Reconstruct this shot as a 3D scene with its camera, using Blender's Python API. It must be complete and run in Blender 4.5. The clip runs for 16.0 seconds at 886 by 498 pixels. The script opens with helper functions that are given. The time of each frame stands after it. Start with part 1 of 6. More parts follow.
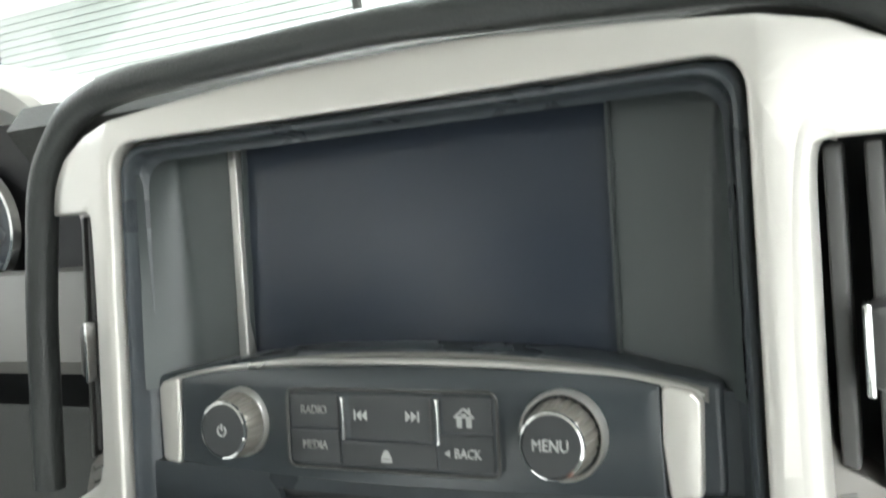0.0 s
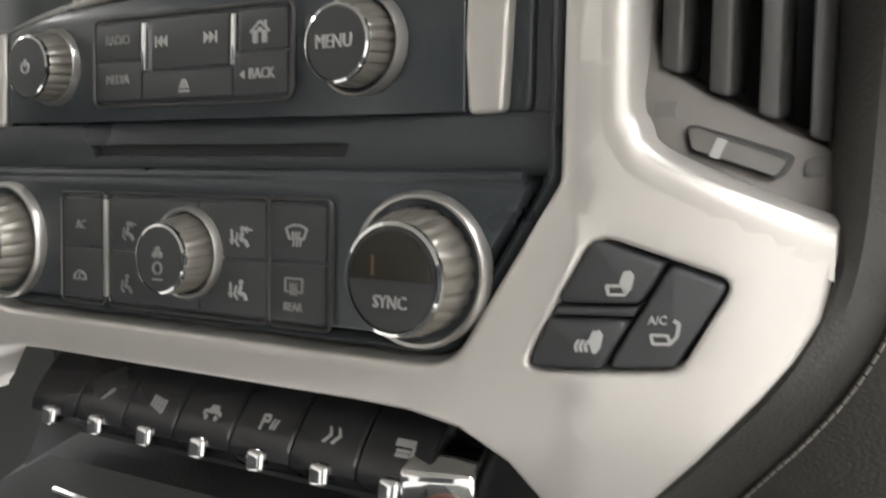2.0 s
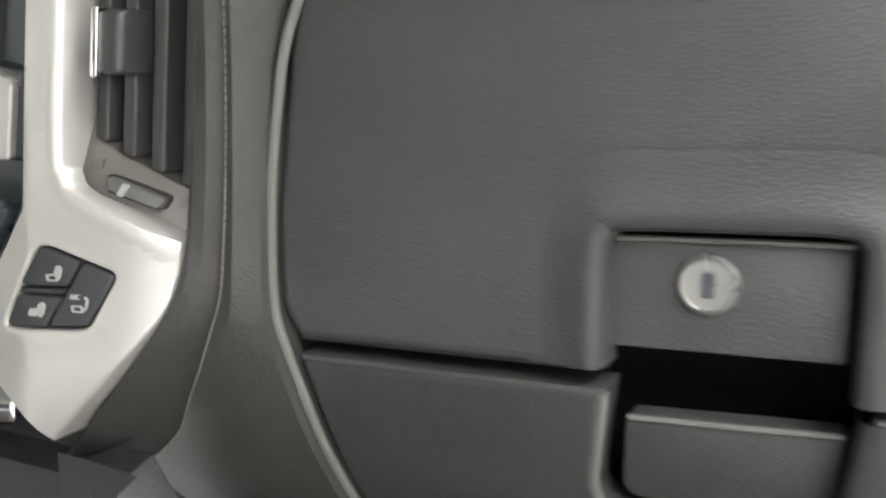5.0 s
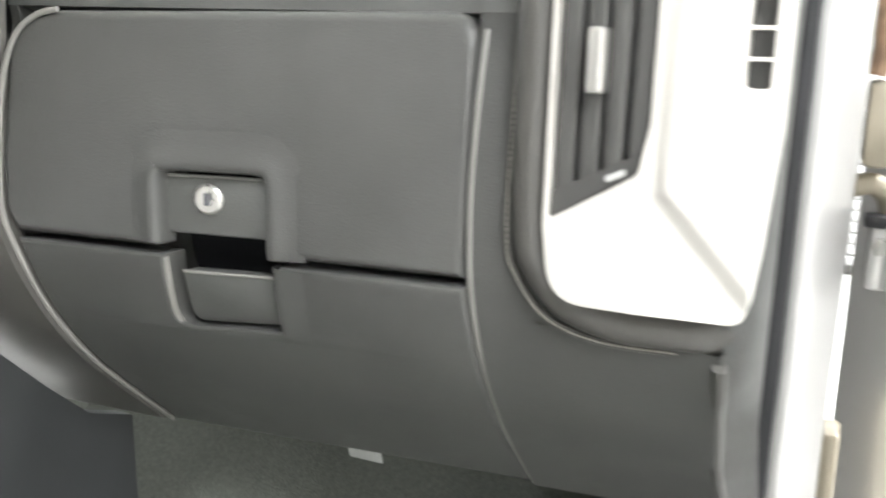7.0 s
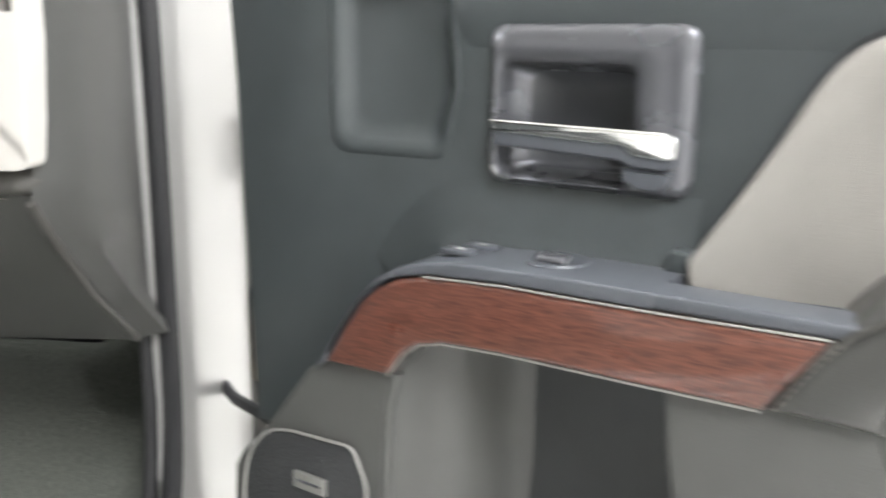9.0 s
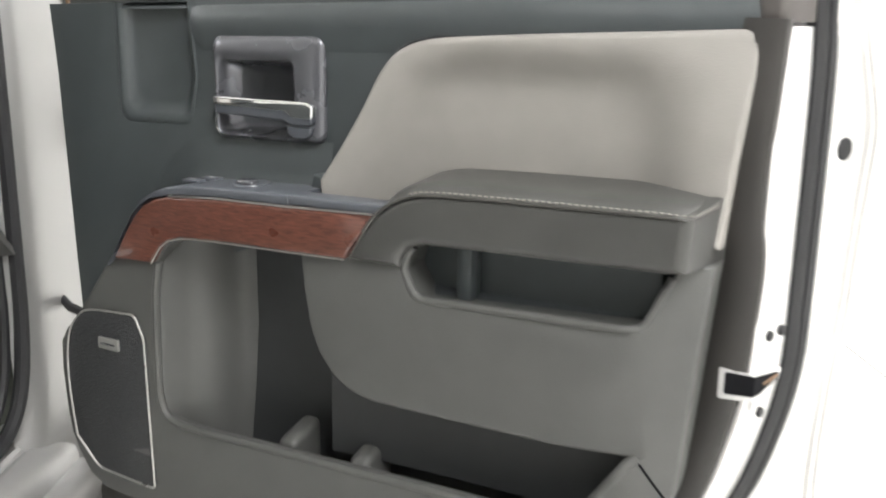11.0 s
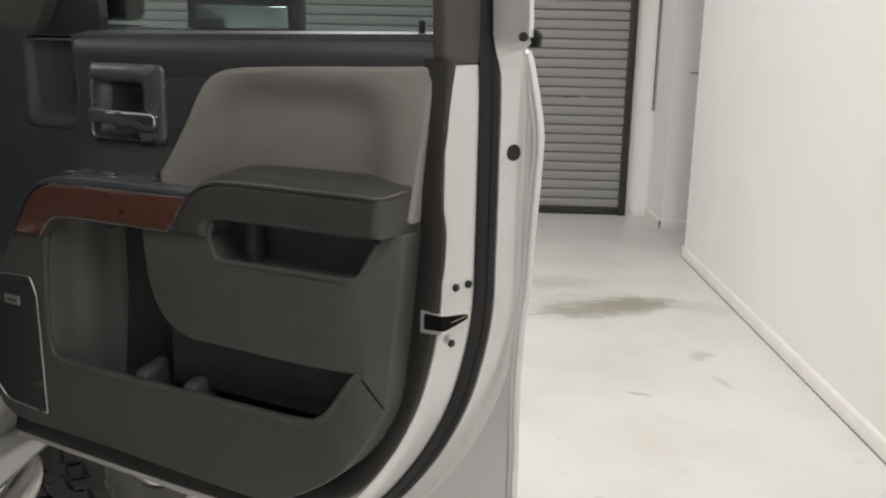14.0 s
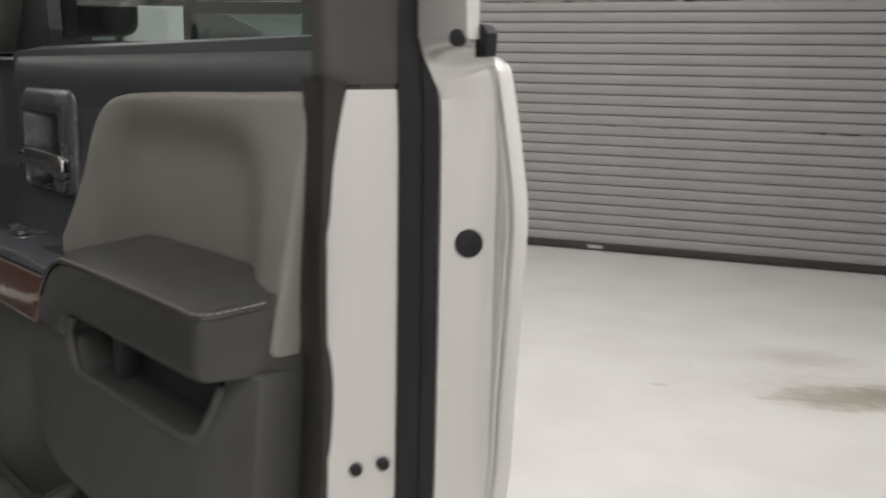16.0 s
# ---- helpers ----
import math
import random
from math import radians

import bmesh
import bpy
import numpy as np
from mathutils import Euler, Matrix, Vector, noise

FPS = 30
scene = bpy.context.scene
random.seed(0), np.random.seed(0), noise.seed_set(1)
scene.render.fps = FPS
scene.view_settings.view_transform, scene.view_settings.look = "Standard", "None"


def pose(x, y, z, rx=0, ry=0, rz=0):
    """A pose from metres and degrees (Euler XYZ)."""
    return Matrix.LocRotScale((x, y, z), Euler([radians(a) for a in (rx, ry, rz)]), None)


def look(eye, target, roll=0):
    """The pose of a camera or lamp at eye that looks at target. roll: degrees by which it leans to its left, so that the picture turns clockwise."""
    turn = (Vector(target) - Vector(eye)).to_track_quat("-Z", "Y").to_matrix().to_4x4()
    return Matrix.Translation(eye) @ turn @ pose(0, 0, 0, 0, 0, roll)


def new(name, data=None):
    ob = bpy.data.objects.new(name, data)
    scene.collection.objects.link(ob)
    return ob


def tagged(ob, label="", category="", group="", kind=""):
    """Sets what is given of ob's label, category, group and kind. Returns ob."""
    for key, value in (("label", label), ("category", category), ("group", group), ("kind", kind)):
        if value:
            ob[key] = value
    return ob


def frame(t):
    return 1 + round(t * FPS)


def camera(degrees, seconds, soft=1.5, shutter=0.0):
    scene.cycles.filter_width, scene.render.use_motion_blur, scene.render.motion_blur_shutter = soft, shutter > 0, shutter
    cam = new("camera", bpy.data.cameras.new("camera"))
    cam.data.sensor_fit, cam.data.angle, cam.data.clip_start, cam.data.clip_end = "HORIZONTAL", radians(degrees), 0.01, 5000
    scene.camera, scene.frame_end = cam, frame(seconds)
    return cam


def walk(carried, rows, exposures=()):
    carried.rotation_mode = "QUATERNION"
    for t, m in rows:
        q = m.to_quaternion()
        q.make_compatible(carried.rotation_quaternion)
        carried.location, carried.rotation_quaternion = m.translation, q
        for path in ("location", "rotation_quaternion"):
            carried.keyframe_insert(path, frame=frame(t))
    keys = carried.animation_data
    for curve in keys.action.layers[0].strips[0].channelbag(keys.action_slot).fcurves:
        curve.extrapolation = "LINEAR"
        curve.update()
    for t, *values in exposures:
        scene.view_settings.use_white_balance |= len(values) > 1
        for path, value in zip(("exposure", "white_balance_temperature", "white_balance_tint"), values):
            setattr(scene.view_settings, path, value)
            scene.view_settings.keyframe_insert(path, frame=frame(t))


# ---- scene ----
cam = camera(52.4, 16.0, soft=2.0, shutter=0.6)
PATH = [
    (0, (-0.452, 0.116, 1.491), (-1.367, 1.886, 1.309), -6.2),
    (0.5, (-0.435, 0.132, 1.462), (-1.412, 1.865, 1.261), -5.5),
    (1, (-0.419, 0.156, 1.423), (-1.447, 1.856, 1.186), -4.4),
    (1.5, (-0.406, 0.171, 1.391), (-1.425, 1.867, 1.104), -3.4),
    (2, (-0.398, 0.178, 1.372), (-1.401, 1.875, 1.035), -2.3),
    (2.5, (-0.385, 0.185, 1.364), (-1.382, 1.886, 1.029), -1.6),
    (3, (-0.355, 0.197, 1.367), (-1.325, 1.911, 1.018), -1.5),
    (3.5, (-0.327, 0.199, 1.377), (-1.272, 1.922, 1.009), -1.4),
    (4, (-0.287, 0.199, 1.391), (-1.193, 1.934, 0.983), -1.5),
    (4.2, (-0.262, 0.198, 1.394), (-1.178, 1.931, 0.998), -1.3),
    (6.3, (0.06, -0.001, 1.416), (-0.753, 1.79, 1.055), 2.3),
    (6.5, (0.101, -0.015, 1.421), (-0.706, 1.777, 1.048), 2.4),
    (7, (0.205, -0.045, 1.43), (-0.587, 1.746, 1.024), 2.0),
    (7.5, (0.319, -0.103, 1.427), (-0.453, 1.697, 1.026), 2.2),
    (8, (0.426, -0.138, 1.426), (-0.338, 1.661, 1.0), 1.9),
    (8.5, (0.524, -0.182, 1.416), (0.011, 1.7, 0.974), 1.1),
    (9, (0.607, -0.257, 1.402), (0.397, 1.681, 0.953), 0.7),
    (9.5, (0.689, -0.346, 1.41), (0.63, 1.604, 0.966), 0.6),
    (10, (0.762, -0.453, 1.418), (0.74, 1.497, 0.972), 0.6),
    (10.2, (0.795, -0.502, 1.418), (0.778, 1.449, 0.975), 0.7),
    (12.3, (0.97, -1.03, 1.404), (0.931, 0.916, 0.944), 1.0),
    (12.5, (0.975, -1.064, 1.407), (0.951, 0.882, 0.947), 1.1),
    (13, (1.051, -1.115, 1.439), (1.025, 0.831, 0.977), 1.1),
    (13.5, (1.163, -1.123, 1.446), (1.135, 0.828, 1.007), 1.2),
    (14, (1.264, -1.082, 1.457), (1.203, 0.869, 1.021), 1.3),
    (14.5, (1.335, -0.981, 1.448), (1.187, 0.968, 1.025), 1.3),
    (15, (1.386, -0.807, 1.436), (1.132, 1.127, 0.999), 1.0),
    (15.5, (1.458, -0.631, 1.44), (1.024, 1.278, 1.033), 0.5),
    (16, (1.562, -0.444, 1.447), (0.892, 1.402, 1.066), 1.2),
]
EXPO = [(0.0, 1.94, 6300, 4.0), (1.0, 1.52, 6500, 8.0), (2.0, 1.2, 6700, 12.0), (3.0, 1.12, 6600, 10.5), (4.2, 1.06, 6500, 9.0), (5.3, 1.9, 6500, 9.0), (6.3, 2.56, 6500, 9.0), (7.0, 2.27, 6500, 9.0), (8.0, 1.78, 6500, 9.0), (9.0, 1.92, 6550, 10.5), (10.2, 2.0, 6550, 10.0), (11.3, 1.15, 6710, 11.1), (12.3, 0.80, 6900, 13.0), (13.0, 0.06, 6900, 13.0), (14.0, -0.42, 6900, 13.0), (14.5, -0.52, 6900, 13.0), (16.0, -0.46, 6900, 13.0)]
walk(cam, [(t, look(eye, target, roll)) for t, eye, target, roll in PATH], EXPO)

# ---- light of the hall ----


def lamp(x, y, z, sx, sy, watts):
    d = bpy.data.lights.new("ceiling_lamp", "AREA")
    d.shape, d.size, d.size_y, d.energy, d.color = "RECTANGLE", sx, sy, watts, (0.95, 0.97, 0.995)
    ob = new("ceiling_lamp", d)
    ob.matrix_world = pose(x, y, z)
    return ob


world = bpy.data.worlds.new("hall_air")
world.use_nodes = True
world.node_tree.nodes["Background"].inputs[0].default_value = (0.9, 0.95, 1.0, 1)
world.node_tree.nodes["Background"].inputs[1].default_value = 0.25
scene.world = world
LAMPS = [(-3.2, 3.6), (0.3, 3.6), (-3.2, -2.2), (1.9, -2.6), (2.2, 0.9), (-6.5, 1.0)]
for lx, ly in LAMPS:
    lamp(lx, ly, 4.25, 0.5, 2.4, 120 if (lx, ly) == (1.9, -2.6) else 95 if lx > 1 else 75 if ly < -2 else 140 if lx < -6 else 115)


# ---- materials ----
def mat(name, base, rough=0.5, metal=0.0, spread=0.12, scale=18.0, bump=0.0, bump_scale=400.0, coat=0.0, spec=0.5, rough_var=0.08):
    m = bpy.data.materials.new(name)
    m.use_nodes = True
    nt = m.node_tree
    b = nt.nodes["Principled BSDF"]
    b.inputs["Metallic"].default_value = metal
    b.inputs["Specular IOR Level"].default_value = spec
    b.inputs["Coat Weight"].default_value = coat
    b.inputs["Coat Roughness"].default_value = 0.06
    tc = nt.nodes.new("ShaderNodeTexCoord")
    n1 = nt.nodes.new("ShaderNodeTexNoise")
    n1.inputs["Scale"].default_value, n1.inputs["Detail"].default_value = scale, 5
    nt.links.new(tc.outputs["Object"], n1.inputs["Vector"])
    ramp = nt.nodes.new("ShaderNodeValToRGB")
    lo = [c * (1 - spread) for c in base] + [1]
    hi = [min(1, c * (1 + spread)) for c in base] + [1]
    ramp.color_ramp.elements[0].color, ramp.color_ramp.elements[1].color = lo, hi
    ramp.color_ramp.elements[0].position, ramp.color_ramp.elements[1].position = 0.3, 0.7
    nt.links.new(n1.outputs["Fac"], ramp.inputs["Fac"])
    nt.links.new(ramp.outputs["Color"], b.inputs["Base Color"])
    mr = nt.nodes.new("ShaderNodeMapRange")
    mr.inputs["To Min"].default_value, mr.inputs["To Max"].default_value = max(0.02, rough - rough_var), min(1, rough + rough_var)
    nt.links.new(n1.outputs["Fac"], mr.inputs["Value"])
    nt.links.new(mr.outputs["Result"], b.inputs["Roughness"])
    if bump:
        n2 = nt.nodes.new("ShaderNodeTexVoronoi")
        n2.inputs["Scale"].default_value = bump_scale
        bp = nt.nodes.new("ShaderNodeBump")
        bp.inputs["Strength"].default_value, bp.inputs["Distance"].default_value = bump, 0.4 / bump_scale
        nt.links.new(tc.outputs["Object"], n2.inputs["Vector"])
        nt.links.new(n2.outputs["Distance"], bp.inputs["Height"])
        nt.links.new(bp.outputs["Normal"], b.inputs["Normal"])
    return m


def wood_mat():
    m = mat("wood_veneer", (0.16, 0.055, 0.035), 0.3, coat=0.6, spread=0.3)
    nt = m.node_tree
    b = nt.nodes["Principled BSDF"]
    tc = nt.nodes.new("ShaderNodeTexCoord")
    mp = nt.nodes.new("ShaderNodeMapping")
    mp.inputs["Scale"].default_value = (48, 120, 420)
    n = nt.nodes.new("ShaderNodeTexNoise")
    n.inputs["Scale"].default_value, n.inputs["Detail"].default_value, n.inputs["Distortion"].default_value = 1.0, 6, 0.8
    r = nt.nodes.new("ShaderNodeValToRGB")
    r.color_ramp.elements[0].color, r.color_ramp.elements[1].color = (0.048, 0.016, 0.011, 1), (0.128, 0.047, 0.031, 1)
    r.color_ramp.elements[0].position, r.color_ramp.elements[1].position = 0.32, 0.66
    nt.links.new(tc.outputs["Object"], mp.inputs["Vector"])
    nt.links.new(mp.outputs["Vector"], n.inputs["Vector"])
    nt.links.new(n.outputs["Fac"], r.inputs["Fac"])
    nt.links.new(r.outputs["Color"], b.inputs["Base Color"])
    return m


def concrete_mat():
    m = mat("sealed_concrete", (0.60, 0.585, 0.55), 0.42, spread=0.06, scale=1.3, bump=0.06, bump_scale=60)
    nt = m.node_tree
    b = nt.nodes["Principled BSDF"]
    tc = nt.nodes.new("ShaderNodeTexCoord")
    n = nt.nodes.new("ShaderNodeTexNoise")
    n.inputs["Scale"].default_value, n.inputs["Detail"].default_value = 2.2, 9
    r = nt.nodes.new("ShaderNodeValToRGB")
    r.color_ramp.elements[0].color, r.color_ramp.elements[1].color = (0.565, 0.56, 0.535, 1), (0.615, 0.612, 0.59, 1)
    r.color_ramp.elements[0].position, r.color_ramp.elements[1].position = 0.35, 0.62
    nt.links.new(tc.outputs["Object"], n.inputs["Vector"])
    nt.links.new(n.outputs["Fac"], r.inputs["Fac"])
    nn = nt.nodes.new("ShaderNodeTexNoise")
    nn.inputs["Scale"].default_value, nn.inputs["Detail"].default_value = 15.0, 12
    nn.inputs["Roughness"].default_value = 0.7
    mp3 = nt.nodes.new("ShaderNodeMapping")
    mp3.inputs["Scale"].default_value = (0.55, 1.7, 1)
    nt.links.new(tc.outputs["Object"], mp3.inputs["Vector"])
    nt.links.new(mp3.outputs["Vector"], nn.inputs["Vector"])
    last = r.outputs["Color"]

    def stain(cx, cy, turn, a, b, colour, amount, lo=0.22, hi=0.36):
        """A ragged mark on the floor: an ellipse eaten away by noise."""
        nonlocal last
        mp = nt.nodes.new("ShaderNodeMapping")
        mp.vector_type = "TEXTURE"
        mp.inputs["Location"].default_value, mp.inputs["Rotation"].default_value, mp.inputs["Scale"].default_value = (cx, cy, 0), (0, 0, radians(turn)), (a, b, 1)
        gr = nt.nodes.new("ShaderNodeTexGradient")
        gr.gradient_type = "SPHERICAL"
        mul = nt.nodes.new("ShaderNodeMath")
        mul.operation = "MULTIPLY"
        st = nt.nodes.new("ShaderNodeMapRange")
        st.inputs["From Min"].default_value, st.inputs["From Max"].default_value, st.inputs["To Max"].default_value = lo, hi, amount
        mix = nt.nodes.new("ShaderNodeMix")
        mix.data_type = "RGBA"
        mix.inputs["B"].default_value = (*colour, 1)
        nt.links.new(tc.outputs["Object"], mp.inputs["Vector"])
        nt.links.new(mp.outputs["Vector"], gr.inputs["Vector"])
        nt.links.new(gr.outputs["Fac"], mul.inputs[0])
        nt.links.new(nn.outputs["Fac"], mul.inputs[1])
        nt.links.new(mul.outputs[0], st.inputs["Value"])
        nt.links.new(st.outputs["Result"], mix.inputs["Factor"])
        nt.links.new(last, mix.inputs["A"])
        last = mix.outputs["Result"]

    OIL, DUST, RUSTY = (0.25, 0.235, 0.17), (0.34, 0.325, 0.29), (0.50, 0.44, 0.33)
    stain(2.06, 4.00, 22, 0.86, 0.34, OIL, 0.75, 0.19, 0.36)
    stain(2.24, 4.10, 20, 0.46, 0.26, OIL, 0.7, 0.18, 0.34)
    stain(1.80, 4.55, 8, 0.60, 0.34, DUST, 0.45, 0.20, 0.42)
    stain(1.95, 4.10, 15, 1.10, 0.70, DUST, 0.35, 0.26, 0.46)
    stain(2.62, 4.06, 4, 0.42, 0.30, DUST, 0.30, 0.20, 0.40)
    stain(2.42, 3.20, 60, 0.20, 0.12, DUST, 0.5)
    stain(2.43, 2.83, 110, 0.18, 0.05, DUST, 0.4)
    stain(2.02, 2.65, -15, 0.12, 0.04, OIL, 0.5)
    stain(1.97, 2.15, 100, 0.45, 0.12, RUSTY, 0.22, 0.10, 0.40)
    stain(2.30, 1.20, 40, 0.5, 0.25, DUST, 0.2, 0.15, 0.45)
    stain(1.14, 3.81, 10, 0.10, 0.05, DUST, 0.5)
    # small scuffs
    sc = nt.nodes.new("ShaderNodeTexNoise")
    sc.inputs["Scale"].default_value, sc.inputs["Detail"].default_value = 9.0, 6
    sr = nt.nodes.new("ShaderNodeMapRange")
    sr.inputs["From Min"].default_value, sr.inputs["From Max"].default_value, sr.inputs["To Max"].default_value = 0.67, 0.76, 0.4
    nt.links.new(tc.outputs["Object"], sc.inputs["Vector"])
    nt.links.new(sc.outputs["Fac"], sr.inputs["Value"])
    mix2 = nt.nodes.new("ShaderNodeMix")
    mix2.data_type = "RGBA"
    mix2.inputs["B"].default_value = (0.36, 0.34, 0.31, 1)
    nt.links.new(sr.outputs["Result"], mix2.inputs["Factor"])
    nt.links.new(last, mix2.inputs["A"])
    nt.links.new(mix2.outputs["Result"], b.inputs["Base Color"])
    return m


def glass_mat(name, tint):
    m = bpy.data.materials.new(name)
    m.use_nodes = True
    nt = m.node_tree
    nt.nodes.clear()
    out = nt.nodes.new("ShaderNodeOutputMaterial")
    tr = nt.nodes.new("ShaderNodeBsdfTransparent")
    tr.inputs[0].default_value = (*tint, 1)
    gl = nt.nodes.new("ShaderNodeBsdfGlossy")
    gl.inputs["Roughness"].default_value = 0.02
    fr = nt.nodes.new("ShaderNodeLayerWeight")
    pw = nt.nodes.new("ShaderNodeMath")
    pw.operation = "POWER"
    pw.inputs[1].default_value = 4.0
    mr = nt.nodes.new("ShaderNodeMapRange")
    mr.inputs["To Min"].default_value, mr.inputs["To Max"].default_value = 0.05, 0.6
    nt.links.new(fr.outputs["Facing"], pw.inputs[0])
    nt.links.new(pw.outputs[0], mr.inputs["Value"])
    mx = nt.nodes.new("ShaderNodeMixShader")
    nt.links.new(mr.outputs["Result"], mx.inputs[0])
    nt.links.new(tr.outputs[0], mx.inputs[1])
    nt.links.new(gl.outputs[0], mx.inputs[2])
    nt.links.new(mx.outputs[0], out.inputs[0])
    return m


DASH = mat("dash_skin", (0.047, 0.047, 0.0445), 0.45, bump=0.35, bump_scale=700, spread=0.08, spec=0.4)
DOORSKIN = mat("door_skin", (0.040, 0.047, 0.049), 0.40, bump=0.3, bump_scale=700, spread=0.08)
LOWSKIN = mat("lower_skin", (0.060, 0.0605, 0.057), 0.55, bump=0.3, bump_scale=600, spread=0.08)
LEATHER = mat("grained_leather", (0.047, 0.045, 0.041), 0.45, bump=0.3, bump_scale=620, spread=0.1, spec=0.4)
RIMHIDE = mat("dark_rim_leather", (0.030, 0.032, 0.031), 0.38, bump=0.3, bump_scale=620, spread=0.1)
ARMHIDE = mat("armrest_leather", (0.046, 0.046, 0.043), 0.36, bump=0.3, bump_scale=620, spread=0.1)
LINING = mat("pocket_lining", (0.024, 0.0255, 0.026), 0.5, bump=0.2, bump_scale=700)
GREYPAD = mat("grey_vinyl", (0.222, 0.210, 0.194), 0.52, bump=0.3, bump_scale=650, spread=0.05)
SILVER = mat("silver_trim", (0.57, 0.548, 0.515), 0.34, metal=0.45, spread=0.012, scale=3.0, coat=0.1, rough_var=0.02)
PAINT = mat("silver_body_paint", (0.68, 0.672, 0.66), 0.30, metal=0.62, spread=0.012, scale=3.0, coat=0.35, rough_var=0.02)
# Body silver again, darkened to put the door opening's shade into the colour.
SHADEDPILLAR = mat("shaded_pillar_paint", (0.30, 0.296, 0.290), 0.42, metal=0.65, spread=0.02, scale=3.0, coat=0.25, rough_var=0.02)
# The same silver with scuffs, darkened to paint in shade on the sill.
SHADEDSILL = mat("scuffed_shaded_sill_paint", (0.36, 0.358, 0.352), 0.30, metal=0.6, spread=0.08, scale=9.0, rough_var=0.06)
GRILLE = mat("speaker_cloth", (0.020, 0.021, 0.022), 0.65, spread=0.3, scale=260, bump=0.9, bump_scale=330)
PANEL = mat("panel_black", (0.037, 0.043, 0.049), 0.29, spread=0.1, bump=0.15, bump_scale=900)
RECESS = mat("recess_grey", (0.050, 0.058, 0.058), 0.34, spread=0.05, bump=0.05, bump_scale=900, rough_var=0.01)
KEYGLOSS = mat("key_black", (0.020, 0.020, 0.022), 0.25, spread=0.1)
GLOSS = mat("gloss_black", (0.040, 0.046, 0.051), 0.22, spread=0.06, rough_var=0.03)
SCREEN = mat("display_glass", (0.022, 0.028, 0.040), 0.30, spread=0.04, rough_var=0.03)
BLACK = mat("black_plastic", (0.020, 0.020, 0.022), 0.5, spread=0.15)
RUBBER = mat("rubber", (0.013, 0.013, 0.014), 0.55, spread=0.15, bump=0.2, bump_scale=300, spec=0.3)
TYRE = mat("tyre_rubber", (0.035, 0.034, 0.032), 0.8, spread=0.25, bump=0.4, bump_scale=160)
CHROME = mat("chrome", (0.82, 0.82, 0.82), 0.08, metal=1.0, spread=0.02, rough_var=0.03)
SATIN = mat("satin_metal", (0.46, 0.45, 0.43), 0.3, metal=0.8, spread=0.05)
BEZELGREY = mat("handle_bezel_grey", (0.112, 0.114, 0.124), 0.27, metal=0.5, spread=0.06)
POST = mat("post_plastic", (0.060, 0.053, 0.049), 0.5, bump=0.2, bump_scale=700, spread=0.06)
CUPGREY = mat("cup_grey", (0.048, 0.050, 0.055), 0.36, metal=0.2, spread=0.05)
SWITCHPAD = mat("switch_pad", (0.065, 0.07, 0.08), 0.36, spread=0.06)
SLATGREY = mat("vent_slat", (0.046, 0.045, 0.043), 0.36, spread=0.06)
VENTBASE = mat("vent_base_grey", (0.13, 0.125, 0.115), 0.45, spread=0.05)
VENTSILVER = mat("vent_base_silver", (0.17, 0.158, 0.145), 0.42, metal=0.2, spread=0.04)
BUTTON = mat("button_black", (0.038, 0.040, 0.042), 0.45, spread=0.08)
KNOB = mat("knob_metal", (0.24, 0.225, 0.20), 0.34, metal=0.6, spread=0.08)
LABEL = mat("label_white", (0.36, 0.36, 0.35), 0.5, spread=0.02)
DIM = mat("label_grey", (0.22, 0.22, 0.21), 0.5, spread=0.05)
THREAD = mat("thread", (0.30, 0.28, 0.25), 0.8, spread=0.15)
HIDETHREAD = mat("armrest_thread", (0.20, 0.19, 0.17), 0.8, spread=0.15)
EMBER = mat("dim_amber", (0.10, 0.06, 0.035), 0.6)
# Near-black that carries the shade of deep gaps, openings and seams.
VOID = mat("gap_shade_black", (0.006, 0.006, 0.007), 0.9, spec=0.1)
# Paler than the dash skin: highlights on rounded edges are put into the colour.
LITEDGE = mat("lit_edge_lip", (0.14, 0.136, 0.125), 0.45, spread=0.05)
CARPET = mat("carpet", (0.075, 0.080, 0.068), 0.95, spread=0.22, scale=150, bump=0.8, bump_scale=300)
WOOD = wood_mat()
CONCRETE = concrete_mat()
WHITE = mat("white_wall_paint", (0.83, 0.82, 0.80), 0.6, spread=0.02, scale=2.0)
BOARDWHITE = mat("board_paint", (0.74, 0.72, 0.69), 0.5, spread=0.04, scale=8.0)
STEEL = mat("roller_steel", (0.27, 0.268, 0.262), 0.5, metal=0.15, spread=0.06, scale=3.0)
STEELWHITE = mat("roller_white", (0.50, 0.52, 0.50), 0.5, spread=0.03, scale=3.0)
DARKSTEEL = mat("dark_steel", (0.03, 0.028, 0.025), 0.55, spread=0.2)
NEEDLE = mat("needle_red", (0.35, 0.03, 0.03), 0.5)
RUST = mat("rusty_brown", (0.16, 0.10, 0.06), 0.8, spread=0.3, scale=60)
GRIME = mat("door_grime", (0.17, 0.15, 0.125), 0.75, spread=0.5, scale=40, bump=0.3, bump_scale=300)
CREAM = mat("cream_plastic", (0.34, 0.30, 0.23), 0.5, spread=0.08)
TEMPGLASS = mat("temperature_glass", (0.030, 0.027, 0.021), 0.14, spread=0.05)
EDGETRIM = mat("edge_trim", (0.022, 0.020, 0.018), 0.45, bump=0.2, bump_scale=700)
GLASS = glass_mat("clear_glass", (0.86, 0.90, 0.88))
TINTED = glass_mat("tinted_glass", (0.66, 0.72, 0.71))
MIRROR = mat("mirror_glass", (0.8, 0.82, 0.82), 0.01, metal=1.0, spread=0.0, rough_var=0.0)
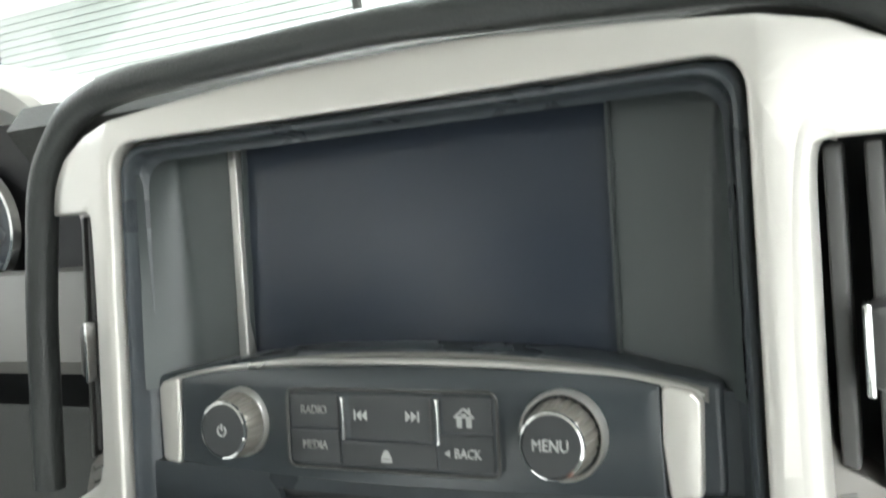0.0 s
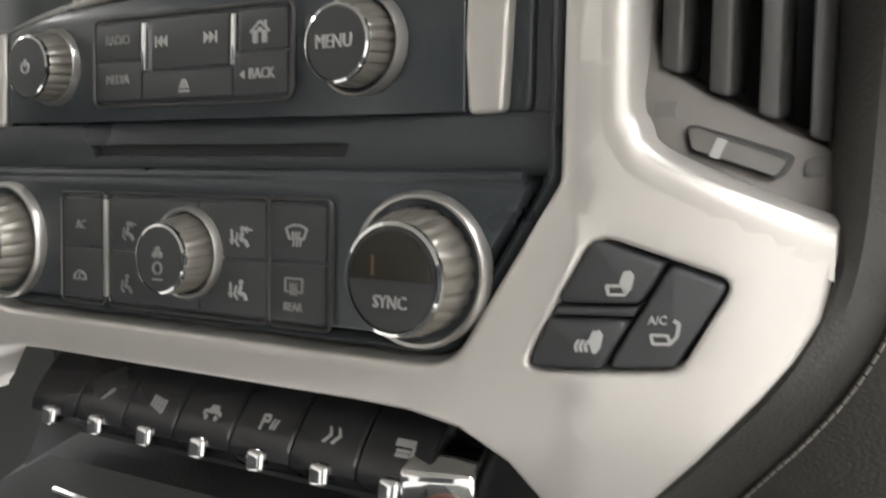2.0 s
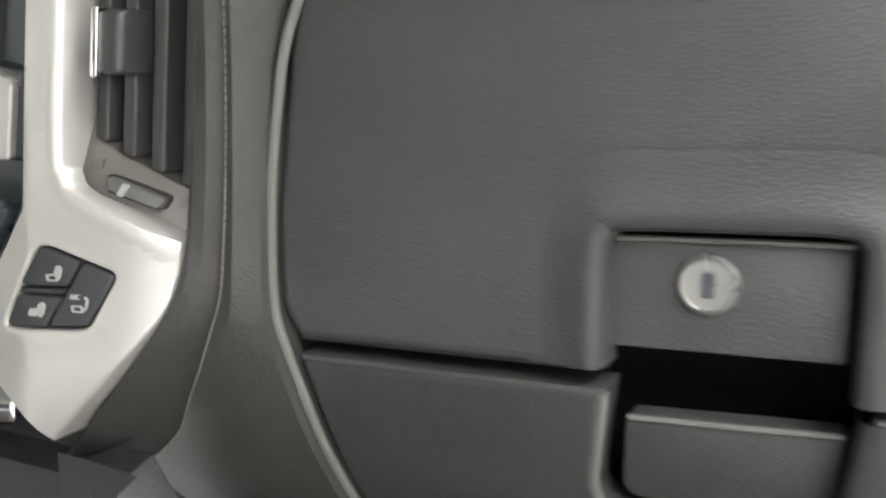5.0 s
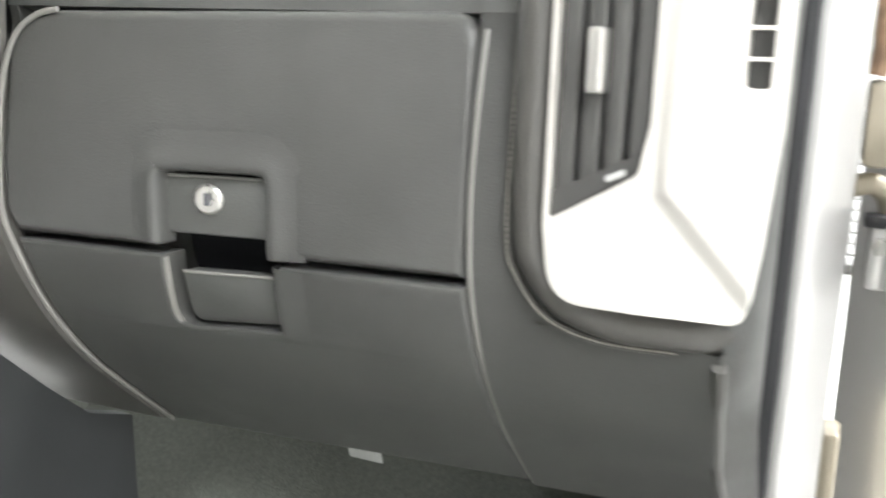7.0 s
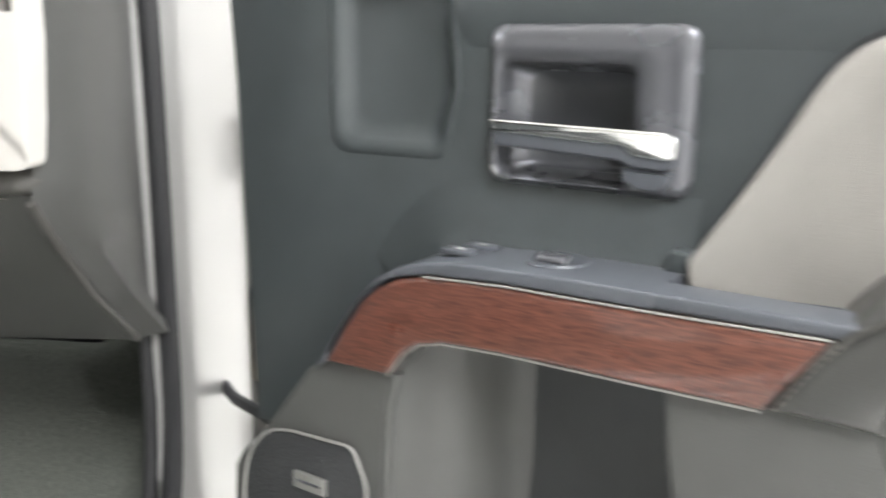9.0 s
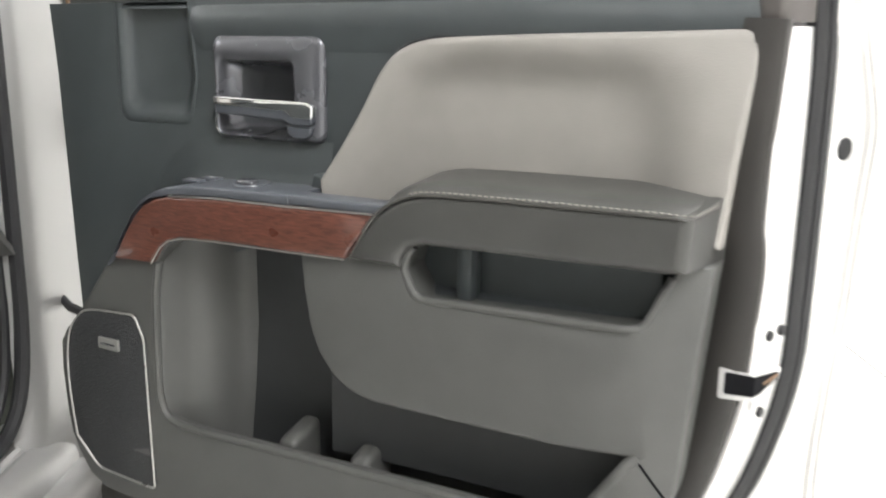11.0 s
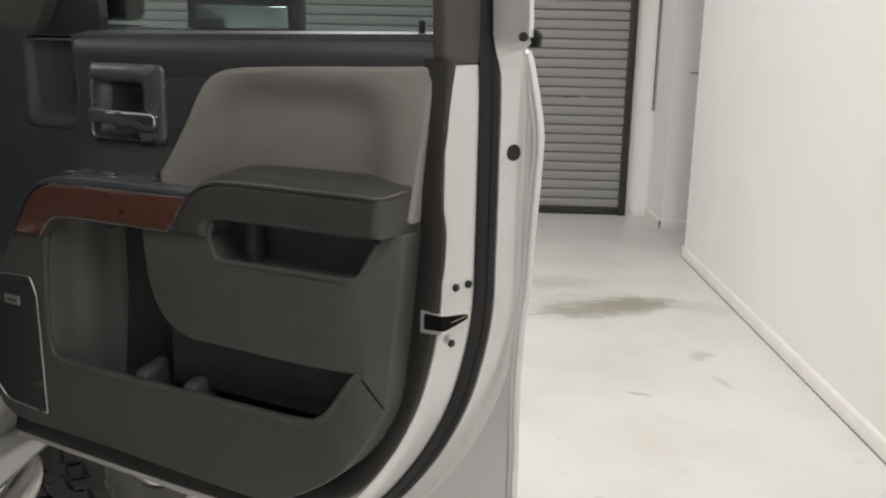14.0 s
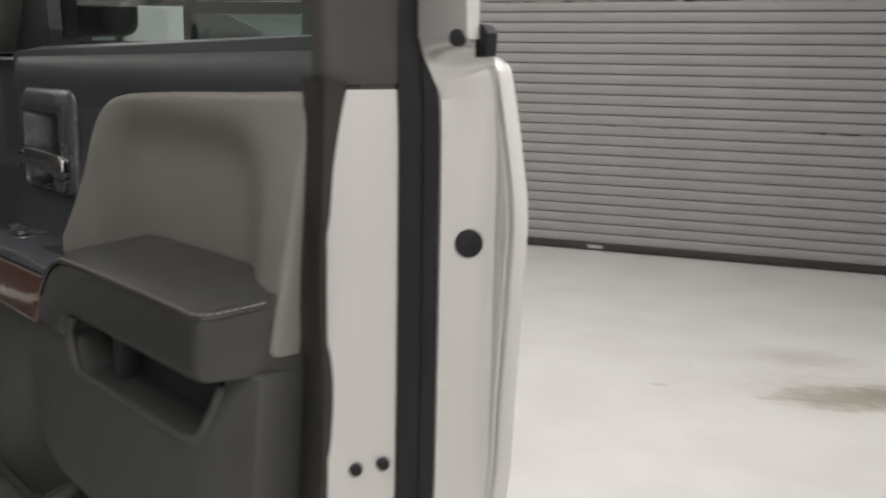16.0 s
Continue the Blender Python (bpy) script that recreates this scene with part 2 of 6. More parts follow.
HEADLINER = mat("headliner", (0.45, 0.44, 0.41), 0.9, spread=0.04)


# ---- builders ----
def finish(name, bm, material, parent, label="", smooth=35):
    bmesh.ops.recalc_face_normals(bm, faces=bm.faces)
    me = bpy.data.meshes.new(name)
    for fc in bm.faces:
        fc.smooth = True
    lim = radians(smooth)
    for e in bm.edges:
        e.smooth = len(e.link_faces) == 2 and e.calc_face_angle(0) < lim
    bm.to_mesh(me)
    bm.free()
    me.materials.append(material)
    ob = new(name, me)
    if parent is not None:
        ob.parent = parent
    if label:
        tagged(ob, label)
    return ob


def part(name, bm, material, parent, label="", smooth=35):
    return finish(name, bm, material, parent, label, smooth)


def thing(name, label, category, m=None, group="", kind=""):
    ob = new(name)
    ob.empty_display_size = 0.05
    if m is not None:
        ob.matrix_world = m
    return tagged(ob, label, category, group, kind)


def rounded(pts, radii, n=5):
    """A polygon with its corners rounded; radii: one for all or one each."""
    out = []
    k = len(pts)
    if not isinstance(radii, (list, tuple)):
        radii = [radii] * k
    for i in range(k):
        p0, p1, p2 = (Vector(pts[(i + j) % k]) for j in (-1, 0, 1))
        r = radii[i]
        a, c = (p0 - p1), (p2 - p1)
        if r <= 0 or a.length < 1e-6 or c.length < 1e-6:
            out.append(tuple(p1))
            continue
        ang = a.angle(c)
        t = min(r / max(math.tan(ang / 2), 1e-3), a.length * 0.49, c.length * 0.49)
        s, e = p1 + a.normalized() * t, p1 + c.normalized() * t
        for j in range(n + 1):
            f = j / n
            out.append(tuple((1 - f) ** 2 * s + 2 * f * (1 - f) * p1 + f * f * e))
    return out


def curve_through(pts, n=6, closed=False):
    """A smooth line through points (Catmull-Rom)."""
    out = []
    k = len(pts)
    P = [Vector(p) for p in pts]
    last = k if closed else k - 1
    for i in range(last):
        if closed:
            a, b, c, d = P[(i - 1) % k], P[i], P[(i + 1) % k], P[(i + 2) % k]
        else:
            a, b, c, d = P[max(i - 1, 0)], P[i], P[i + 1], P[min(i + 2, k - 1)]
        for j in range(n):
            t = j / n
            out.append(tuple(0.5 * ((2 * b) + (c - a) * t + (2 * a - 5 * b + 4 * c - d) * t * t + (3 * b - a - 3 * c + d) * t ** 3)))
    if not closed:
        out.append(tuple(P[-1]))
    return out


def flat(x, z, d):
    return (x, d, z)


def plate(outer, d0, d1, holes=(), bevel=0.0, seg=2, shape=flat, cuts=(), inner_bevel=True):
    """A plate in the x-z plane from depth d0 (front) to d1, with holes through it, mapped by shape(x, z, d)."""
    bm = bmesh.new()
    edges = []
    for loop in (outer, *holes):
        vs = [bm.verts.new((x, d0, z)) for x, z in loop]
        edges += [bm.edges.new((vs[i], vs[(i + 1) % len(vs)])) for i in range(len(vs))]
    if holes:
        bmesh.ops.triangle_fill(bm, use_beauty=True, use_dissolve=False, edges=edges)
    else:
        bm.faces.new(list(bm.verts))
    front = list(bm.faces)
    res = bmesh.ops.extrude_face_region(bm, geom=front)
    moved = [v for v in res["geom"] if isinstance(v, bmesh.types.BMVert)]
    for v in moved:
        v.co.y = d1
    bmesh.ops.recalc_face_normals(bm, faces=bm.faces)
    if bevel:
        sharp = [e for e in bm.edges if len(e.link_faces) == 2 and e.calc_face_angle(0) > 0.9 and all(abs(v.co.y - d0) < 1e-6 for v in e.verts)]
        bmesh.ops.bevel(bm, geom=sharp, offset=bevel, segments=seg, profile=0.5, affect="EDGES", clamp_overlap=True)
    for axis, value in cuts:
        co = [0, 0, 0]
        no = [0, 0, 0]
        co[axis], no[axis] = value, 1
        bmesh.ops.bisect_plane(bm, geom=list(bm.verts) + list(bm.edges) + list(bm.faces), plane_co=co, plane_no=no)
    for v in bm.verts:
        v.co = shape(v.co.x, v.co.z, v.co.y)
    return bm


def pillow(outer, d0, d1, r, shape=flat, n=5):
    """A solid with this outline whose front edge is rounded by r."""
    P = [Vector(p) for p in outer]
    k = len(P)
    area = sum(P[i].x * P[(i + 1) % k].y - P[(i + 1) % k].x * P[i].y for i in range(k))
    loops = [(0.0, d1)] + [(r * (1 - math.cos(a)), d0 + r * (1 - math.sin(a))) for a in (math.pi / 2 * j / n for j in range(n + 1))]
    rows = []
    for inset, d in loops:
        row = []
        for i in range(k):
            a, b = P[i] - P[i - 1], P[(i + 1) % k] - P[i]
            t = (a.normalized() + b.normalized()).normalized()
            side = Vector((-t.y, t.x)) * (1 if area > 0 else -1)
            row.append(shape(P[i].x + side.x * inset, P[i].y + side.y * inset, d))
        rows.append(row)
    return loft(rows)


def box(x0, x1, y0, y1, z0, z1, bevel=0.0, seg=2):
    bm = bmesh.new()
    bmesh.ops.create_cube(bm, size=1)
    for v in bm.verts:
        v.co = ((x0 + x1) / 2 + v.co.x * (x1 - x0), (y0 + y1) / 2 + v.co.y * (y1 - y0), (z0 + z1) / 2 + v.co.z * (z1 - z0))
    if bevel:
        bmesh.ops.bevel(bm, geom=list(bm.edges), offset=bevel, segments=seg, profile=0.5, affect="EDGES", clamp_overlap=True)
    return bm


def lathe(profile, seg=40, flutes=0, depth=0.0, flute_range=None):
    """A turned shape about the y axis: profile of (radius, y). flutes: shallow grooves on the rows in flute_range."""
    bm = bmesh.new()
    rows = []
    for i, (r, y) in enumerate(profile):
        row = []
        for k in range(seg):
            a = 2 * math.pi * k / seg
            rr = r
            if flutes and flute_range and flute_range[0] <= i <= flute_range[1] and k % max(1, seg // flutes) == 0:
                rr = r - depth
            row.append(bm.verts.new((rr * math.cos(a), y, rr * math.sin(a))))
        rows.append(row)
    for a, b in zip(rows, rows[1:]):
        for k in range(seg):
            bm.faces.new((a[k], a[(k + 1) % seg], b[(k + 1) % seg], b[k]))
    bm.faces.new(rows[0])
    bm.faces.new(rows[-1])
    return bm


def moved(bm, m):
    bmesh.ops.transform(bm, matrix=m, verts=bm.verts)
    return bm


def mapped(bm, fn):
    for v in bm.verts:
        v.co = fn(*v.co)
    return bm


def grid(rows, thick=None):
    """A sheet through rows of points; thick: a vector by which its back lies behind it."""
    bm = bmesh.new()
    front = [[bm.verts.new(p) for p in row] for row in rows]
    for a, b in zip(front, front[1:]):
        for i in range(len(a) - 1):
            bm.faces.new((a[i], a[i + 1], b[i + 1], b[i]))
    if thick is not None:
        t = Vector(thick)
        back = [[bm.verts.new(Vector(p) + t) for p in row] for row in rows]
        for a, b in zip(back, back[1:]):
            for i in range(len(a) - 1):
                bm.faces.new((a[i], b[i], b[i + 1], a[i + 1]))
        for a, b in ((front[0], back[0]), (front[-1], back[-1])):
            for i in range(len(a) - 1):
                bm.faces.new((a[i], a[i + 1], b[i + 1], b[i]))
        for j in range(len(front) - 1):
            for c in (0, -1):
                bm.faces.new((front[j][c], front[j + 1][c], back[j + 1][c], back[j][c]))
    return bm


def loft(loops, cap=True):
    """A skin through closed loops of 3D points, all with as many points."""
    bm = bmesh.new()
    rows = [[bm.verts.new(p) for p in loop] for loop in loops]
    for a, b in zip(rows, rows[1:]):
        for i in range(len(a)):
            j = (i + 1) % len(a)
            bm.faces.new((a[i], a[j], b[j], b[i]))
    if cap:
        bm.faces.new(rows[-1])
    return bm


def tube(path, r, seg=8, flatten=1.0, closed=False):
    """A round bar along a line of 3D points."""
    bm = bmesh.new()
    P = [Vector(p) for p in path]
    k = len(P)
    rings = []
    for i in range(k):
        if closed:
            t = (P[(i + 1) % k] - P[i - 1]).normalized()
        else:
            t = (P[min(i + 1, k - 1)] - P[max(i - 1, 0)]).normalized()
        side = t.cross(Vector((0, 1, 0)))
        if side.length < 1e-3:
            side = t.cross(Vector((0, 0, 1)))
        side.normalize()
        up = side.cross(t)
        rings.append([bm.verts.new(P[i] + r * (math.cos(a) * side + flatten * math.sin(a) * up)) for a in (2 * math.pi * j / seg for j in range(seg))])
    pairs = list(zip(rings, rings[1:])) + ([(rings[-1], rings[0])] if closed else [])
    for a, b in pairs:
        for j in range(seg):
            bm.faces.new((a[j], a[(j + 1) % seg], b[(j + 1) % seg], b[j]))
    if not closed:
        bm.faces.new(rings[0])
        bm.faces.new(rings[-1])
    return bm


def strip_sweep(path, profile):
    """A band along a line of (u, z): profile of (offset across the line, depth). The line runs so that offset > 0 is outward."""
    P = [Vector(p) for p in path]
    rows = []
    for i in range(len(P)):
        t = (P[min(i + 1, len(P) - 1)] - P[max(i - 1, 0)]).normalized()
        n = Vector((t.y, -t.x))
        rows.append([(P[i].x + n.x * o, d, P[i].y + n.y * o) for o, d in profile])
    return grid(rows)


def stitches(path, length=0.0030, gap=0.0008, r=0.0005):
    """A seam of short threads along a line of 3D points."""
    bm = bmesh.new()
    P = [Vector(p) for p in path]
    pos, want, i = 0.0, 0.0, 0
    marks = []
    total = [0]
    for a, b in zip(P, P[1:]):
        total.append(total[-1] + (b - a).length)
    s = 0.0
    while s + length < total[-1]:
        pt = []
        for q in (s, s + length):
            j = max(k for k in range(len(total)) if total[k] <= q)
            j = min(j, len(P) - 2)
            f = (q - total[j]) / max(total[j + 1] - total[j], 1e-9)
            pt.append(P[j].lerp(P[j + 1], f))
        marks.append(pt)
        s += length + gap
    for a, b in marks:
        t = (b - a).normalized()
        side = t.cross(Vector((0, 1, 0))).normalized() * r * 1.3
        up = Vector((0, -1, 0)) * r * 1.6
        v = [bm.verts.new(a + w) for w in (side, up, -side)] + [bm.verts.new(b + w) for w in (side, up, -side)]
        for q in ((0, 1, 4, 3), (1, 2, 5, 4), (2, 0, 3, 5)):
            bm.faces.new([v[n] for n in q])
        bm.faces.new(v[:3])
        bm.faces.new(v[3:])
    return bm


def text_bm(words, size, m, squeeze=1.0):
    cu = bpy.data.curves.new("words", "FONT")
    cu.body, cu.size, cu.align_x, cu.align_y, cu.extrude, cu.resolution_u = words, size, "CENTER", "CENTER", 0.0004, 2
    ob = bpy.data.objects.new("words", cu)
    scene.collection.objects.link(ob)
    bpy.context.view_layer.update()
    me = bpy.data.meshes.new_from_object(ob.evaluated_get(bpy.context.evaluated_depsgraph_get()))
    bm = bmesh.new()
    bm.from_mesh(me)
    bpy.data.objects.remove(ob)
    bpy.data.curves.remove(cu)
    bpy.data.meshes.remove(me)
    for v in bm.verts:
        v.co = (v.co.x * squeeze, -v.co.z, v.co.y)
    return moved(bm, m)


def polys(loops, d0, d1):
    """Several flat little shapes, as one icon, in the x-z plane."""
    bm = bmesh.new()
    for loop in loops:
        f = [bm.verts.new((x, d0, z)) for x, z in loop]
        b = [bm.verts.new((x, d1, z)) for x, z in loop]
        bm.faces.new(f)
        bm.faces.new(b)
        for i in range(len(loop)):
            j = (i + 1) % len(loop)
            bm.faces.new((f[i], f[j], b[j], b[i]))
    return bm


def rect(x0, x1, z0, z1):
    return [(x0, z0), (x1, z0), (x1, z1), (x0, z1)]


def ring_pts(cx, cz, r, n=24, sx=1.0):
    return [(cx + sx * r * math.cos(2 * math.pi * k / n), cz + r * math.sin(2 * math.pi * k / n)) for k in range(n)]


# ---- the hall ----
part("floor", box(-11, 6, -7, 12, -0.1, 0.0), CONCRETE, None, "", 30)
tagged(bpy.data.objects["floor"], "pale sealed concrete floor with an oil stain", "floor", kind="structure")


def wall(name, x0, x1, y0, y1, z0, z1, label, m=WHITE):
    return tagged(part(name, box(x0, x1, y0, y1, z0, z1), m, None), label, "wall", kind="structure")


wall("wall_right", 2.83, 2.95, -7, 5.42, 0, 4.6, "smooth white painted partition wall")
wall("wall_column", 2.87, 3.9, 6.5, 7.08, 0, 4.6, "white boxed-in column beside the shutter")
wall("wall_far_right", 2.66, 6.0, 7.1, 7.25, 0, 4.6, "white painted end wall")
wall("wall_far_middle", -4.60, -2.2, 7.1, 7.25, 0, 4.6, "white painted end wall between the shutters")
wall("wall_far_top", -2.2, 2.66, 7.1, 7.25, 3.6, 4.6, "white wall above the shutter")
wall("wall_far_top_left", -9.4, -4.60, 7.1, 7.25, 3.6, 4.6, "white wall above the pale shutter")
wall("wall_far_left", -11, -9.4, 7.1, 7.25, 0, 4.6, "white painted end wall")
wall("wall_left", -11.1, -11, -7, 7.25, 0, 4.6, "white painted side wall")
wall("wall_back", -11, 6, -7.1, -7, 0, 4.6, "white painted back wall")
wall("wall_side_aisle", 6.0, 6.1, -7, 7.25, 0, 4.6, "white painted side wall")
tagged(part("ceiling", box(-11, 6, -7, 7.25, 4.6, 4.7), WHITE, None), "plain white hall ceiling", "ceiling", kind="structure")


BOARD = [(1.0, 0.0), (1.0, 0.048), (0.86, 0.053), (0.80, 0.056), (0.80, 0.0615), (0.62, 0.066), (0.30, 0.073), (0.0, 0.075)]


def baseboard(x0, x1, y0, y1, side="x"):
    """A moulded board; its thick face looks to -x or to -y."""
    if side == "x":
        rows = [[(x1 + (x0 - x1) * f, y, z) for f, z in BOARD] + [(x1, y, 0.0)] for y in (y0, y1)]
    else:
        rows = [[(x, y1 + (y0 - y1) * f, z) for f, z in BOARD] + [(x, y1, 0.0)] for x in (x0, x1)]
    tagged(part("baseboard", grid(rows), BOARDWHITE, None, smooth=50), "low white moulded baseboard, scuffed", "baseboard", kind="structure")


baseboard(2.812, 2.83, -6.9, 5.42)
baseboard(2.812, 2.96, 5.42, 5.438, "y")
baseboard(2.852, 2.868, 6.484, 7.1)
baseboard(2.868, 3.9, 6.484, 6.5, "y")
baseboard(2.72, 2.85, 7.082, 7.1, "y")
tagged(part("trim", box(2.848, 2.853, 7.07, 7.1, 0.95, 4.4), DARKSTEEL, None), "thin dark conduit line on the white jamb", "trim", kind="structure")
tagged(part("trim", box(3.02, 3.45, 6.492, 6.5, 1.30, 1.306), DARKSTEEL, None), "thin dark joint line on the boxed column", "trim", kind="structure")


tagged(part("trim", box(2.809, 2.812, -6.9, 5.42, 0.0, 0.004), VENTBASE, None), "dark dirty joint along the baseboard", "trim", kind="structure")


def roller_door(name, x0, x1, top, y, m, label, pitch=0.083, dents=True):
    d = thing(name, label, "roller door", kind="structure")
    prof = [(0.0, -0.012), (0.005, -0.012), (0.007, 0.008), (0.014, 0.0135), (0.035, 0.016), (pitch - 0.025, 0.0155), (pitch - 0.008, 0.012), (pitch - 0.001, 0.007), (pitch, -0.012)]
    n = int((top - 0.06) / pitch) + 1
    bm = bmesh.new()
    rows = [[(x0, y - dd, z) for z, dd in prof], [(x1, y - dd, z) for z, dd in prof]]
    base = grid(rows, (0, 0.012, 0))
    s0 = part("slat", base, m, d, smooth=20)
    s0.location.z = 0.06
    for i in range(1, n):
        o = new("slat", s0.data)
        o.parent = d
        o.location.z = 0.06 + i * pitch
    part("bottom_bar", box(x0, x1, y - 0.025, y + 0.02, 0.005, 0.07, 0.004), DARKSTEEL, d, "dark brown steel bottom bar")
    for a, b in ((x1, x1 + 0.065), (x0 - 0.065, x0)):
        part("track", box(a, b, y - 0.05, y + 0.04, 0.0, top, 0.004), DARKSTEEL, d, "dark steel guide track")
    if dents:
        part("bar_label", box(0.15, 0.27, y - 0.027, y - 0.024, 0.022, 0.05), LABEL, d, "pale worn patch on the bottom bar")
        rd = random.Random(4)
        for row in (12, 24, 31, 37):
            pts = []
            for k in range(26):
                cx = x0 + 0.2 + rd.random() * (x1 - x0 - 0.4)
                pts.append(rect(cx, cx + 0.05 + 0.1 * rd.random(), 0.06 + row * pitch - 0.004, 0.06 + row * pitch + 0.004))
            part("worn_edge", polys(pts, y - 0.0135, y - 0.006), LABEL, d, "bright worn streaks on a slat's edge")
    return d


roller_door("roller_door", -2.135, 2.595, 3.6, 7.09, STEEL, "grey ribbed steel roller shutter, closed, with worn edges")
roller_door("roller_door", -9.33, -4.665, 3.6, 7.09, STEELWHITE, "pale ribbed roller shutter, closed", dents=False)

for lx, ly in LAMPS:
    fx = thing("ceiling_light", "long white fluorescent batten on the ceiling", "ceiling light", pose(lx, ly, 4.3), "ceiling lights")
    part("housing", box(-0.3, 0.3, -1.25, 1.25, 0.0, 0.30, 0.01), WHITE, fx)

# ---- the truck's shell ----
truck = thing("pickup_truck", "silver pickup truck cab with its passenger door wide open", "pickup truck")


# painted hinge pillar, its rounded foot and the sill
zs = [0.66, 0.70, 0.76, 0.84, 0.95, 1.10, 1.30, 1.50, 1.75, 2.0]
lean = [-0.055, -0.03, -0.008, 0.0, 0.0, 0.0, -0.002, -0.005, -0.02, -0.05]
rows = []
for z, l in zip(zs, lean):
    wid = 0.0 if z > 0.8 else (0.8 - z) * 0.3
    rows.append([(0.148, 0.728 + l, z), (0.166, 0.748 + l, z), (0.178, 0.758 + l, z), (0.186, 0.775 + l, z), (0.193, 0.800 + l, z), (0.203 + wid * 0.5, 0.838 + l, z), (0.212 + wid, 0.866 + l, z), (0.216 + wid, 0.878 + l, z), (0.216 + wid, 0.89 + l, z)])
part("hinge_pillar", grid(rows, (-0.03, 0.06, 0)), SHADEDPILLAR, truck, "silver hinge pillar, its shade put into the paint")
seal_path = curve_through([(0.163, 0.700, 2.0), (0.163, 0.738, 1.5), (0.163, 0.745, 1.1), (0.163, 0.742, 0.92), (0.161, 0.722, 0.82), (0.156, 0.680, 0.762), (0.150, 0.60, 0.738), (0.145, 0.46, 0.729), (0.142, 0.3, 0.727), (0.14, -0.5, 0.727), (0.14, -1.6, 0.727)], 6)
part("door_seal", tube(seal_path, 0.013, 10), RUBBER, truck, "black rubber door seal")
lip_path = [(x - 0.022, y - 0.014, z + 0.012) for x, y, z in seal_path]
part("seal_lip", tube(lip_path, 0.009, 8), RUBBER, truck)
sill_prof = [(0.10, 0.735), (0.135, 0.728), (0.152, 0.722), (0.158, 0.716), (0.160, 0.7105), (0.165, 0.7100), (0.168, 0.7135), (0.185, 0.707), (0.203, 0.698), (0.215, 0.688), (0.221, 0.676), (0.224, 0.6665), (0.231, 0.6640), (0.247, 0.6635), (0.266, 0.6580), (0.279, 0.6520), (0.290, 0.641), (0.298, 0.615), (0.302, 0.575), (0.298, 0.545), (0.28, 0.52)]
part("sill", grid([[(x, y, z) for x, z in sill_prof] for y in (0.86, 0.6, 0.2, -0.4, -1.6)], (-0.03, 0, -0.02)), SHADEDSILL, truck, "scuffed silver door sill, its shade put into the paint", 25)
part("cab_floor", grid([[(x, y, 0.705 + (0.0 if y < 0.75 else (y - 0.75) * 0.55)) for x in (-0.9, -0.4, 0.0, 0.10)] for y in (-1.6, -0.3, 0.4, 0.75, 0.95, 1.2)], (0, 0, -0.03)), CARPET, truck, "dark carpeted cab floor")
part("kick_panel", grid([[(0.115, y, z) for y in (0.80, 0.95, 1.2)] for z in (0.72, 0.9, 1.2)], (0.02, 0, 0)), DOORSKIN, truck, "dark plastic kick panel")
part("firewall", grid([[(x, 1.16, z) for x in (-1.6, -0.6, 0.12)] for z in (0.7, 1.0, 1.45)], (0, 0.03, 0)), CARPET, truck, "carpeted footwell bulkhead")
part("roof", grid([[(x, y, 2.03 - 0.02 * abs(x + 0.64) - 0.03 * (y + 0.5) ** 2) for x in (-1.42, -1.1, -0.64, -0.2, 0.12)] for y in (-2.2, -1.0, -0.2, 0.35)], (0, 0, 0.04)), HEADLINER, truck, "light cab roof lining")
part("windshield", grid([[(x, 0.36 + t * 0.92 - 0.1 * ((x + 0.64) / 0.8) ** 2, 1.99 - t * 0.49) for x in (-1.42, -1.1, -0.64, -0.2, 0.12)] for t in (0, 0.5, 1)]), GLASS, truck, "clear windshield").visible_shadow = False
part("windshield_pillar", tube([(0.15, 0.86, 1.50), (0.12, 0.5, 1.83), (0.11, 0.25, 1.99)], 0.04, 10), PAINT, truck)
part("windshield_pillar", tube([(-1.43, 0.86, 1.50), (-1.40, 0.5, 1.83), (-1.39, 0.25, 1.99)], 0.04, 10), PAINT, truck)
part("far_door", grid([[(-1.45, y, z) for y in (-1.2, -0.2, 0.95)] for z in (0.65, 1.0, 1.46)], (-0.06, 0, 0)), DOORSKIN, truck, "dark trim of the closed far door")
# Unseen; added dark and up to the roof to dim light inside the cab.
part("back_panel", box(-1.5, 0.12, -2.25, -2.2, 0.65, 2.0), DOORSKIN, truck, "unseen rear wall of the cab, dark to dim the reflections")

# Pillar's outer side in near-black, which paints in the hinge gap's shade.
part("pillar_side", grid([[(0.212, 0.885, z), (0.216, 0.95, z), (0.218, 1.10, z)] for z in (0.66, 1.0, 1.3, 1.6)], (-0.02, 0, 0)), DARKSTEEL, truck, "outer side of the hinge pillar, coloured near-black for shade")
part("hinge_bolt", moved(lathe([(0.011, 0.012), (0.011, 0.0), (0.009, -0.003), (0.004, -0.003), (0.003, -0.010), (0.001, -0.0105)], 12), pose(0.247, 0.862, 0.585, 0, 0, 20)), RUST, truck, "small rusty bolt by the lower hinge")
part("wiring_boot", tube(curve_through([(0.214, 0.92, 1.325), (0.232, 0.925, 1.328), (0.246, 0.93, 1.318), (0.252, 0.93, 1.30)], 5), 0.011, 12), CREAM, truck, "ribbed wiring boot")
part("pale_bracket", box(0.218, 0.246, 0.90, 0.955, 1.345, 1.430, 0.008), CREAM, truck, "cream plastic bracket")
part("pale_bracket", box(0.215, 0.232, 0.90, 0.95, 0.93, 1.075, 0.006), CREAM, truck)
part("dark_clip", box(0.228, 0.250, 0.90, 0.93, 1.288, 1.300, 0.003), BLACK, truck)
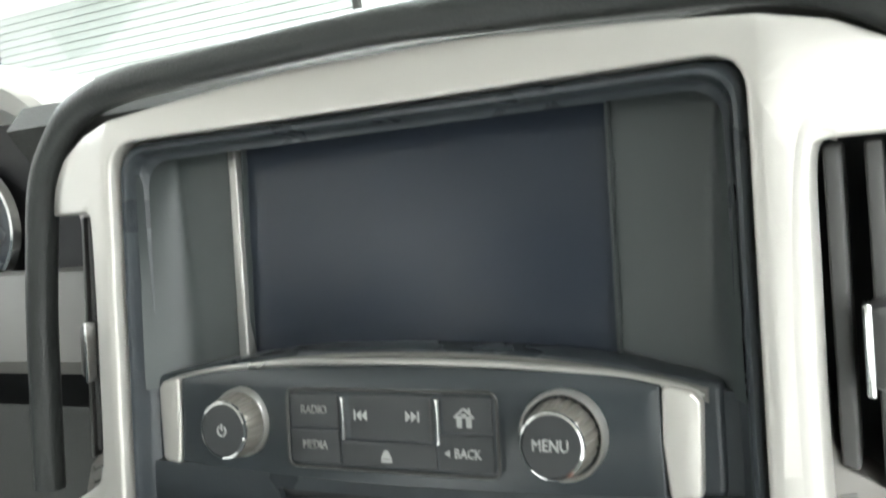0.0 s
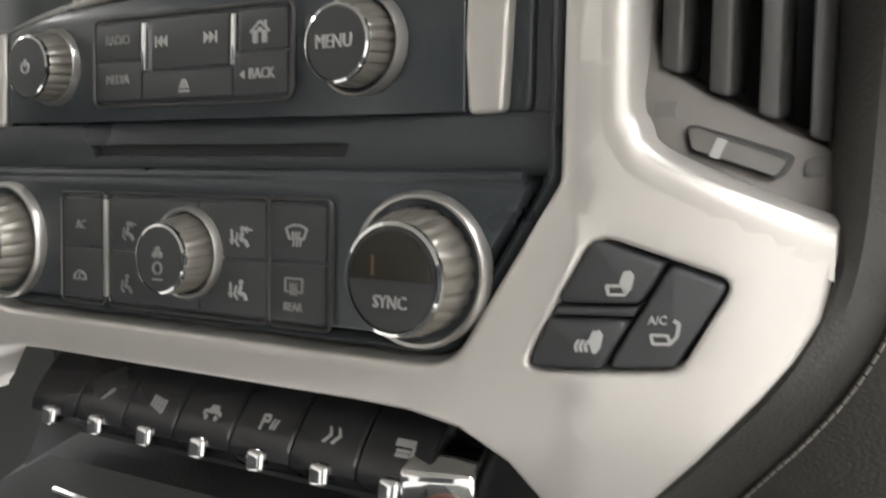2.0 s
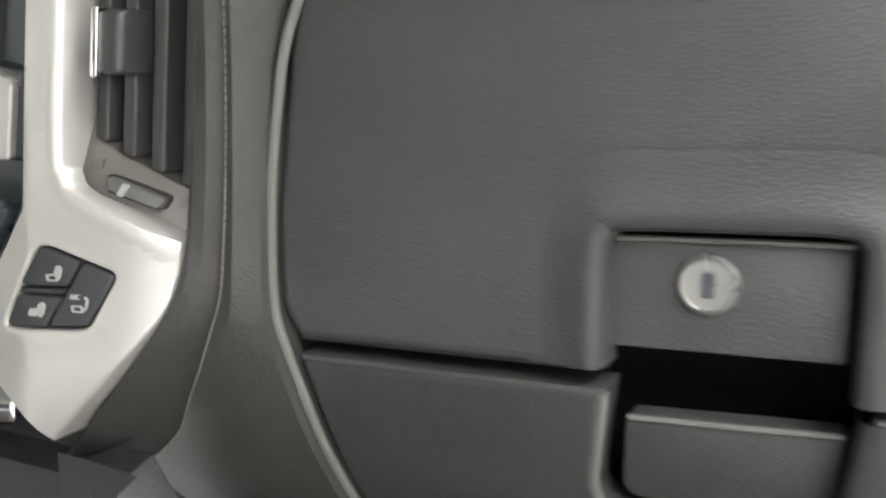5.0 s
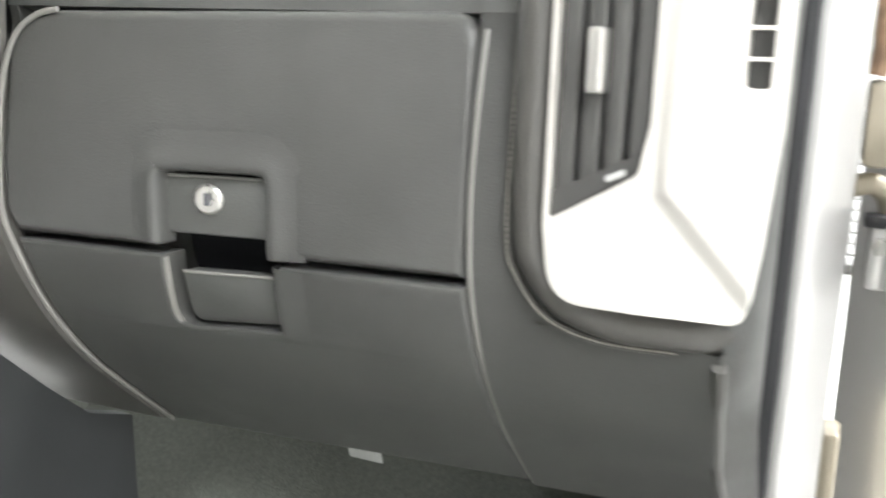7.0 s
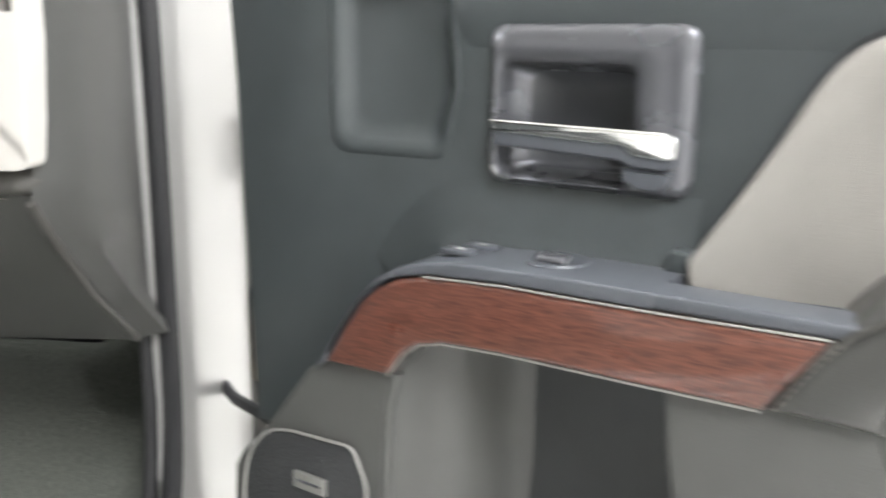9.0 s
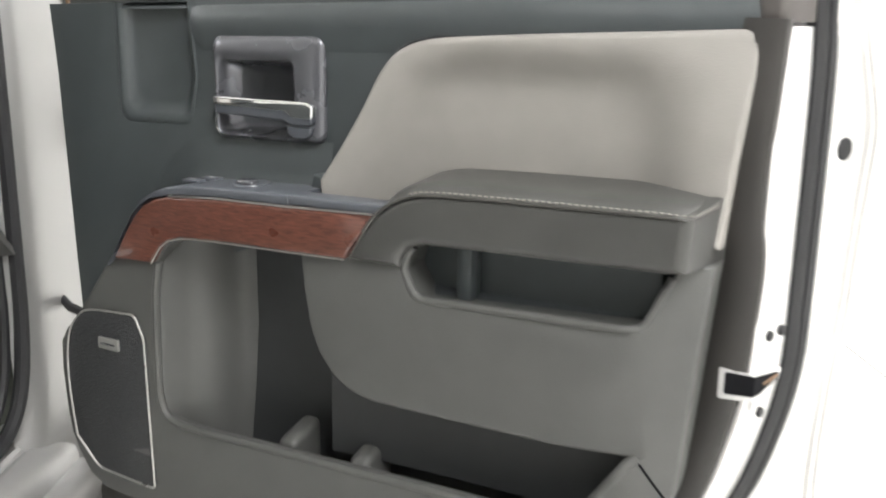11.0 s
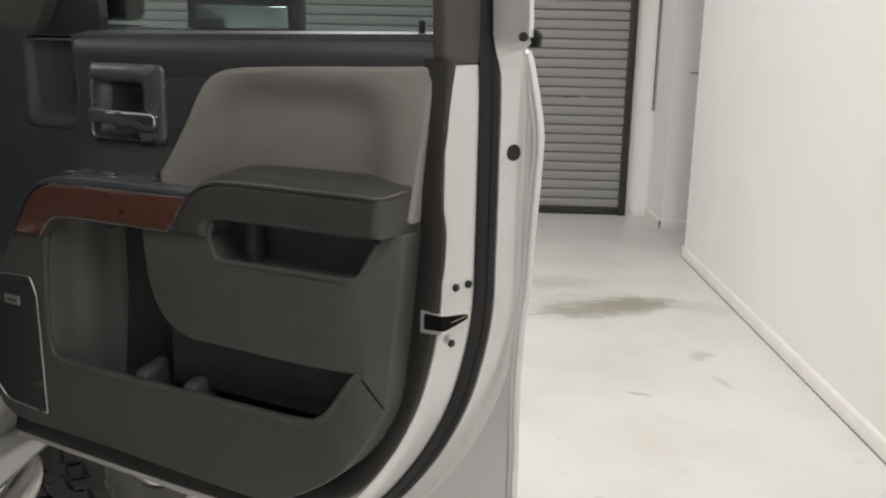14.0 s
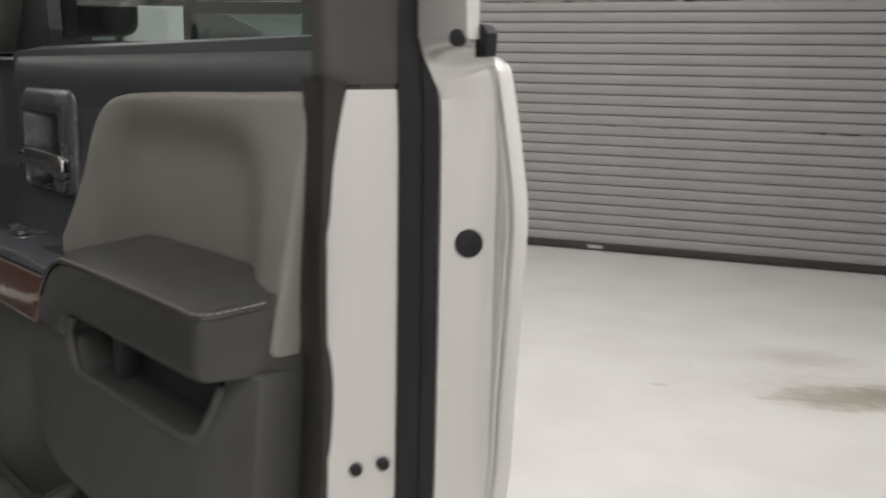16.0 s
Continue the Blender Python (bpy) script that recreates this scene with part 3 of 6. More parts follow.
part("gap_seal", tube(curve_through([(0.222, 0.90, 1.432), (0.226, 0.90, 1.46), (0.222, 0.90, 1.50), (0.226, 0.90, 1.53)], 4), 0.009, 8), RUST, truck, "dirty brown seal in the hinge gap")
# front fender edge, hinges and the stop strap in the gap
rows = [[(0.245, 1.0, z), (0.30, 0.975, z), (0.318, 0.985, z), (0.322, 1.3, z), (0.30, 1.75, z)] for z in (0.62, 0.9, 1.2, 1.42)]
part("front_fender", grid(rows, (-0.02, 0.01, 0)), PAINT, truck, "silver front fender behind the open door")
for hz in (1.258, 0.84):
    h = part("hinge", box(0.234, 0.256, 0.905, 0.945, hz - 0.032, hz + 0.032, 0.006), PAINT, truck, "painted steel door hinge")
    part("hinge_pin", moved(lathe([(0.004, -0.045), (0.010, -0.043), (0.010, 0.043), (0.004, 0.045)], 16), pose(0.264, 0.900, hz, 90)), PAINT, h)
    part("bolt_head", moved(lathe([(0.004, -0.012), (0.009, -0.010), (0.009, 0.0), (0.009, 0.002)], 6), pose(0.245, 0.897, hz + 0.014)), SATIN, h)
part("stop_strap", tube([(0.178, 0.852, 0.957), (0.19, 0.842, 0.955), (0.225, 0.80, 0.948), (0.30, 0.74, 0.945)], 0.009, 8, 0.7), BLACK, truck, "black door stop strap")
part("strap_bracket", box(0.170, 0.186, 0.842, 0.862, 0.942, 0.972, 0.003), BLACK, truck)

# wheel under the door, seen past its lower edge
wheel = part("front_wheel", lathe([(0.06, 0.06), (0.20, 0.07), (0.255, 0.105), (0.272, 0.138), (0.284, 0.146), (0.288, 0.136), (0.284, -0.13), (0.05, -0.10)], 56), PAINT, truck, "bright alloy wheel")
tyre_prof = [(0.284, -0.125), (0.30, -0.142), (0.345, -0.148), (0.392, -0.138), (0.408, -0.122), (0.412, -0.06), (0.413, 0.0), (0.412, 0.06), (0.408, 0.122), (0.392, 0.138), (0.345, 0.148), (0.30, 0.142), (0.284, 0.125)]
part("tyre", lathe(tyre_prof, 72), TYRE, wheel, "chunky black all-terrain tyre")
tread = bmesh.new()
NB = 60
ROWS = ((-0.141, -0.096, 0.0), (-0.092, -0.040, 0.5), (-0.036, 0.036, 0.2), (0.040, 0.092, 0.65), (0.096, 0.141, 0.1))
for k in range(NB):
    for j, (t0, t1, sk) in enumerate(ROWS):
        a0 = 2 * math.pi * (k + sk) / NB
        w = 2 * math.pi / NB * (0.86 + 0.05 * math.sin(1.7 * k + j))
        s = 0.45 if j % 2 else -0.45
        z0, z1 = 0.007 * math.sin(2.1 * k + 3 * j), 0.007 * math.sin(2.9 * k + j)
        if j in (0, 4):
            z0 = z1 = 0.004 * (-1) ** k
        tm = 0.5 * (t0 + t1) + 0.006 * math.sin(k + j)
        ring = ((a0, t0 + z0), (a0 + 0.5 * w, t0 + z0 + 0.005), (a0 + w, t0 + z0), (a0 + w * (1 + 0.25 * s), tm), (a0 + w * (1 + s), t1 + z1), (a0 + w * (0.5 + s), t1 + z1 - 0.005), (a0 + w * s, t1 + z1), (a0 + w * 0.7 * s, tm))
        lo, hi = [], []
        for a, t in ring:
            drop = 0.012 if abs(t) > 0.125 else 0.0
            lo.append(tread.verts.new(((0.404 - drop) * math.cos(a), t, (0.404 - drop) * math.sin(a))))
            hi.append(tread.verts.new(((0.422 - drop) * math.cos(a), t, (0.422 - drop) * math.sin(a))))
        tread.faces.new(hi)
        for i in range(8):
            tread.faces.new((lo[i], lo[(i + 1) % 8], hi[(i + 1) % 8], hi[i]))
part("tread", tread, TYRE, wheel, "blocky tyre tread", 10)
for k in range(6):
    a = 2 * math.pi * k / 6
    part("spoke", moved(box(0.05, 0.268, 0.075, 0.125, -0.030, 0.030, 0.010), pose(0, 0, 0, 0, math.degrees(a), 0)), CHROME, wheel)
wheel.matrix_world = pose(0.222, 1.50, 0.418, 0, 0, -90 - 7)

part("fender_lip", grid([[(0.215 + 0.01 * k, 0.86 + 0.02 * math.sin(k * 0.5), 0.575 - 0.004 * k - s) for s in (0.0, 0.02, 0.045 - 0.006 * abs(k - 3))] for k in range(8)], (0, 0.015, 0)), PAINT, truck, "painted corner of the front fender")
board = thing("side_step", "silver tubular side step under the sill", "side step")
part("step_bar", tube(curve_through([(0.20, 0.86, 0.50), (0.245, 0.82, 0.475), (0.275, 0.72, 0.465), (0.28, 0.55, 0.462), (0.28, -0.4, 0.462), (0.28, -1.5, 0.462)], 6), 0.035, 14), SATIN, board, "satin tube")
rows = []
for k in range(9):
    f = k / 8
    rows.append([(0.138 + 0.070 * math.sin(a) - 0.02 * f, 0.60 + 0.20 * f, 0.435 + (0.095 - 0.02 * f * f) * math.cos(a)) for a in [math.pi * (-0.35 + 0.95 * i / 10) for i in range(11)]])
part("step_bracket", grid(rows, (-0.006, 0, -0.012)), SATIN, board, "cast metal support bracket", 60)
part("bracket_lip", tube([p for p in rows[-1]], 0.007, 8), PAINT, board)
part("step_pad", box(0.245, 0.318, -0.9, 0.60, 0.492, 0.503, 0.004), RUBBER, board, "black ribbed tread pad")

# ---- dashboard ----
XC = -0.641


def yd(x):
    return 0.457 + 0.105 * (x + 0.391)


def tuck(z):
    """How far the lower dash curls away under itself."""
    a = max(0.0, 1.295 - z)
    return 0.2 * a + 2.8 * a * a if a < 0.165 else 0.1092 + 1.124 * (a - 0.165)


def lean(z):
    return 1.5 * max(0.0, z - 1.365) ** 2


def on_dash(x, z, d):
    return (x, yd(x) + tuck(z) + lean(z) + d, z)


dash = thing("dashboard", "dark grey soft-touch dashboard with stitched edges", "dashboard")
xs = sorted([-0.40 + 0.55 * k / 24 for k in range(25)] + [-0.3915, -0.389, -0.0195, -0.0165])
prof = [(0.62, 1.500), (0.42, 1.535), (0.22, 1.540), (0.09, 1.525), (0.045, 1.502), (0.026, 1.480), (0.018, 1.462)]
prof += [(0.010 + tuck(1.462 - 0.0116 * k) + lean(1.462 - 0.0116 * k), 1.462 - 0.0116 * k) for k in range(1, 35)]
INSIDE = (-0.3905, -0.018)
prof += [(0.208, 1.060), (0.23, 1.057), (0.40, 1.07), (0.55, 1.08)]
part("main_panel", grid([[(min(x, 0.106) if d > 0.215 else x, yd(x) + d + (0.040 if INSIDE[0] < x < INSIDE[1] and 1.09 < z < 1.46 else -0.012 if x > -0.017 else 0.0), z) for d, z in prof] for x in xs]), DASH, dash)

# upper pad over the whole width and the binnacle hood
rows = []
for x in [-0.885 + 0.485 * k / 14 for k in range(15)]:
    rows.append([(x, y, z) for y, z in ((1.15, 1.49), (0.95, 1.525), (0.75, 1.545), (0.60, 1.553), (0.52, 1.552), (0.465, 1.548), (0.452, 1.535), (0.47, 1.51), (0.50, 1.49))])
part("top_pad", grid(rows), DASH, dash)

# padded edge between the console trim and the glove box
zs = [1.56, 1.54, 1.50, 1.46, 1.41, 1.36, 1.33, 1.31, 1.29, 1.27, 1.25, 1.23, 1.21, 1.19, 1.16, 1.13, 1.10, 1.07]
edge = {1.56: -0.450, 1.54: -0.434, 1.50: -0.426, 1.46: -0.424, 1.41: -0.424, 1.36: -0.425, 1.33: -0.426, 1.31: -0.431, 1.29: -0.442, 1.27: -0.459, 1.25: -0.478, 1.23: -0.498, 1.21: -0.525, 1.19: -0.55, 1.16: -0.59, 1.13: -0.63, 1.10: -0.65, 1.07: -0.66}
seam = {1.56: -0.412, 1.54: -0.406, 1.50: -0.404, 1.46: -0.404, 1.41: -0.405, 1.36: -0.408, 1.33: -0.411, 1.31: -0.414, 1.29: -0.4225, 1.27: -0.435, 1.25: -0.450, 1.23: -0.466, 1.21: -0.492, 1.19: -0.52, 1.16: -0.56, 1.13: -0.60, 1.10: -0.62, 1.07: -0.63}
lipx = {1.56: -0.392, 1.54: -0.390, 1.50: -0.389, 1.46: -0.390, 1.41: -0.391, 1.36: -0.392, 1.33: -0.393, 1.31: -0.393, 1.29: -0.391, 1.27: -0.3885, 1.25: -0.387, 1.23: -0.386, 1.21: -0.3855, 1.19: -0.3855, 1.16: -0.386, 1.13: -0.3865, 1.10: -0.387, 1.07: -0.388}
rows, seam_line, lip_line = [], [], []
for z in zs:
    e, s, l = edge[z], seam[z], lipx[z]
    back = tuck(z) + 0.012 * max(0, (z - 1.46) / 0.1) ** 2 * 4
    zt = max(z, 1.242)
    ye = 0.412 + 0.12 * (zt - 1.344) + 0.3025 * max(0.0, abs(e - XC) - 0.150) + tuck(z) + 0.012 * max(0, (z - 1.50) / 0.05) ** 2
    mid = 0.437 + back
    rows.append([(e - 0.008, ye + 0.020, z), (e - 0.002, ye + 0.006, z), (e + (s - e) * 0.12, ye + 0.001, z), (e + (s - e) * 0.35, 0.6 * ye + 0.4 * mid - 0.003, z), (e + (s - e) * 0.7, 0.2 * ye + 0.8 * mid - 0.003, z), (s - 0.002, mid + 0.001, z), (s, mid + 0.0035, z), (s + 0.002, mid + 0.001, z), (s + (l - s) * 0.4, mid, z), (l - 0.002, mid + 0.008, z), (l + 0.001, mid + 0.025, z)])
    seam_line.append((s + 0.0015, 0.4385 + back, z))
    lip_line.append((l, 0.4495 + back, z))
smooth_rows = list(zip(*[curve_through(c, 3) for c in zip(*rows)]))
part("side_bolster", grid([list(r) for r in smooth_rows]), LEATHER, dash, "grained padded edge with a stitched seam")
tagged(part("stitching", stitches(curve_through(seam_line, 6)), THREAD, dash, "pale thread stitching"), kind="stuff")
lipL = curve_through([(-0.345, 1.459), (-0.363, 1.4545), (-0.378, 1.442), (-0.386, 1.42), (-0.390, 1.388), (-0.394, 1.345), (-0.3945, 1.31), (-0.391, 1.288), (-0.3875, 1.262), (-0.386, 1.22), (-0.386, 1.16), (-0.387, 1.10), (-0.388, 1.066)], 5)
part("glove_box_lip", tube([on_dash(x, z, -0.005) for x, z in lipL], 0.0024, 8), LITEDGE, dash)

# right end: roll around the outer vent, seam and end cap
roll = curve_through([(0.029, 0.487, 1.56), (0.0285, 0.486, 1.44), (0.0295, 0.486, 1.335), (0.037, 0.488, 1.306), (0.055, 0.492, 1.285), (0.085, 0.496, 1.2745), (0.120, 0.50, 1.2735), (0.140, 0.504, 1.2735), (0.147, 0.514, 1.2735)], 6)
part("vent_bolster", tube(roll, 0.0125, 14), LEATHER, dash, "padded roll round the outer vent")
seam2 = curve_through([(0.0165, 0.4905, 1.56), (0.0155, 0.4905, 1.46), (0.0125, 0.491, 1.33), (0.020, 0.493, 1.296), (0.041, 0.497, 1.270), (0.075, 0.501, 1.259), (0.120, 0.506, 1.2575), (0.148, 0.508, 1.2575)], 6)
tagged(part("stitching", stitches([(x, y - 0.002, z) for x, y, z in seam2]), THREAD, dash, "pale thread stitching"), kind="stuff")
part("seam_welt", tube([(x, y + 0.001, z) for x, y, z in seam2], 0.003, 8), LEATHER, dash)
lip2 = curve_through([(-0.0140, 1.4565), (-0.0128, 1.45), (-0.0135, 1.40), (-0.0155, 1.344), (-0.0140, 1.29), (-0.0135, 1.26), (-0.0130, 1.23), (-0.0130, 1.178), (-0.0160, 1.106), (-0.0175, 1.062)], 5)
part("glove_box_lip", tube([on_dash(x, z, -0.0005) for x, z in lip2], 0.0024, 8), LITEDGE, dash)
CREASE = [(0.150, 0.499, 1.255), (0.149, 0.519, 1.23), (0.147, 0.539, 1.21), (0.146, 0.559, 1.19), (0.145, 0.579, 1.17), (0.144, 0.599, 1.15), (0.1445, 0.619, 1.13), (0.145, 0.66, 1.095), (0.145, 0.70, 1.060)]
crease = curve_through(CREASE, 5)
part("end_crease", tube(crease, 0.005, 8), LEATHER, dash)
lowp = []
for k in range(18):
    z = 1.262 - 0.0119 * k
    s = max(0.0, (z - 1.13) / 0.125)
    a, b = -0.0105 - 0.006 * max(0.0, (1.17 - z) / 0.11), 0.1505 - 0.006 * min(1.0, (1.262 - z) / 0.1)
    lowp.append([(a + (b - a) * f, yd(a + (b - a) * f) + tuck(z) - 0.0015 - 0.0035 * min(1.0, k / 4) - 0.024 * s * f * f, z) for f in [n / 8 for n in range(9)]])
part("lower_end_panel", grid(lowp), DASH, dash, "dark padded lower end of the dashboard")
cap = [[(0.153, 0.500, z), (0.165, 0.52, z), (0.171, 0.578, z), (0.165, 0.66, z), (0.14, 0.76, z), (0.124, 0.81, z)] for z in (1.56, 1.45, 1.35, 1.275)]
for x, y, z in CREASE:
    cap.append([(x, y, z), (x + 0.010, y + 0.012, z), (0.171, max(0.578, y + 0.025), z), (0.165, max(0.66, y + 0.05), z), (0.14, max(0.76, y + 0.08), z), (0.124, 0.81, z)])
part("end_cap", grid(cap), DASH, dash, "dark plastic end cap")
part("glove_underside", grid([[(x, y, 1.052) for x in (-0.47, -0.1, 0.10)] for y in (0.70, 0.8, 1.1)]), BLACK, dash)
part("tag", mapped(box(-0.253, -0.212, 0.74, 0.744, 1.004, 1.046, 0.003), lambda x, y, z: (x, y + 0.4 * (1.046 - z), z)), LABEL, dash, "small pale tag under the dashboard")

# ---- glove box ----
glove = thing("glove_box", "closed dark grey glove box with a keyed latch", "glove box")
CUTZ = [(2, 1.288 - 0.012 * k) for k in range(19)]
# the upper door runs round the latch recess
def tidy(loop):
    out = []
    for p in loop:
        if not out or (Vector(p) - Vector(out[-1])).length > 1e-5:
            out.append(p)
    return out


up = [(-0.3845, 1.2885), (-0.2575, 1.2885)] + rounded([(-0.2575, 1.2885), (-0.2575, 1.351), (-0.1590, 1.353), (-0.1590, 1.2885)], [0, 0.010, 0.010, 0]) + [(-0.0185, 1.2885)] + rounded([(-0.0185, 1.2885), (-0.0165, 1.463), (-0.384, 1.458), (-0.394, 1.345), (-0.394, 1.305), (-0.3845, 1.2885)], [0, 0.025, 0.04, 0.03, 0.02, 0], 7)[1:-1]
part("upper_lid", plate(tidy(up), -0.004, 0.02, bevel=0.008, seg=5, shape=on_dash), DASH, glove)
lo = [(-0.386, 1.2825), (-0.251, 1.2825)] + rounded([(-0.251, 1.2825), (-0.263, 1.219), (-0.165, 1.226), (-0.156, 1.2825)], [0, 0.012, 0.005, 0]) + [(-0.0175, 1.2825), (-0.0165, 1.23), (-0.0165, 1.17), (-0.0195, 1.10), (-0.021, 1.066), (-0.384, 1.066), (-0.383, 1.10), (-0.382, 1.16), (-0.382, 1.22), (-0.3835, 1.262)]
part("lower_lid", plate(tidy(lo), -0.004, 0.02, bevel=0.005, seg=3, shape=on_dash, cuts=CUTZ), DASH, glove)
# raised rim round the recess, the latch paddle and the key lock
rim = curve_through([(-0.261, 1.292), (-0.261, 1.335), (-0.257, 1.350), (-0.247, 1.3555), (-0.20, 1.357), (-0.170, 1.357), (-0.158, 1.352), (-0.1535, 1.338), (-0.1535, 1.288)], 5)
RIMPROF = [(-0.0110, 0.012), (-0.0106, 0.002), (-0.0098, -0.0038), (-0.0080, -0.0068), (-0.0052, -0.0080), (-0.002, -0.0076), (0.002, -0.0064), (0.006, -0.0052), (0.011, -0.0043), (0.016, -0.0038), (0.020, -0.0034)]
part("latch_rim", mapped(strip_sweep(list(reversed(rim)), RIMPROF), lambda x, d, z: on_dash(x, z, d)), DASH, glove, "softly raised rim round the latch")
part("lower_rim", mapped(strip_sweep(curve_through([(-0.1625, 1.222), (-0.158, 1.254), (-0.1545, 1.2815)], 5), [(a + 0.004, b * 0.8 - 0.0008) for a, b in RIMPROF]), lambda x, d, z: on_dash(x, z, d)), DASH, glove)
part("lower_rim", tube([on_dash(x, z, 0.0) for x, z in curve_through([(-0.253, 1.280), (-0.256, 1.259), (-0.261, 1.231), (-0.254, 1.2175), (-0.212, 1.218), (-0.166, 1.2235)], 5)], 0.0028, 10), LITEDGE, glove)
# Near-black sheet: the deep shade of the recess is put into its colour.
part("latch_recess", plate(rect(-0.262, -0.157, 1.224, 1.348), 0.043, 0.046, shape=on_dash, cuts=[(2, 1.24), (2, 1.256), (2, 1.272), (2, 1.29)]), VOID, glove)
paddle = part("latch_paddle", plate(rounded([(-0.2545, 1.2985), (-0.1655, 1.2995), (-0.1655, 1.3435), (-0.2545, 1.342)], 0.004), 0.005, 0.014, bevel=0.003, shape=on_dash), LOWSKIN, glove, "dark latch paddle")
part("paddle_edge", tube([on_dash(x, z, 0.0045) for x, z in ((-0.253, 1.342), (-0.20, 1.3432), (-0.1665, 1.3435))], 0.0012, 6), LITEDGE, paddle)
lx, ly, lz = on_dash(-0.2150, 1.3265, 0.0055)
part("key_lock", moved(lathe([(0.0115, 0.0), (0.0115, -0.003), (0.0100, -0.0045), (0.0094, -0.003), (0.004, -0.0028)], 32), pose(lx, ly, lz, 0, 0, 6)), SATIN, paddle, "round satin key lock")
part("key_slot", moved(box(-0.0022, 0.0022, -0.0055, -0.002, -0.0045, 0.0045), pose(lx, ly, lz, 0, 0, 6)), BEZELGREY, paddle)
fp = part("finger_plate", plate(rounded([(-0.246, 1.268), (-0.164, 1.271), (-0.168, 1.229), (-0.252, 1.222)], [0.004, 0.004, 0.006, 0.010]), 0.005, 0.02, bevel=0.003, shape=on_dash), LOWSKIN, glove)
part("plate_edge", tube([on_dash(x, z, 0.0045) for x, z in ((-0.2445, 1.268), (-0.20, 1.2695), (-0.165, 1.271))], 0.0012, 6), LITEDGE, fp)


# ---- outer vent ----
def on_vent(x, z, d):
    return (x, 0.470 + 0.12 * max(0.0, x - 0.10) + 0.09 * abs(min(0.0, x - 0.06)) + d, z)


otrim = thing("outer_vent", "silver trimmed outer air vent with a window demist slot", "air vent")
o_out = [(0.041, 1.56), (0.0415, 1.335)] + rounded([(0.0415, 1.335), (0.048, 1.2885), (0.1625, 1.2875), (0.167, 1.33)], [0, 0.032, 0.012, 0], 7)[1:-1] + [(0.167, 1.33), (0.1715, 1.40), (0.1715, 1.47), (0.171, 1.56)]
v_hole = rounded([(0.0425, 1.5575), (0.0440, 1.3385), (0.0975, 1.3705), (0.1025, 1.40), (0.1025, 1.5575)], [0.001, 0.003, 0.010, 0.01, 0.001])
d_hole = rounded([(0.1505, 1.4215), (0.1645, 1.4215), (0.1645, 1.5575), (0.1505, 1.5575)], 0.003)


def faceted(x, z, d):
    """The trim swells into a raised facet between the vent and the demist slot."""
    s = min(x - 0.1045, (x - 0.110) * 0.745 + (z - 1.352) * 0.667)
    s = min(1.0, max(0.0, s / 0.013))
    return on_vent(x, z, d - (0.0055 * s * s * (3 - 2 * s) if d < 0.02 else 0.0))


FACETCUTS = [(0, 0.098 + 0.003 * k) for k in range(24)] + [(2, 1.292 + 0.004 * k) for k in range(34)]
part("trim_frame", plate(o_out, 0.0, 0.03, holes=(v_hole, d_hole), bevel=0.004, seg=3, shape=faceted, cuts=FACETCUTS), SILVER, otrim, "silver trim with a raised facet")
part("vent_box", plate(rect(0.03, 0.11, 1.32, 1.56), 0.034, 0.04, shape=on_vent), BLACK, otrim)
part("demist_box", plate(rect(0.14, 0.17, 1.41, 1.56), 0.012, 0.02, shape=on_vent), SLATGREY, otrim)
for k in range(8):
    part("demist_bar", plate(rect(0.1500, 0.165, 1.4365 + 0.0165 * k, 1.4385 + 0.0165 * k), -0.003, 0.014, shape=on_vent), SILVER, otrim)
for k in range(4):
    xx = 0.051 + 0.0145 * k
    zb = 1.353 + 0.0085 * k
    part("slat", plate(rounded([(xx - 0.0055, zb), (xx + 0.0055, zb + 0.004), (xx + 0.0065, 1.555), (xx - 0.0045, 1.555)], 0.002), 0.008, 0.02, bevel=0.002, shape=on_vent), SLATGREY, otrim)
part("slat_tab", plate(rounded(rect(0.0635, 0.0735, 1.415, 1.453), 0.003), -0.003, 0.014, bevel=0.003, shape=on_vent), SATIN, otrim, "grey slat tab")
part("vent_floor", plate([(0.0445, 1.3395), (0.097, 1.3715), (0.098, 1.383), (0.0445, 1.356)], 0.006, 0.02, shape=on_vent), SLATGREY, otrim)
part("thumb_dot", plate(rounded([(0.078, 1.364), (0.089, 1.369), (0.089, 1.373), (0.078, 1.368)], 0.001), 0.004, 0.008, shape=on_vent), LABEL, otrim)


# ---- centre console trim ----
def on_stack(x, z, d):
    return (x, 0.412 + 0.12 * (z - 1.344) + d, z)


def both(pts):
    """Right half from top to bottom, then its mirror image."""
    return list(pts) + [(2 * XC - x, z) for x, z in reversed(pts)]


def wing(x, z, d):
    back = 0.3025 * max(0.0, abs(x - XC) - 0.150)
    back += 6.0 * max(0.0, abs(x - XC) - 0.183) ** 2 + 4.2 * max(0.0, 1.288 - z) ** 2 + 6.0 * max(0.0, z - 1.506) ** 2
    return (x, 0.412 + 0.12 * (z - 1.344) + d + back, z)


WINGCUTS = [(0, XC + s * (0.110 + 0.008 * k)) for s in (1, -1) for k in range(12)] + [(2, 1.244 + 0.0085 * k) for k in range(35)]
stack = thing("console_trim", "silver painted centre console surround", "console trim")
VENTCUT = rounded([(-0.4272, 1.4865), (-0.479, 1.4865), (-0.479, 1.3565), (-0.4272, 1.3335)], [0, 0.008, 0.012, 0], 6)
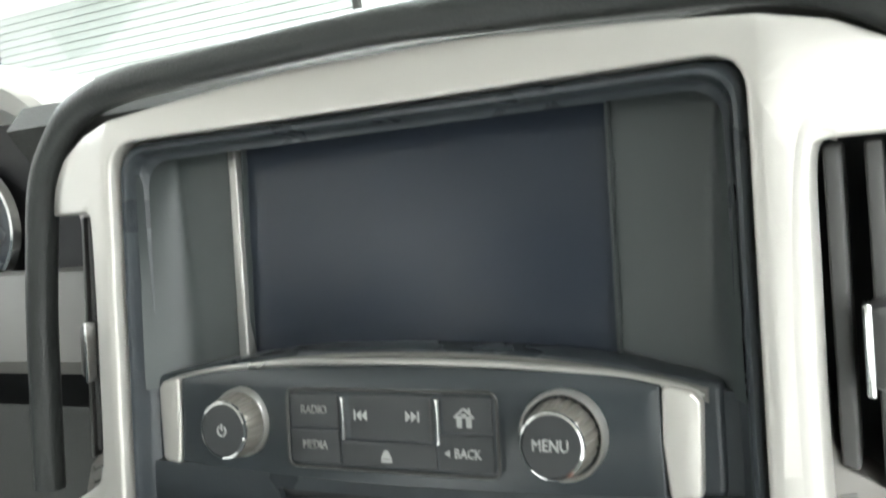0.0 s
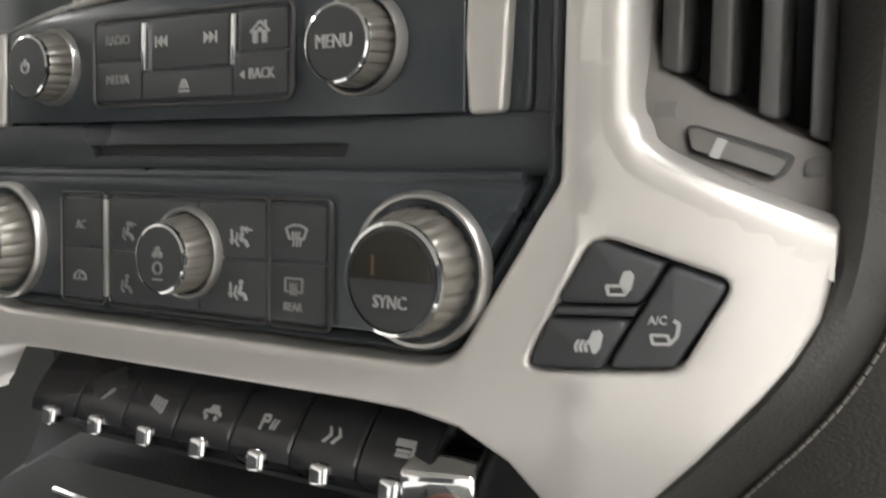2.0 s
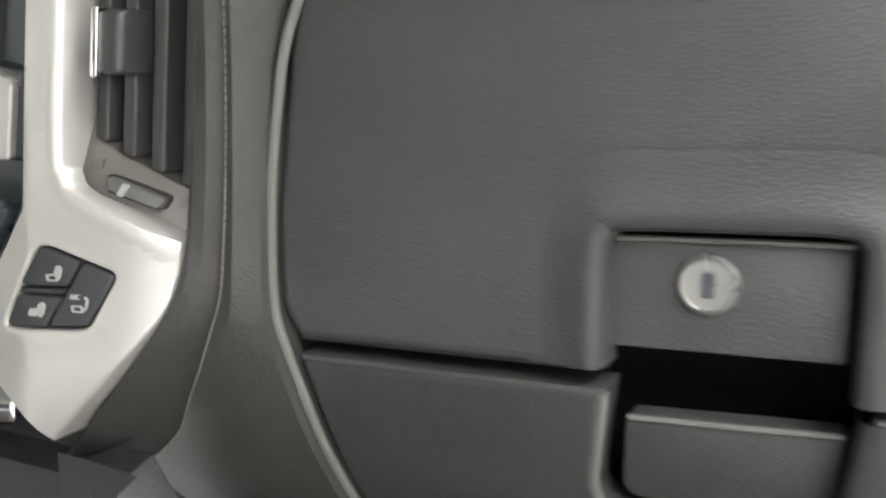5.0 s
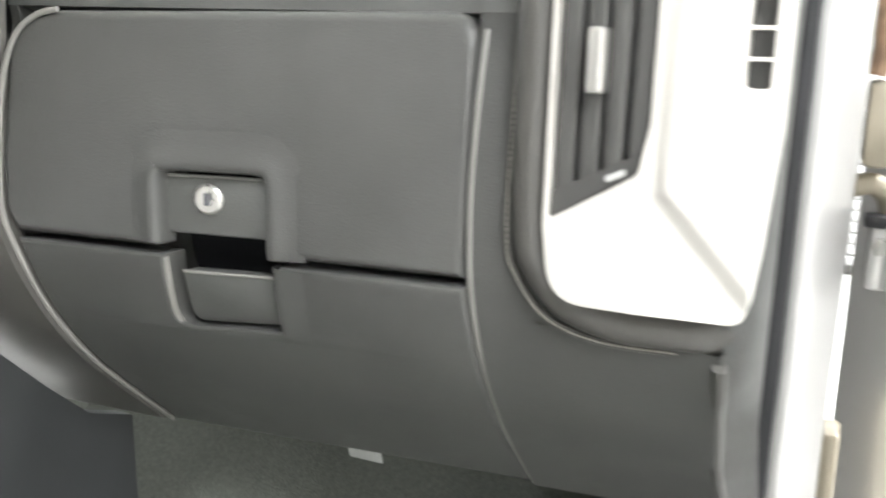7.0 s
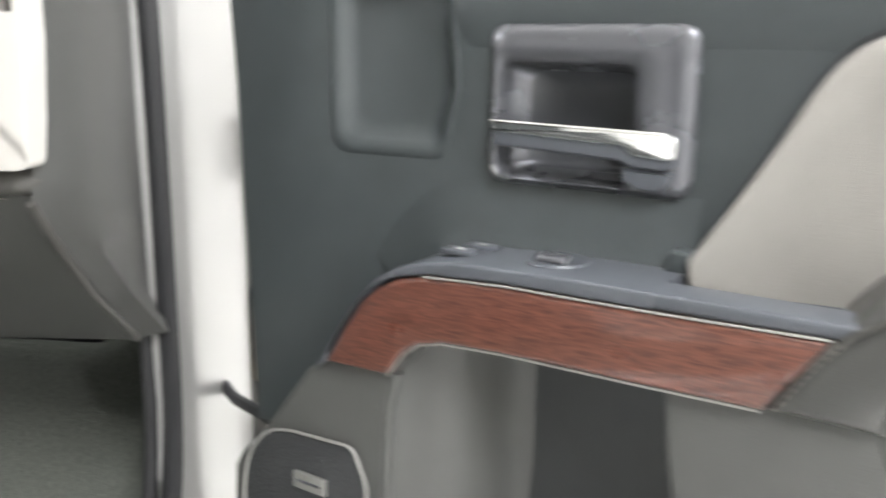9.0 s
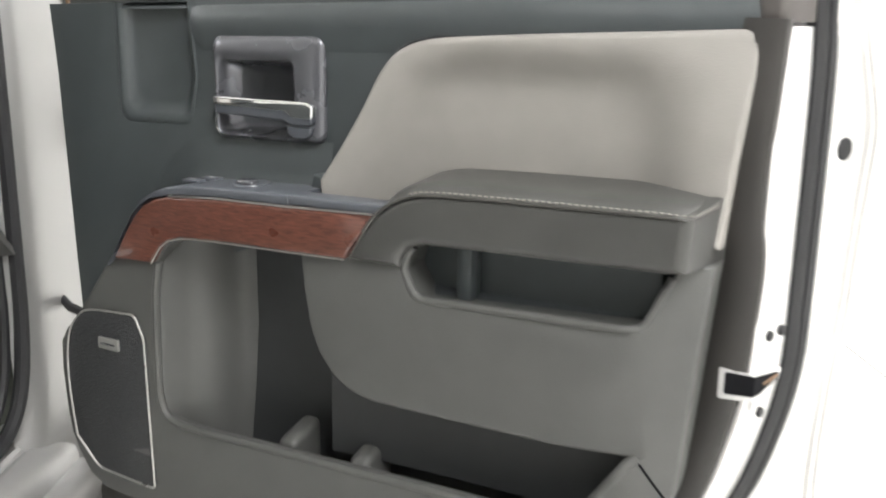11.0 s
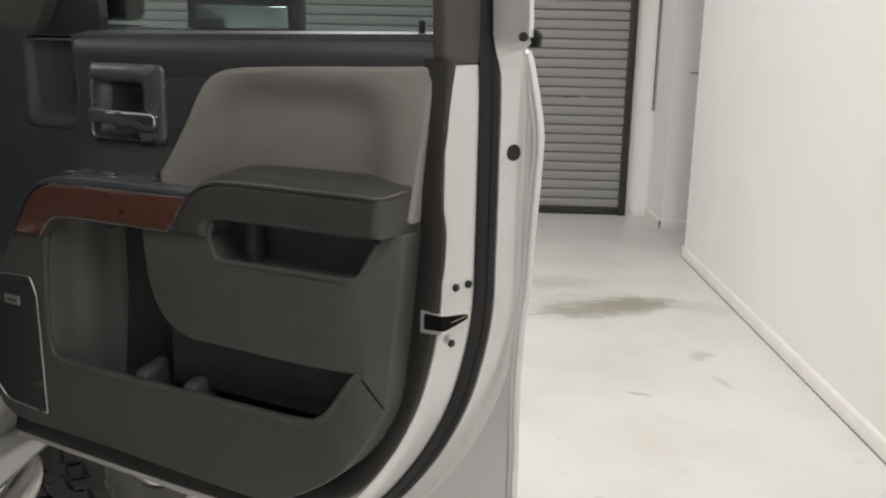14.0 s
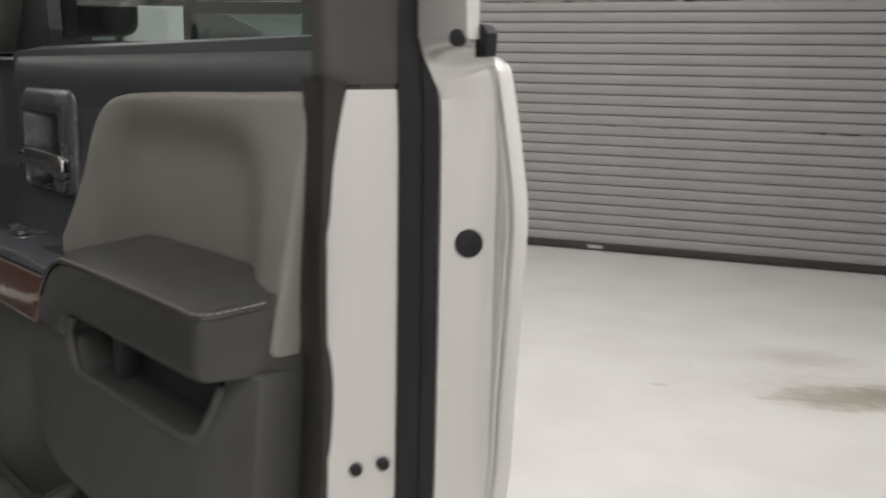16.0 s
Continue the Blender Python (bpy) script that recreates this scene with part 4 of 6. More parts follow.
right = [(-0.600, 1.5395), (-0.560, 1.5365), (-0.520, 1.533), (-0.492, 1.530), (-0.470, 1.525), (-0.450, 1.515), (-0.434, 1.502), (-0.4275, 1.492)] + VENTCUT + [(-0.4272, 1.326), (-0.430, 1.309), (-0.436, 1.298), (-0.4435, 1.288), (-0.458, 1.271), (-0.472, 1.256), (-0.486, 1.242), (-0.497, 1.250), (-0.511, 1.265), (-0.527, 1.273), (-0.545, 1.276), (-0.565, 1.2765)]
left = [(2 * XC - x, z) for x, z in reversed(right)]


def mouth(i):
    """The console's opening, drawn in by i."""
    return both(rounded([(-0.60, 1.5225 - i), (-0.496 - i, 1.5175 - i), (-0.496 - i, 1.347 + 0.3 * i), (-0.530 - 0.5 * i, 1.2915 + i), (-0.60, 1.2905 + i)], [0, 0.014, 0.006, 0.018, 0], 6)[1:-1])


opening = mouth(0.0)
pack = rounded([(-0.5065, 1.2935), (-0.4635, 1.2952), (-0.4505, 1.3200), (-0.4865, 1.3330)], [0.004, 0.008, 0.004, 0.008], 4)
part("surround", plate(right + left, -0.004, 0.022, holes=(opening, pack), bevel=0.003, seg=3, shape=wing, cuts=WINGCUTS), SILVER, stack)
CREST_IN = curve_through([(-0.470, 1.4855), (-0.4765, 1.482), (-0.4775, 1.44), (-0.4775, 1.375), (-0.4750, 1.362), (-0.4675, 1.3530), (-0.4275, 1.3345)], 6)
CREST_OUT = curve_through([(-0.470, 1.4925), (-0.4805, 1.489), (-0.4845, 1.44), (-0.4845, 1.372), (-0.4810, 1.3555), (-0.4700, 1.3455), (-0.4275, 1.3255)], 6)
for sgn in (1, -1):
    g = (lambda x: x) if sgn == 1 else (lambda x: 2 * XC - x)
    band = []
    for (xi, zi), (xo, zo) in zip(CREST_IN, CREST_OUT):
        at = lambda f, d: wing(g(xo + (xi - xo) * f), zo + (zi - zo) * f, d)
        band.append([at(-0.7, -0.0036), at(-0.35, -0.0038), at(0.0, -0.0041), at(0.3, -0.0043), at(0.6, -0.0041), at(0.82, -0.0030), at(0.95, -0.0010), at(1.04, 0.006)])
    part("vent_ridge", grid(band), SILVER, stack, "bright chamfer round the vent")
hood = curve_through([(-0.429, 0.452, 1.50), (-0.440, 0.449, 1.518), (-0.462, 0.446, 1.533), (-0.49, 0.444, 1.5415), (-0.54, 0.443, 1.5455), (XC, 0.442, 1.5505), (-0.742, 0.443, 1.5480), (-0.785, 0.444, 1.5465), (-0.820, 0.446, 1.5395), (-0.845, 0.449, 1.522), (-0.859, 0.450, 1.502), (-0.871, 0.452, 1.465), (-0.880, 0.452, 1.42), (-0.890, 0.45, 1.335)], 6)
part("hood_edge", tube(hood, 0.0085, 12), RIMHIDE, stack, "dark padded rim")

# recess behind the opening
rec = thing("stack_recess", "dark grey recessed console housing", "console housing")
part("rim", loft([[on_stack(x, z, d) for x, z in mouth(i)] for i, d in ((0.0006, 0.010), (0.0012, 0.004), (0.0022, 0.0012), (0.0036, 0.0), (0.005, 0.0008), (0.006, 0.003), (0.0066, 0.0075), (0.0078, 0.0095), (0.010, 0.0115))], cap=False), PANEL, rec, "dark rounded rim of the housing")
part("lower_back", plate(rect(-0.784, -0.4995, 1.344, 1.4025), 0.0135, 0.018, shape=on_stack), PANEL, rec)
part("back", plate(opening, 0.034, 0.040, shape=on_stack), BLACK, rec)
# hollowed cheeks beside the display
for sgn in (1, -1):
    f = (lambda x: x) if sgn == 1 else (lambda x: 2 * XC - x)
    rows = []
    for k in range(17):
        t = k / 16
        z = 1.400 + 0.113 * t
        bend = 0.026 - 0.018 * t
        rows.append([on_stack(f(-0.5030 - bend * q), z, 0.006 + 0.0205 * (1 - (1 - q) ** 2.0)) for q in [n / 9 for n in range(10)]] + [on_stack(f(-0.538), z, 0.0278), on_stack(f(-0.5510), z, 0.0285), on_stack(f(-0.5515), z, 0.0255), on_stack(f(-0.5525), z, 0.0255), on_stack(f(-0.5530), z, 0.030)])
    part("cheek", grid(rows), RECESS, rec, "hollowed dark side of the display bay")
brow = [(XC + 0.1250 * (1 - k / 14), 1.4168 - 0.0125 * abs(1 - k / 14) ** 2.3) for k in range(29)]
part("sill", plate([(-0.516, 1.3985), *brow, (-0.766, 1.3985)], 0.0105, 0.022, bevel=0.0022, seg=3, shape=on_stack), VENTBASE, rec, "satin grey arch behind the radio")
part("shelf", plate(rounded([(-0.5035, 1.3660), (-0.5035, 1.3475), (-0.7785, 1.3475), (-0.7785, 1.3660)], 0.002), 0.0090, 0.0130, holes=([(-0.7055, 1.3574), (-0.5770, 1.3574), (-0.5792, 1.3530), (-0.7035, 1.3530)],), bevel=0.0022, seg=3, shape=on_stack), PANEL, rec, "shelf with a disc slot")
part("slot_shade", plate(rect(-0.71, -0.57, 1.3495, 1.360), 0.0125, 0.0134, shape=on_stack), BLACK, rec)

# ---- display ----
disp = thing("display_screen", "switched-off dark touch display in the console", "display")
part("panel", plate(rect(-0.7325, -0.5525, 1.404, 1.5155), 0.0285, 0.033, bevel=0.001, shape=on_stack), SCREEN, disp)
part("side_strip", plate(rounded([(-0.7345, 1.408), (-0.7290, 1.408), (-0.7318, 1.5170), (-0.7362, 1.5170)], 0.001), 0.0225, 0.031, bevel=0.0022, seg=3, shape=on_stack), SATIN, disp, "bright vertical strip")

# ---- radio ----
radio = thing("radio_panel", "black radio control panel with two metal knobs", "radio")


def bow(x):
    """The radio's face stands out in the middle and falls back to its ends."""
    return 0.0085 * ((x - XC) / 0.11) ** 2


def on_radio(x, z, d):
    return on_stack(x, z, d + bow(x))


top = curve_through([(-0.5180, 1.4020), (-0.5325, 1.4065), (-0.5513, 1.4105), (-0.5882, 1.4142), (-0.612, 1.4153), (-0.6389, 1.4158), (-0.665, 1.4155), (-0.6893, 1.4148), (-0.728, 1.4112), (-0.7580, 1.4062), (-0.7745, 1.4020)], 4)
hull = rounded([(-0.5115, 1.4055)] + [(x, z + 0.002) for x, z in top[4:-4]] + [(-0.7795, 1.4055), (-0.7795, 1.3648), (-0.5115, 1.3640)], [0.004] + [0] * (len(top) - 8) + [0.004, 0.006, 0.006])
part("housing", plate(hull, 0.0115, 0.028, bevel=0.003, seg=3, shape=on_stack), PANEL, radio, "dark rounded housing")
face = [(x, z - 0.0008) for x, z in top if -0.7595 < x < -0.5318] + [(-0.7595, 1.3670), (-0.5318, 1.3665)]


def bowed(x, z, d):
    """The face rolls back toward its upper edge."""
    return on_radio(x, z, d + (42.0 * max(0.0, z - 1.4035) ** 2 if d < 0.008 else 0.0))


part("face", plate(face, -0.002, 0.010, bevel=0.0008, shape=bowed, cuts=[(2, 1.4035 + 0.0016 * k) for k in range(8)] + [(0, -0.755 + 0.008 * k) for k in range(28)]), GLOSS, radio, "glossy black face")
part("top_line", tube([on_radio(x, z - 0.0006, 0.0015) for x, z in top], 0.0017, 10), SATIN, radio, "satin line along the top edge")
for x0, x1 in ((-0.5318, -0.5180), (-0.7595, -0.7745)):
    s = 1 if x1 > x0 else -1
    cap = [(x0, 1.4062), (x1 - s * 0.003, 1.4035), (x1, 1.4000), (x1 - s * 0.0014, 1.3660), (x0 + s * 0.001, 1.3655), (x0 - s * 0.0006, 1.386)]
    part("end_cap", plate(rounded(cap if s > 0 else list(reversed(cap)), 0.0028), -0.003, 0.014, bevel=0.002, seg=3, shape=on_radio), SILVER, radio, "silver end cap")


def knob(parent, x, z, r, length, base_r, face_mat=BUTTON, d=-0.002):
    k = part("knob", mapped(lathe([(r * 1.10, 0.0), (r * 1.14, -0.002), (r * 1.12, -length * 0.5), (r * 1.04, -length * 0.9), (r * 0.98, -length)], 88, 22, 0.0009, (1, 3)), lambda a, b, c: on_stack(x + a, z + c, d + b)), KNOB, parent, "ribbed satin metal knob")
    part("knob_ring", mapped(lathe([(r * 0.90, -length + 0.0005), (r * 0.93, -length - 0.0012), (r * 0.995, -length - 0.0008), (r * 1.0, -length + 0.0008)], 48), lambda a, b, c: on_stack(x + a, z + c, d + b)), CHROME, k, "chrome ring")
    part("knob_face", mapped(lathe([(r * 0.9, -length + 0.001), (r * 0.9, -length - 0.0010), (r * 0.5, -length - 0.0014), (r * 0.05, -length - 0.0014)], 40), lambda a, b, c: on_stack(x + a, z + c, d + b)), face_mat, k, "black knob face")
    if base_r:
        part("base_ring", mapped(lathe([(base_r, 0.001), (base_r, -0.003), (base_r * 0.96, -0.0044), (base_r * 0.92, -0.0042), (base_r * 0.90, -0.002), (base_r * 0.89, 0.0)], 56), lambda a, b, c: on_stack(x + a, z + c, d + b)), SATIN, k, "satin base ring")
        part("base_dish", mapped(lathe([(base_r * 0.91, 0.0), (base_r * 0.90, -0.0022), (r * 1.1, -0.0016), (r * 0.8, -0.0014)], 56), lambda a, b, c: on_stack(x + a, z + c, d + b)), PANEL, k)
    return k


def put_text(words, x, z, size, parent, d=-0.0036, m=LABEL, squeeze=0.85):
    return part("lettering", mapped(text_bm(words, size, Matrix.Identity(4), squeeze), lambda a, b, c: on_stack(x + a, z + c, d + b)), m, parent, "white printed lettering")


def icon(loops, x, z, parent, d=-0.0036, m=LABEL, s=1.0):
    return tagged(part("symbol", mapped(polys([[(s * a, s * b) for a, b in loop] for loop in loops], 0, 0.001), lambda a, b, c: on_stack(x + a, z + c, d + b)), m, parent, "white printed symbol"), kind="stuff")


def stroke(pts, w):
    """A line of even width as little quads."""
    out = []
    for (ax, az), (bx, bz) in zip(pts, pts[1:]):
        l = math.hypot(bx - ax, bz - az) or 1.0
        nx, nz = -(bz - az) / l * w / 2, (bx - ax) / l * w / 2
        out.append([(ax + nx, az + nz), (bx + nx, bz + nz), (bx - nx, bz - nz), (ax - nx, az - nz)])
    return out


def arc(cx, cz, r, a0, a1, n=10):
    return [(cx + r * math.cos(radians(a0 + (a1 - a0) * k / n)), cz + r * math.sin(radians(a0 + (a1 - a0) * k / n))) for k in range(n + 1)]


kp = knob(radio, -0.7165, 1.389, 0.0122, 0.0135, 0.0150, d=bow(-0.7165) - 0.002)
icon(stroke(arc(0, 0, 0.0022, 125, 415, 12), 0.0006) + [rect(-0.0003, 0.0003, 0.0002, 0.003)], -0.7165, 1.389, kp, d=bow(-0.7165) - 0.0175, m=LABEL)
km = knob(radio, -0.5672, 1.389, 0.0122, 0.0135, 0.0166, d=bow(-0.5672) - 0.002)
put_text("MENU", -0.5672, 1.3893, 0.0060, km, d=bow(-0.5672) - 0.0175)
pod = part("button_pod", plate(rounded(rect(-0.6880, -0.5925, 1.3735, 1.4040), 0.004), -0.0028, 0.004, bevel=0.0008, shape=on_stack), PANEL, radio)


def button(parent, x0, x1, z0, z1, d=-0.0036, r=0.001, m=BUTTON):
    return part("button", plate(rounded(rect(x0, x1, z0, z1), r, 3), d, 0.002, bevel=0.0007, seg=2, shape=on_stack), m, parent)


for x0, x1, z0, z1 in ((-0.6870, -0.6627, 1.3892, 1.4030), (-0.6870, -0.6627, 1.3745, 1.3884), (-0.6575, -0.6187, 1.3850, 1.4030), (-0.6619, -0.6179, 1.3745, 1.3842), (-0.6148, -0.5935, 1.3892, 1.4030), (-0.6171, -0.5935, 1.3745, 1.3884)):
    button(pod, x0, x1, z0, z1)
part("pod_edge", tube([on_stack(x, z, -0.003) for x, z in rounded(rect(-0.6888, -0.5917, 1.3727, 1.4048), 0.004, 4)], 0.0007, 6, closed=True), SLATGREY, pod)
part("pane_line", plate(rect(-0.6202, -0.6196, 1.386, 1.402), -0.0039, 0.0, shape=on_stack), SLATGREY, pod)
put_text("RADIO", -0.6746, 1.3966, 0.0050, pod, d=-0.0041, m=DIM)
put_text("MEDIA", -0.6746, 1.3822, 0.0050, pod, d=-0.0041, m=DIM)
put_text("BACK", -0.6042, 1.3815, 0.0052, pod, d=-0.0041)
icon([[(-0.001, 0), (0.0012, 0.0014), (0.0012, -0.0014)]], -0.6132, 1.3815, pod, d=-0.0041)
TRI = [(-0.0024, 0), (0.0, 0.0020), (0.0, -0.0020)]
icon([TRI, [(x + 0.0026, z) for x, z in TRI], rect(-0.0034, -0.0028, -0.0020, 0.0020)], -0.6515, 1.3950, pod, d=-0.0041)
icon([[(-x, z) for x, z in TRI], [(-x - 0.0026, z) for x, z in TRI], rect(0.0028, 0.0034, -0.0020, 0.0020)], -0.6282, 1.3950, pod, d=-0.0041)
icon([[(-0.0025, -0.0008), (-0.0008, 0.0024), (0.0008, 0.0024), (0.0025, -0.0008)], rect(-0.0025, 0.0025, -0.0022, -0.0013)], -0.6405, 1.3788, pod, d=-0.0041)
icon(stroke([(-0.0042, 0.0002), (0, 0.0038), (0.0042, 0.0002)], 0.0008) + [rect(-0.0031, -0.0010, -0.0034, 0.0008), rect(0.0010, 0.0031, -0.0034, 0.0008), rect(-0.0010, 0.0010, 0.0002, 0.0018), rect(0.0018, 0.0028, 0.0018, 0.0040)], -0.6052, 1.3950, pod, d=-0.0041)
for x in (-0.6602, -0.6165):
    part("divider_bar", plate(rounded(rect(x - 0.0010, x + 0.0010, 1.3848, 1.4022), 0.0006, 2), -0.0048, 0.0, bevel=0.0004, shape=on_stack), CHROME, pod, "bright divider bar")

# ---- climate controls ----
clim = thing("climate_panel", "black climate control panel with three knobs", "climate control")
cl = both(rounded([(-0.60, 1.3485), (-0.5035, 1.3475), (-0.536, 1.2985), (-0.60, 1.2975)], [0, 0.005, 0.016, 0], 6)[1:-1])
part("face", plate(cl, -0.003, 0.012, bevel=0.003, shape=on_stack), PANEL, clim)
part("top_ledge", tube([on_stack(x, 1.3475, -0.001) for x in (-0.508, -0.58, XC, -0.70, -0.764)], 0.0022, 8), PANEL, clim)
cpod = part("button_pod", plate(rounded(rect(-0.7060, -0.5745, 1.2990, 1.3395), 0.004), -0.0042, 0.0, bevel=0.0008, shape=on_stack), PANEL, clim)
for x0, x1, z0, z1 in ((-0.7050, -0.6822, 1.3200, 1.3385), (-0.7050, -0.6822, 1.3000, 1.3192), (-0.6775, -0.6320, 1.3200, 1.3385), (-0.6312, -0.6008, 1.3200, 1.3385), (-0.6775, -0.6320, 1.3000, 1.3192), (-0.6312, -0.6008, 1.3000, 1.3192), (-0.5992, -0.5755, 1.3200, 1.3385), (-0.5992, -0.5755, 1.3000, 1.3192)):
    button(cpod, x0, x1, z0, z1, d=-0.005)
part("divider_bar", plate(rounded(rect(-0.6808, -0.6786, 1.3015, 1.3380), 0.0006, 2), -0.0062, 0.0, bevel=0.0005, shape=on_stack), SATIN, cpod)
for x0, x1 in ((-0.7068, -0.6812), (-0.6790, -0.5998), (-0.5998, -0.5738)):
    part("pod_edge", tube([on_stack(x, z, -0.0046) for x, z in rounded(rect(x0, x1, 1.2982, 1.3403), 0.003, 4)], 0.0007, 6, closed=True), SLATGREY, cpod)
put_text("AC", -0.6938, 1.3282, 0.0048, cpod, d=-0.0056, m=DIM)
# a seated figure with air blown at it
SITTER = [ring_pts(0.0004, 0.0026, 0.0009, 10)] + stroke([(0.0004, 0.0014), (-0.0006, -0.0012), (0.0018, -0.0014), (0.0028, -0.0034)], 0.0012) + stroke([(-0.0018, 0.0012), (-0.0026, -0.0020), (-0.0012, -0.0034)], 0.0006)
TO_FACE = stroke([(0.0046, 0.0024), (0.0024, 0.0024)], 0.0007) + [[(0.0026, 0.0036), (0.0026, 0.0012), (0.0012, 0.0024)]]
TO_FEET = stroke([(-0.0046, 0.0022), (-0.0044, -0.0014)], 0.0007) + [[(-0.0056, -0.0012), (-0.0032, -0.0012), (-0.0044, -0.0030)]]
for x, z, sign, ink in ((-0.6115, 1.3272, SITTER + TO_FACE + TO_FEET, LABEL), (-0.6120, 1.3090, SITTER + TO_FEET, LABEL), (-0.6680, 1.3268, SITTER + TO_FACE, DIM), (-0.6688, 1.3072, SITTER, DIM)):
    icon(sign, x, z, cpod, d=-0.0056, m=ink)
GLASSPANE = [(-0.0044, 0.0022), (-0.0016, 0.0034), (0.0016, 0.0034), (0.0044, 0.0022), (0.0030, -0.0012), (0, -0.0006), (-0.0030, -0.0012), (-0.0044, 0.0022)]
RISE = [q for k in (-1, 0, 1) for q in stroke([(0.0014 * k, -0.0036), (0.0014 * k + 0.0005, -0.0020), (0.0014 * k - 0.0004, -0.0002), (0.0014 * k, 0.0014)], 0.0006)]
icon(stroke(GLASSPANE, 0.0007) + RISE, -0.5876, 1.3285, cpod, d=-0.0056)
icon(stroke([(-0.0014, -0.0018), (-0.0036, -0.0018), (-0.0036, 0.0026), (0.0036, 0.0026), (0.0036, -0.0018), (0.0014, -0.0018)], 0.0006) + [[(x * 0.8, z * 0.8) for x, z in q] for q in RISE], -0.5886, 1.3118, cpod, d=-0.0056, m=DIM)
put_text("REAR", -0.5886, 1.3050, 0.0040, cpod, d=-0.0056, m=DIM)
icon(stroke([(-0.0036, -0.0014), (-0.0030, 0.0004), (-0.0010, 0.0018), (0.0016, 0.0016), (0.0034, 0.0), (0.0034, -0.0014), (-0.0036, -0.0014)], 0.0006) + stroke(arc(0.0008, -0.0002, 0.0013, 40, 330, 8), 0.0006), -0.6950, 1.3085, cpod, d=-0.0056, m=DIM)
kf = knob(clim, -0.6365, 1.3205, 0.0120, 0.014, 0.0162, d=-0.004)
icon([ring_pts(-0.0012, 0.0016, 0.0011, 8), ring_pts(0.0012, 0.0016, 0.0011, 8), ring_pts(0, 0.0034, 0.0011, 8), rect(-0.0022, 0.0022, -0.0072, -0.0066)] + stroke(arc(0, -0.0030, 0.0020, 0, 360, 12), 0.0006), -0.6365, 1.3205, kf, d=-0.0202, m=DIM)
TKZ = 1.3202
for x in (-0.5405, 2 * XC + 0.5405):
    kt = knob(clim, x, TKZ, 0.0168, 0.016, 0.0238, d=-0.003)
    part("temperature_window", mapped(plate([(a, b) for a, b in ring_pts(0, 0, 0.0140, 32) if b > -0.0022], -0.0213, -0.0195), lambda a, b, c: on_stack(x + a, TKZ + c, b)), TEMPGLASS, kt, "dark temperature display")
    part("temperature_mark", mapped(polys([rect(-0.0062, -0.0052, 0.0012, 0.0070)], -0.0216, -0.0210), lambda a, b, c: on_stack(x + a, TKZ + c, b)), EMBER, kt, "dim display segment")
    if x > XC:
        put_text("SYNC", x, TKZ - 0.0066, 0.0054, kt, d=-0.0208)

# ---- seat switches ----
seatp = thing("seat_switch_pack", "black heated and cooled seat buttons in silver trim", "switches")
part("well", plate(pack, 0.007, 0.02, shape=wing), BLACK, seatp)
for loop in ([(-0.4968, 1.3135), (-0.4742, 1.3137), (-0.4678, 1.3248), (-0.4862, 1.3318)], [(-0.5050, 1.2948), (-0.4838, 1.2955), (-0.4762, 1.3092), (-0.4985, 1.3090)], [(-0.4822, 1.2957), (-0.4645, 1.2966), (-0.4520, 1.3192), (-0.4664, 1.3243)]):
    part("button", plate(rounded(loop, 0.0022, 4), -0.0035, 0.012, bevel=0.0014, seg=3, shape=wing), BUTTON, seatp)
part("bar", plate([(-0.4978, 1.3098), (-0.4758, 1.3100), (-0.4742, 1.3128), (-0.4966, 1.3126)], -0.0026, 0.012, bevel=0.0008, shape=wing), BUTTON, seatp)
CUSHION = stroke([(-0.0034, -0.0008), (-0.0028, -0.0032), (0.0016, -0.0032), (0.0008, -0.0008), (-0.0034, -0.0008)], 0.0007)
BACKREST = [[(0.0012, -0.0030), (0.0000, 0.0004), (0.0010, 0.0032), (0.0026, 0.0034), (0.0036, 0.0020), (0.0030, -0.0016), (0.0020, -0.0030)]]
HEAT = [q for k in range(3) for q in stroke([(-0.0030 + 0.0013 * k, -0.0026), (-0.0034 + 0.0013 * k, -0.0010), (-0.0026 + 0.0013 * k, 0.0006)], 0.0007)]
OPENBACK = stroke([(0.0016, -0.0030), (0.0032, -0.0010), (0.0036, 0.0024), (0.0022, 0.0032)], 0.0009)
for x, z, sign in ((-0.4790, 1.3196, CUSHION + BACKREST), (-0.4866, 1.3032, HEAT + BACKREST), (-0.4672, 1.3064, CUSHION + OPENBACK)):
    tagged(part("symbol", mapped(polys(sign, 0, 0.001), lambda a, b, c: wing(x + a, z + c, b - 0.0042)), LABEL, seatp, "white seat symbol"), kind="stuff")
part("lettering", mapped(text_bm("A/C", 0.0034, Matrix.Identity(4), 0.85), lambda a, b, c: wing(-0.4690 + a, 1.3096 + c, b - 0.0042)), LABEL, seatp)

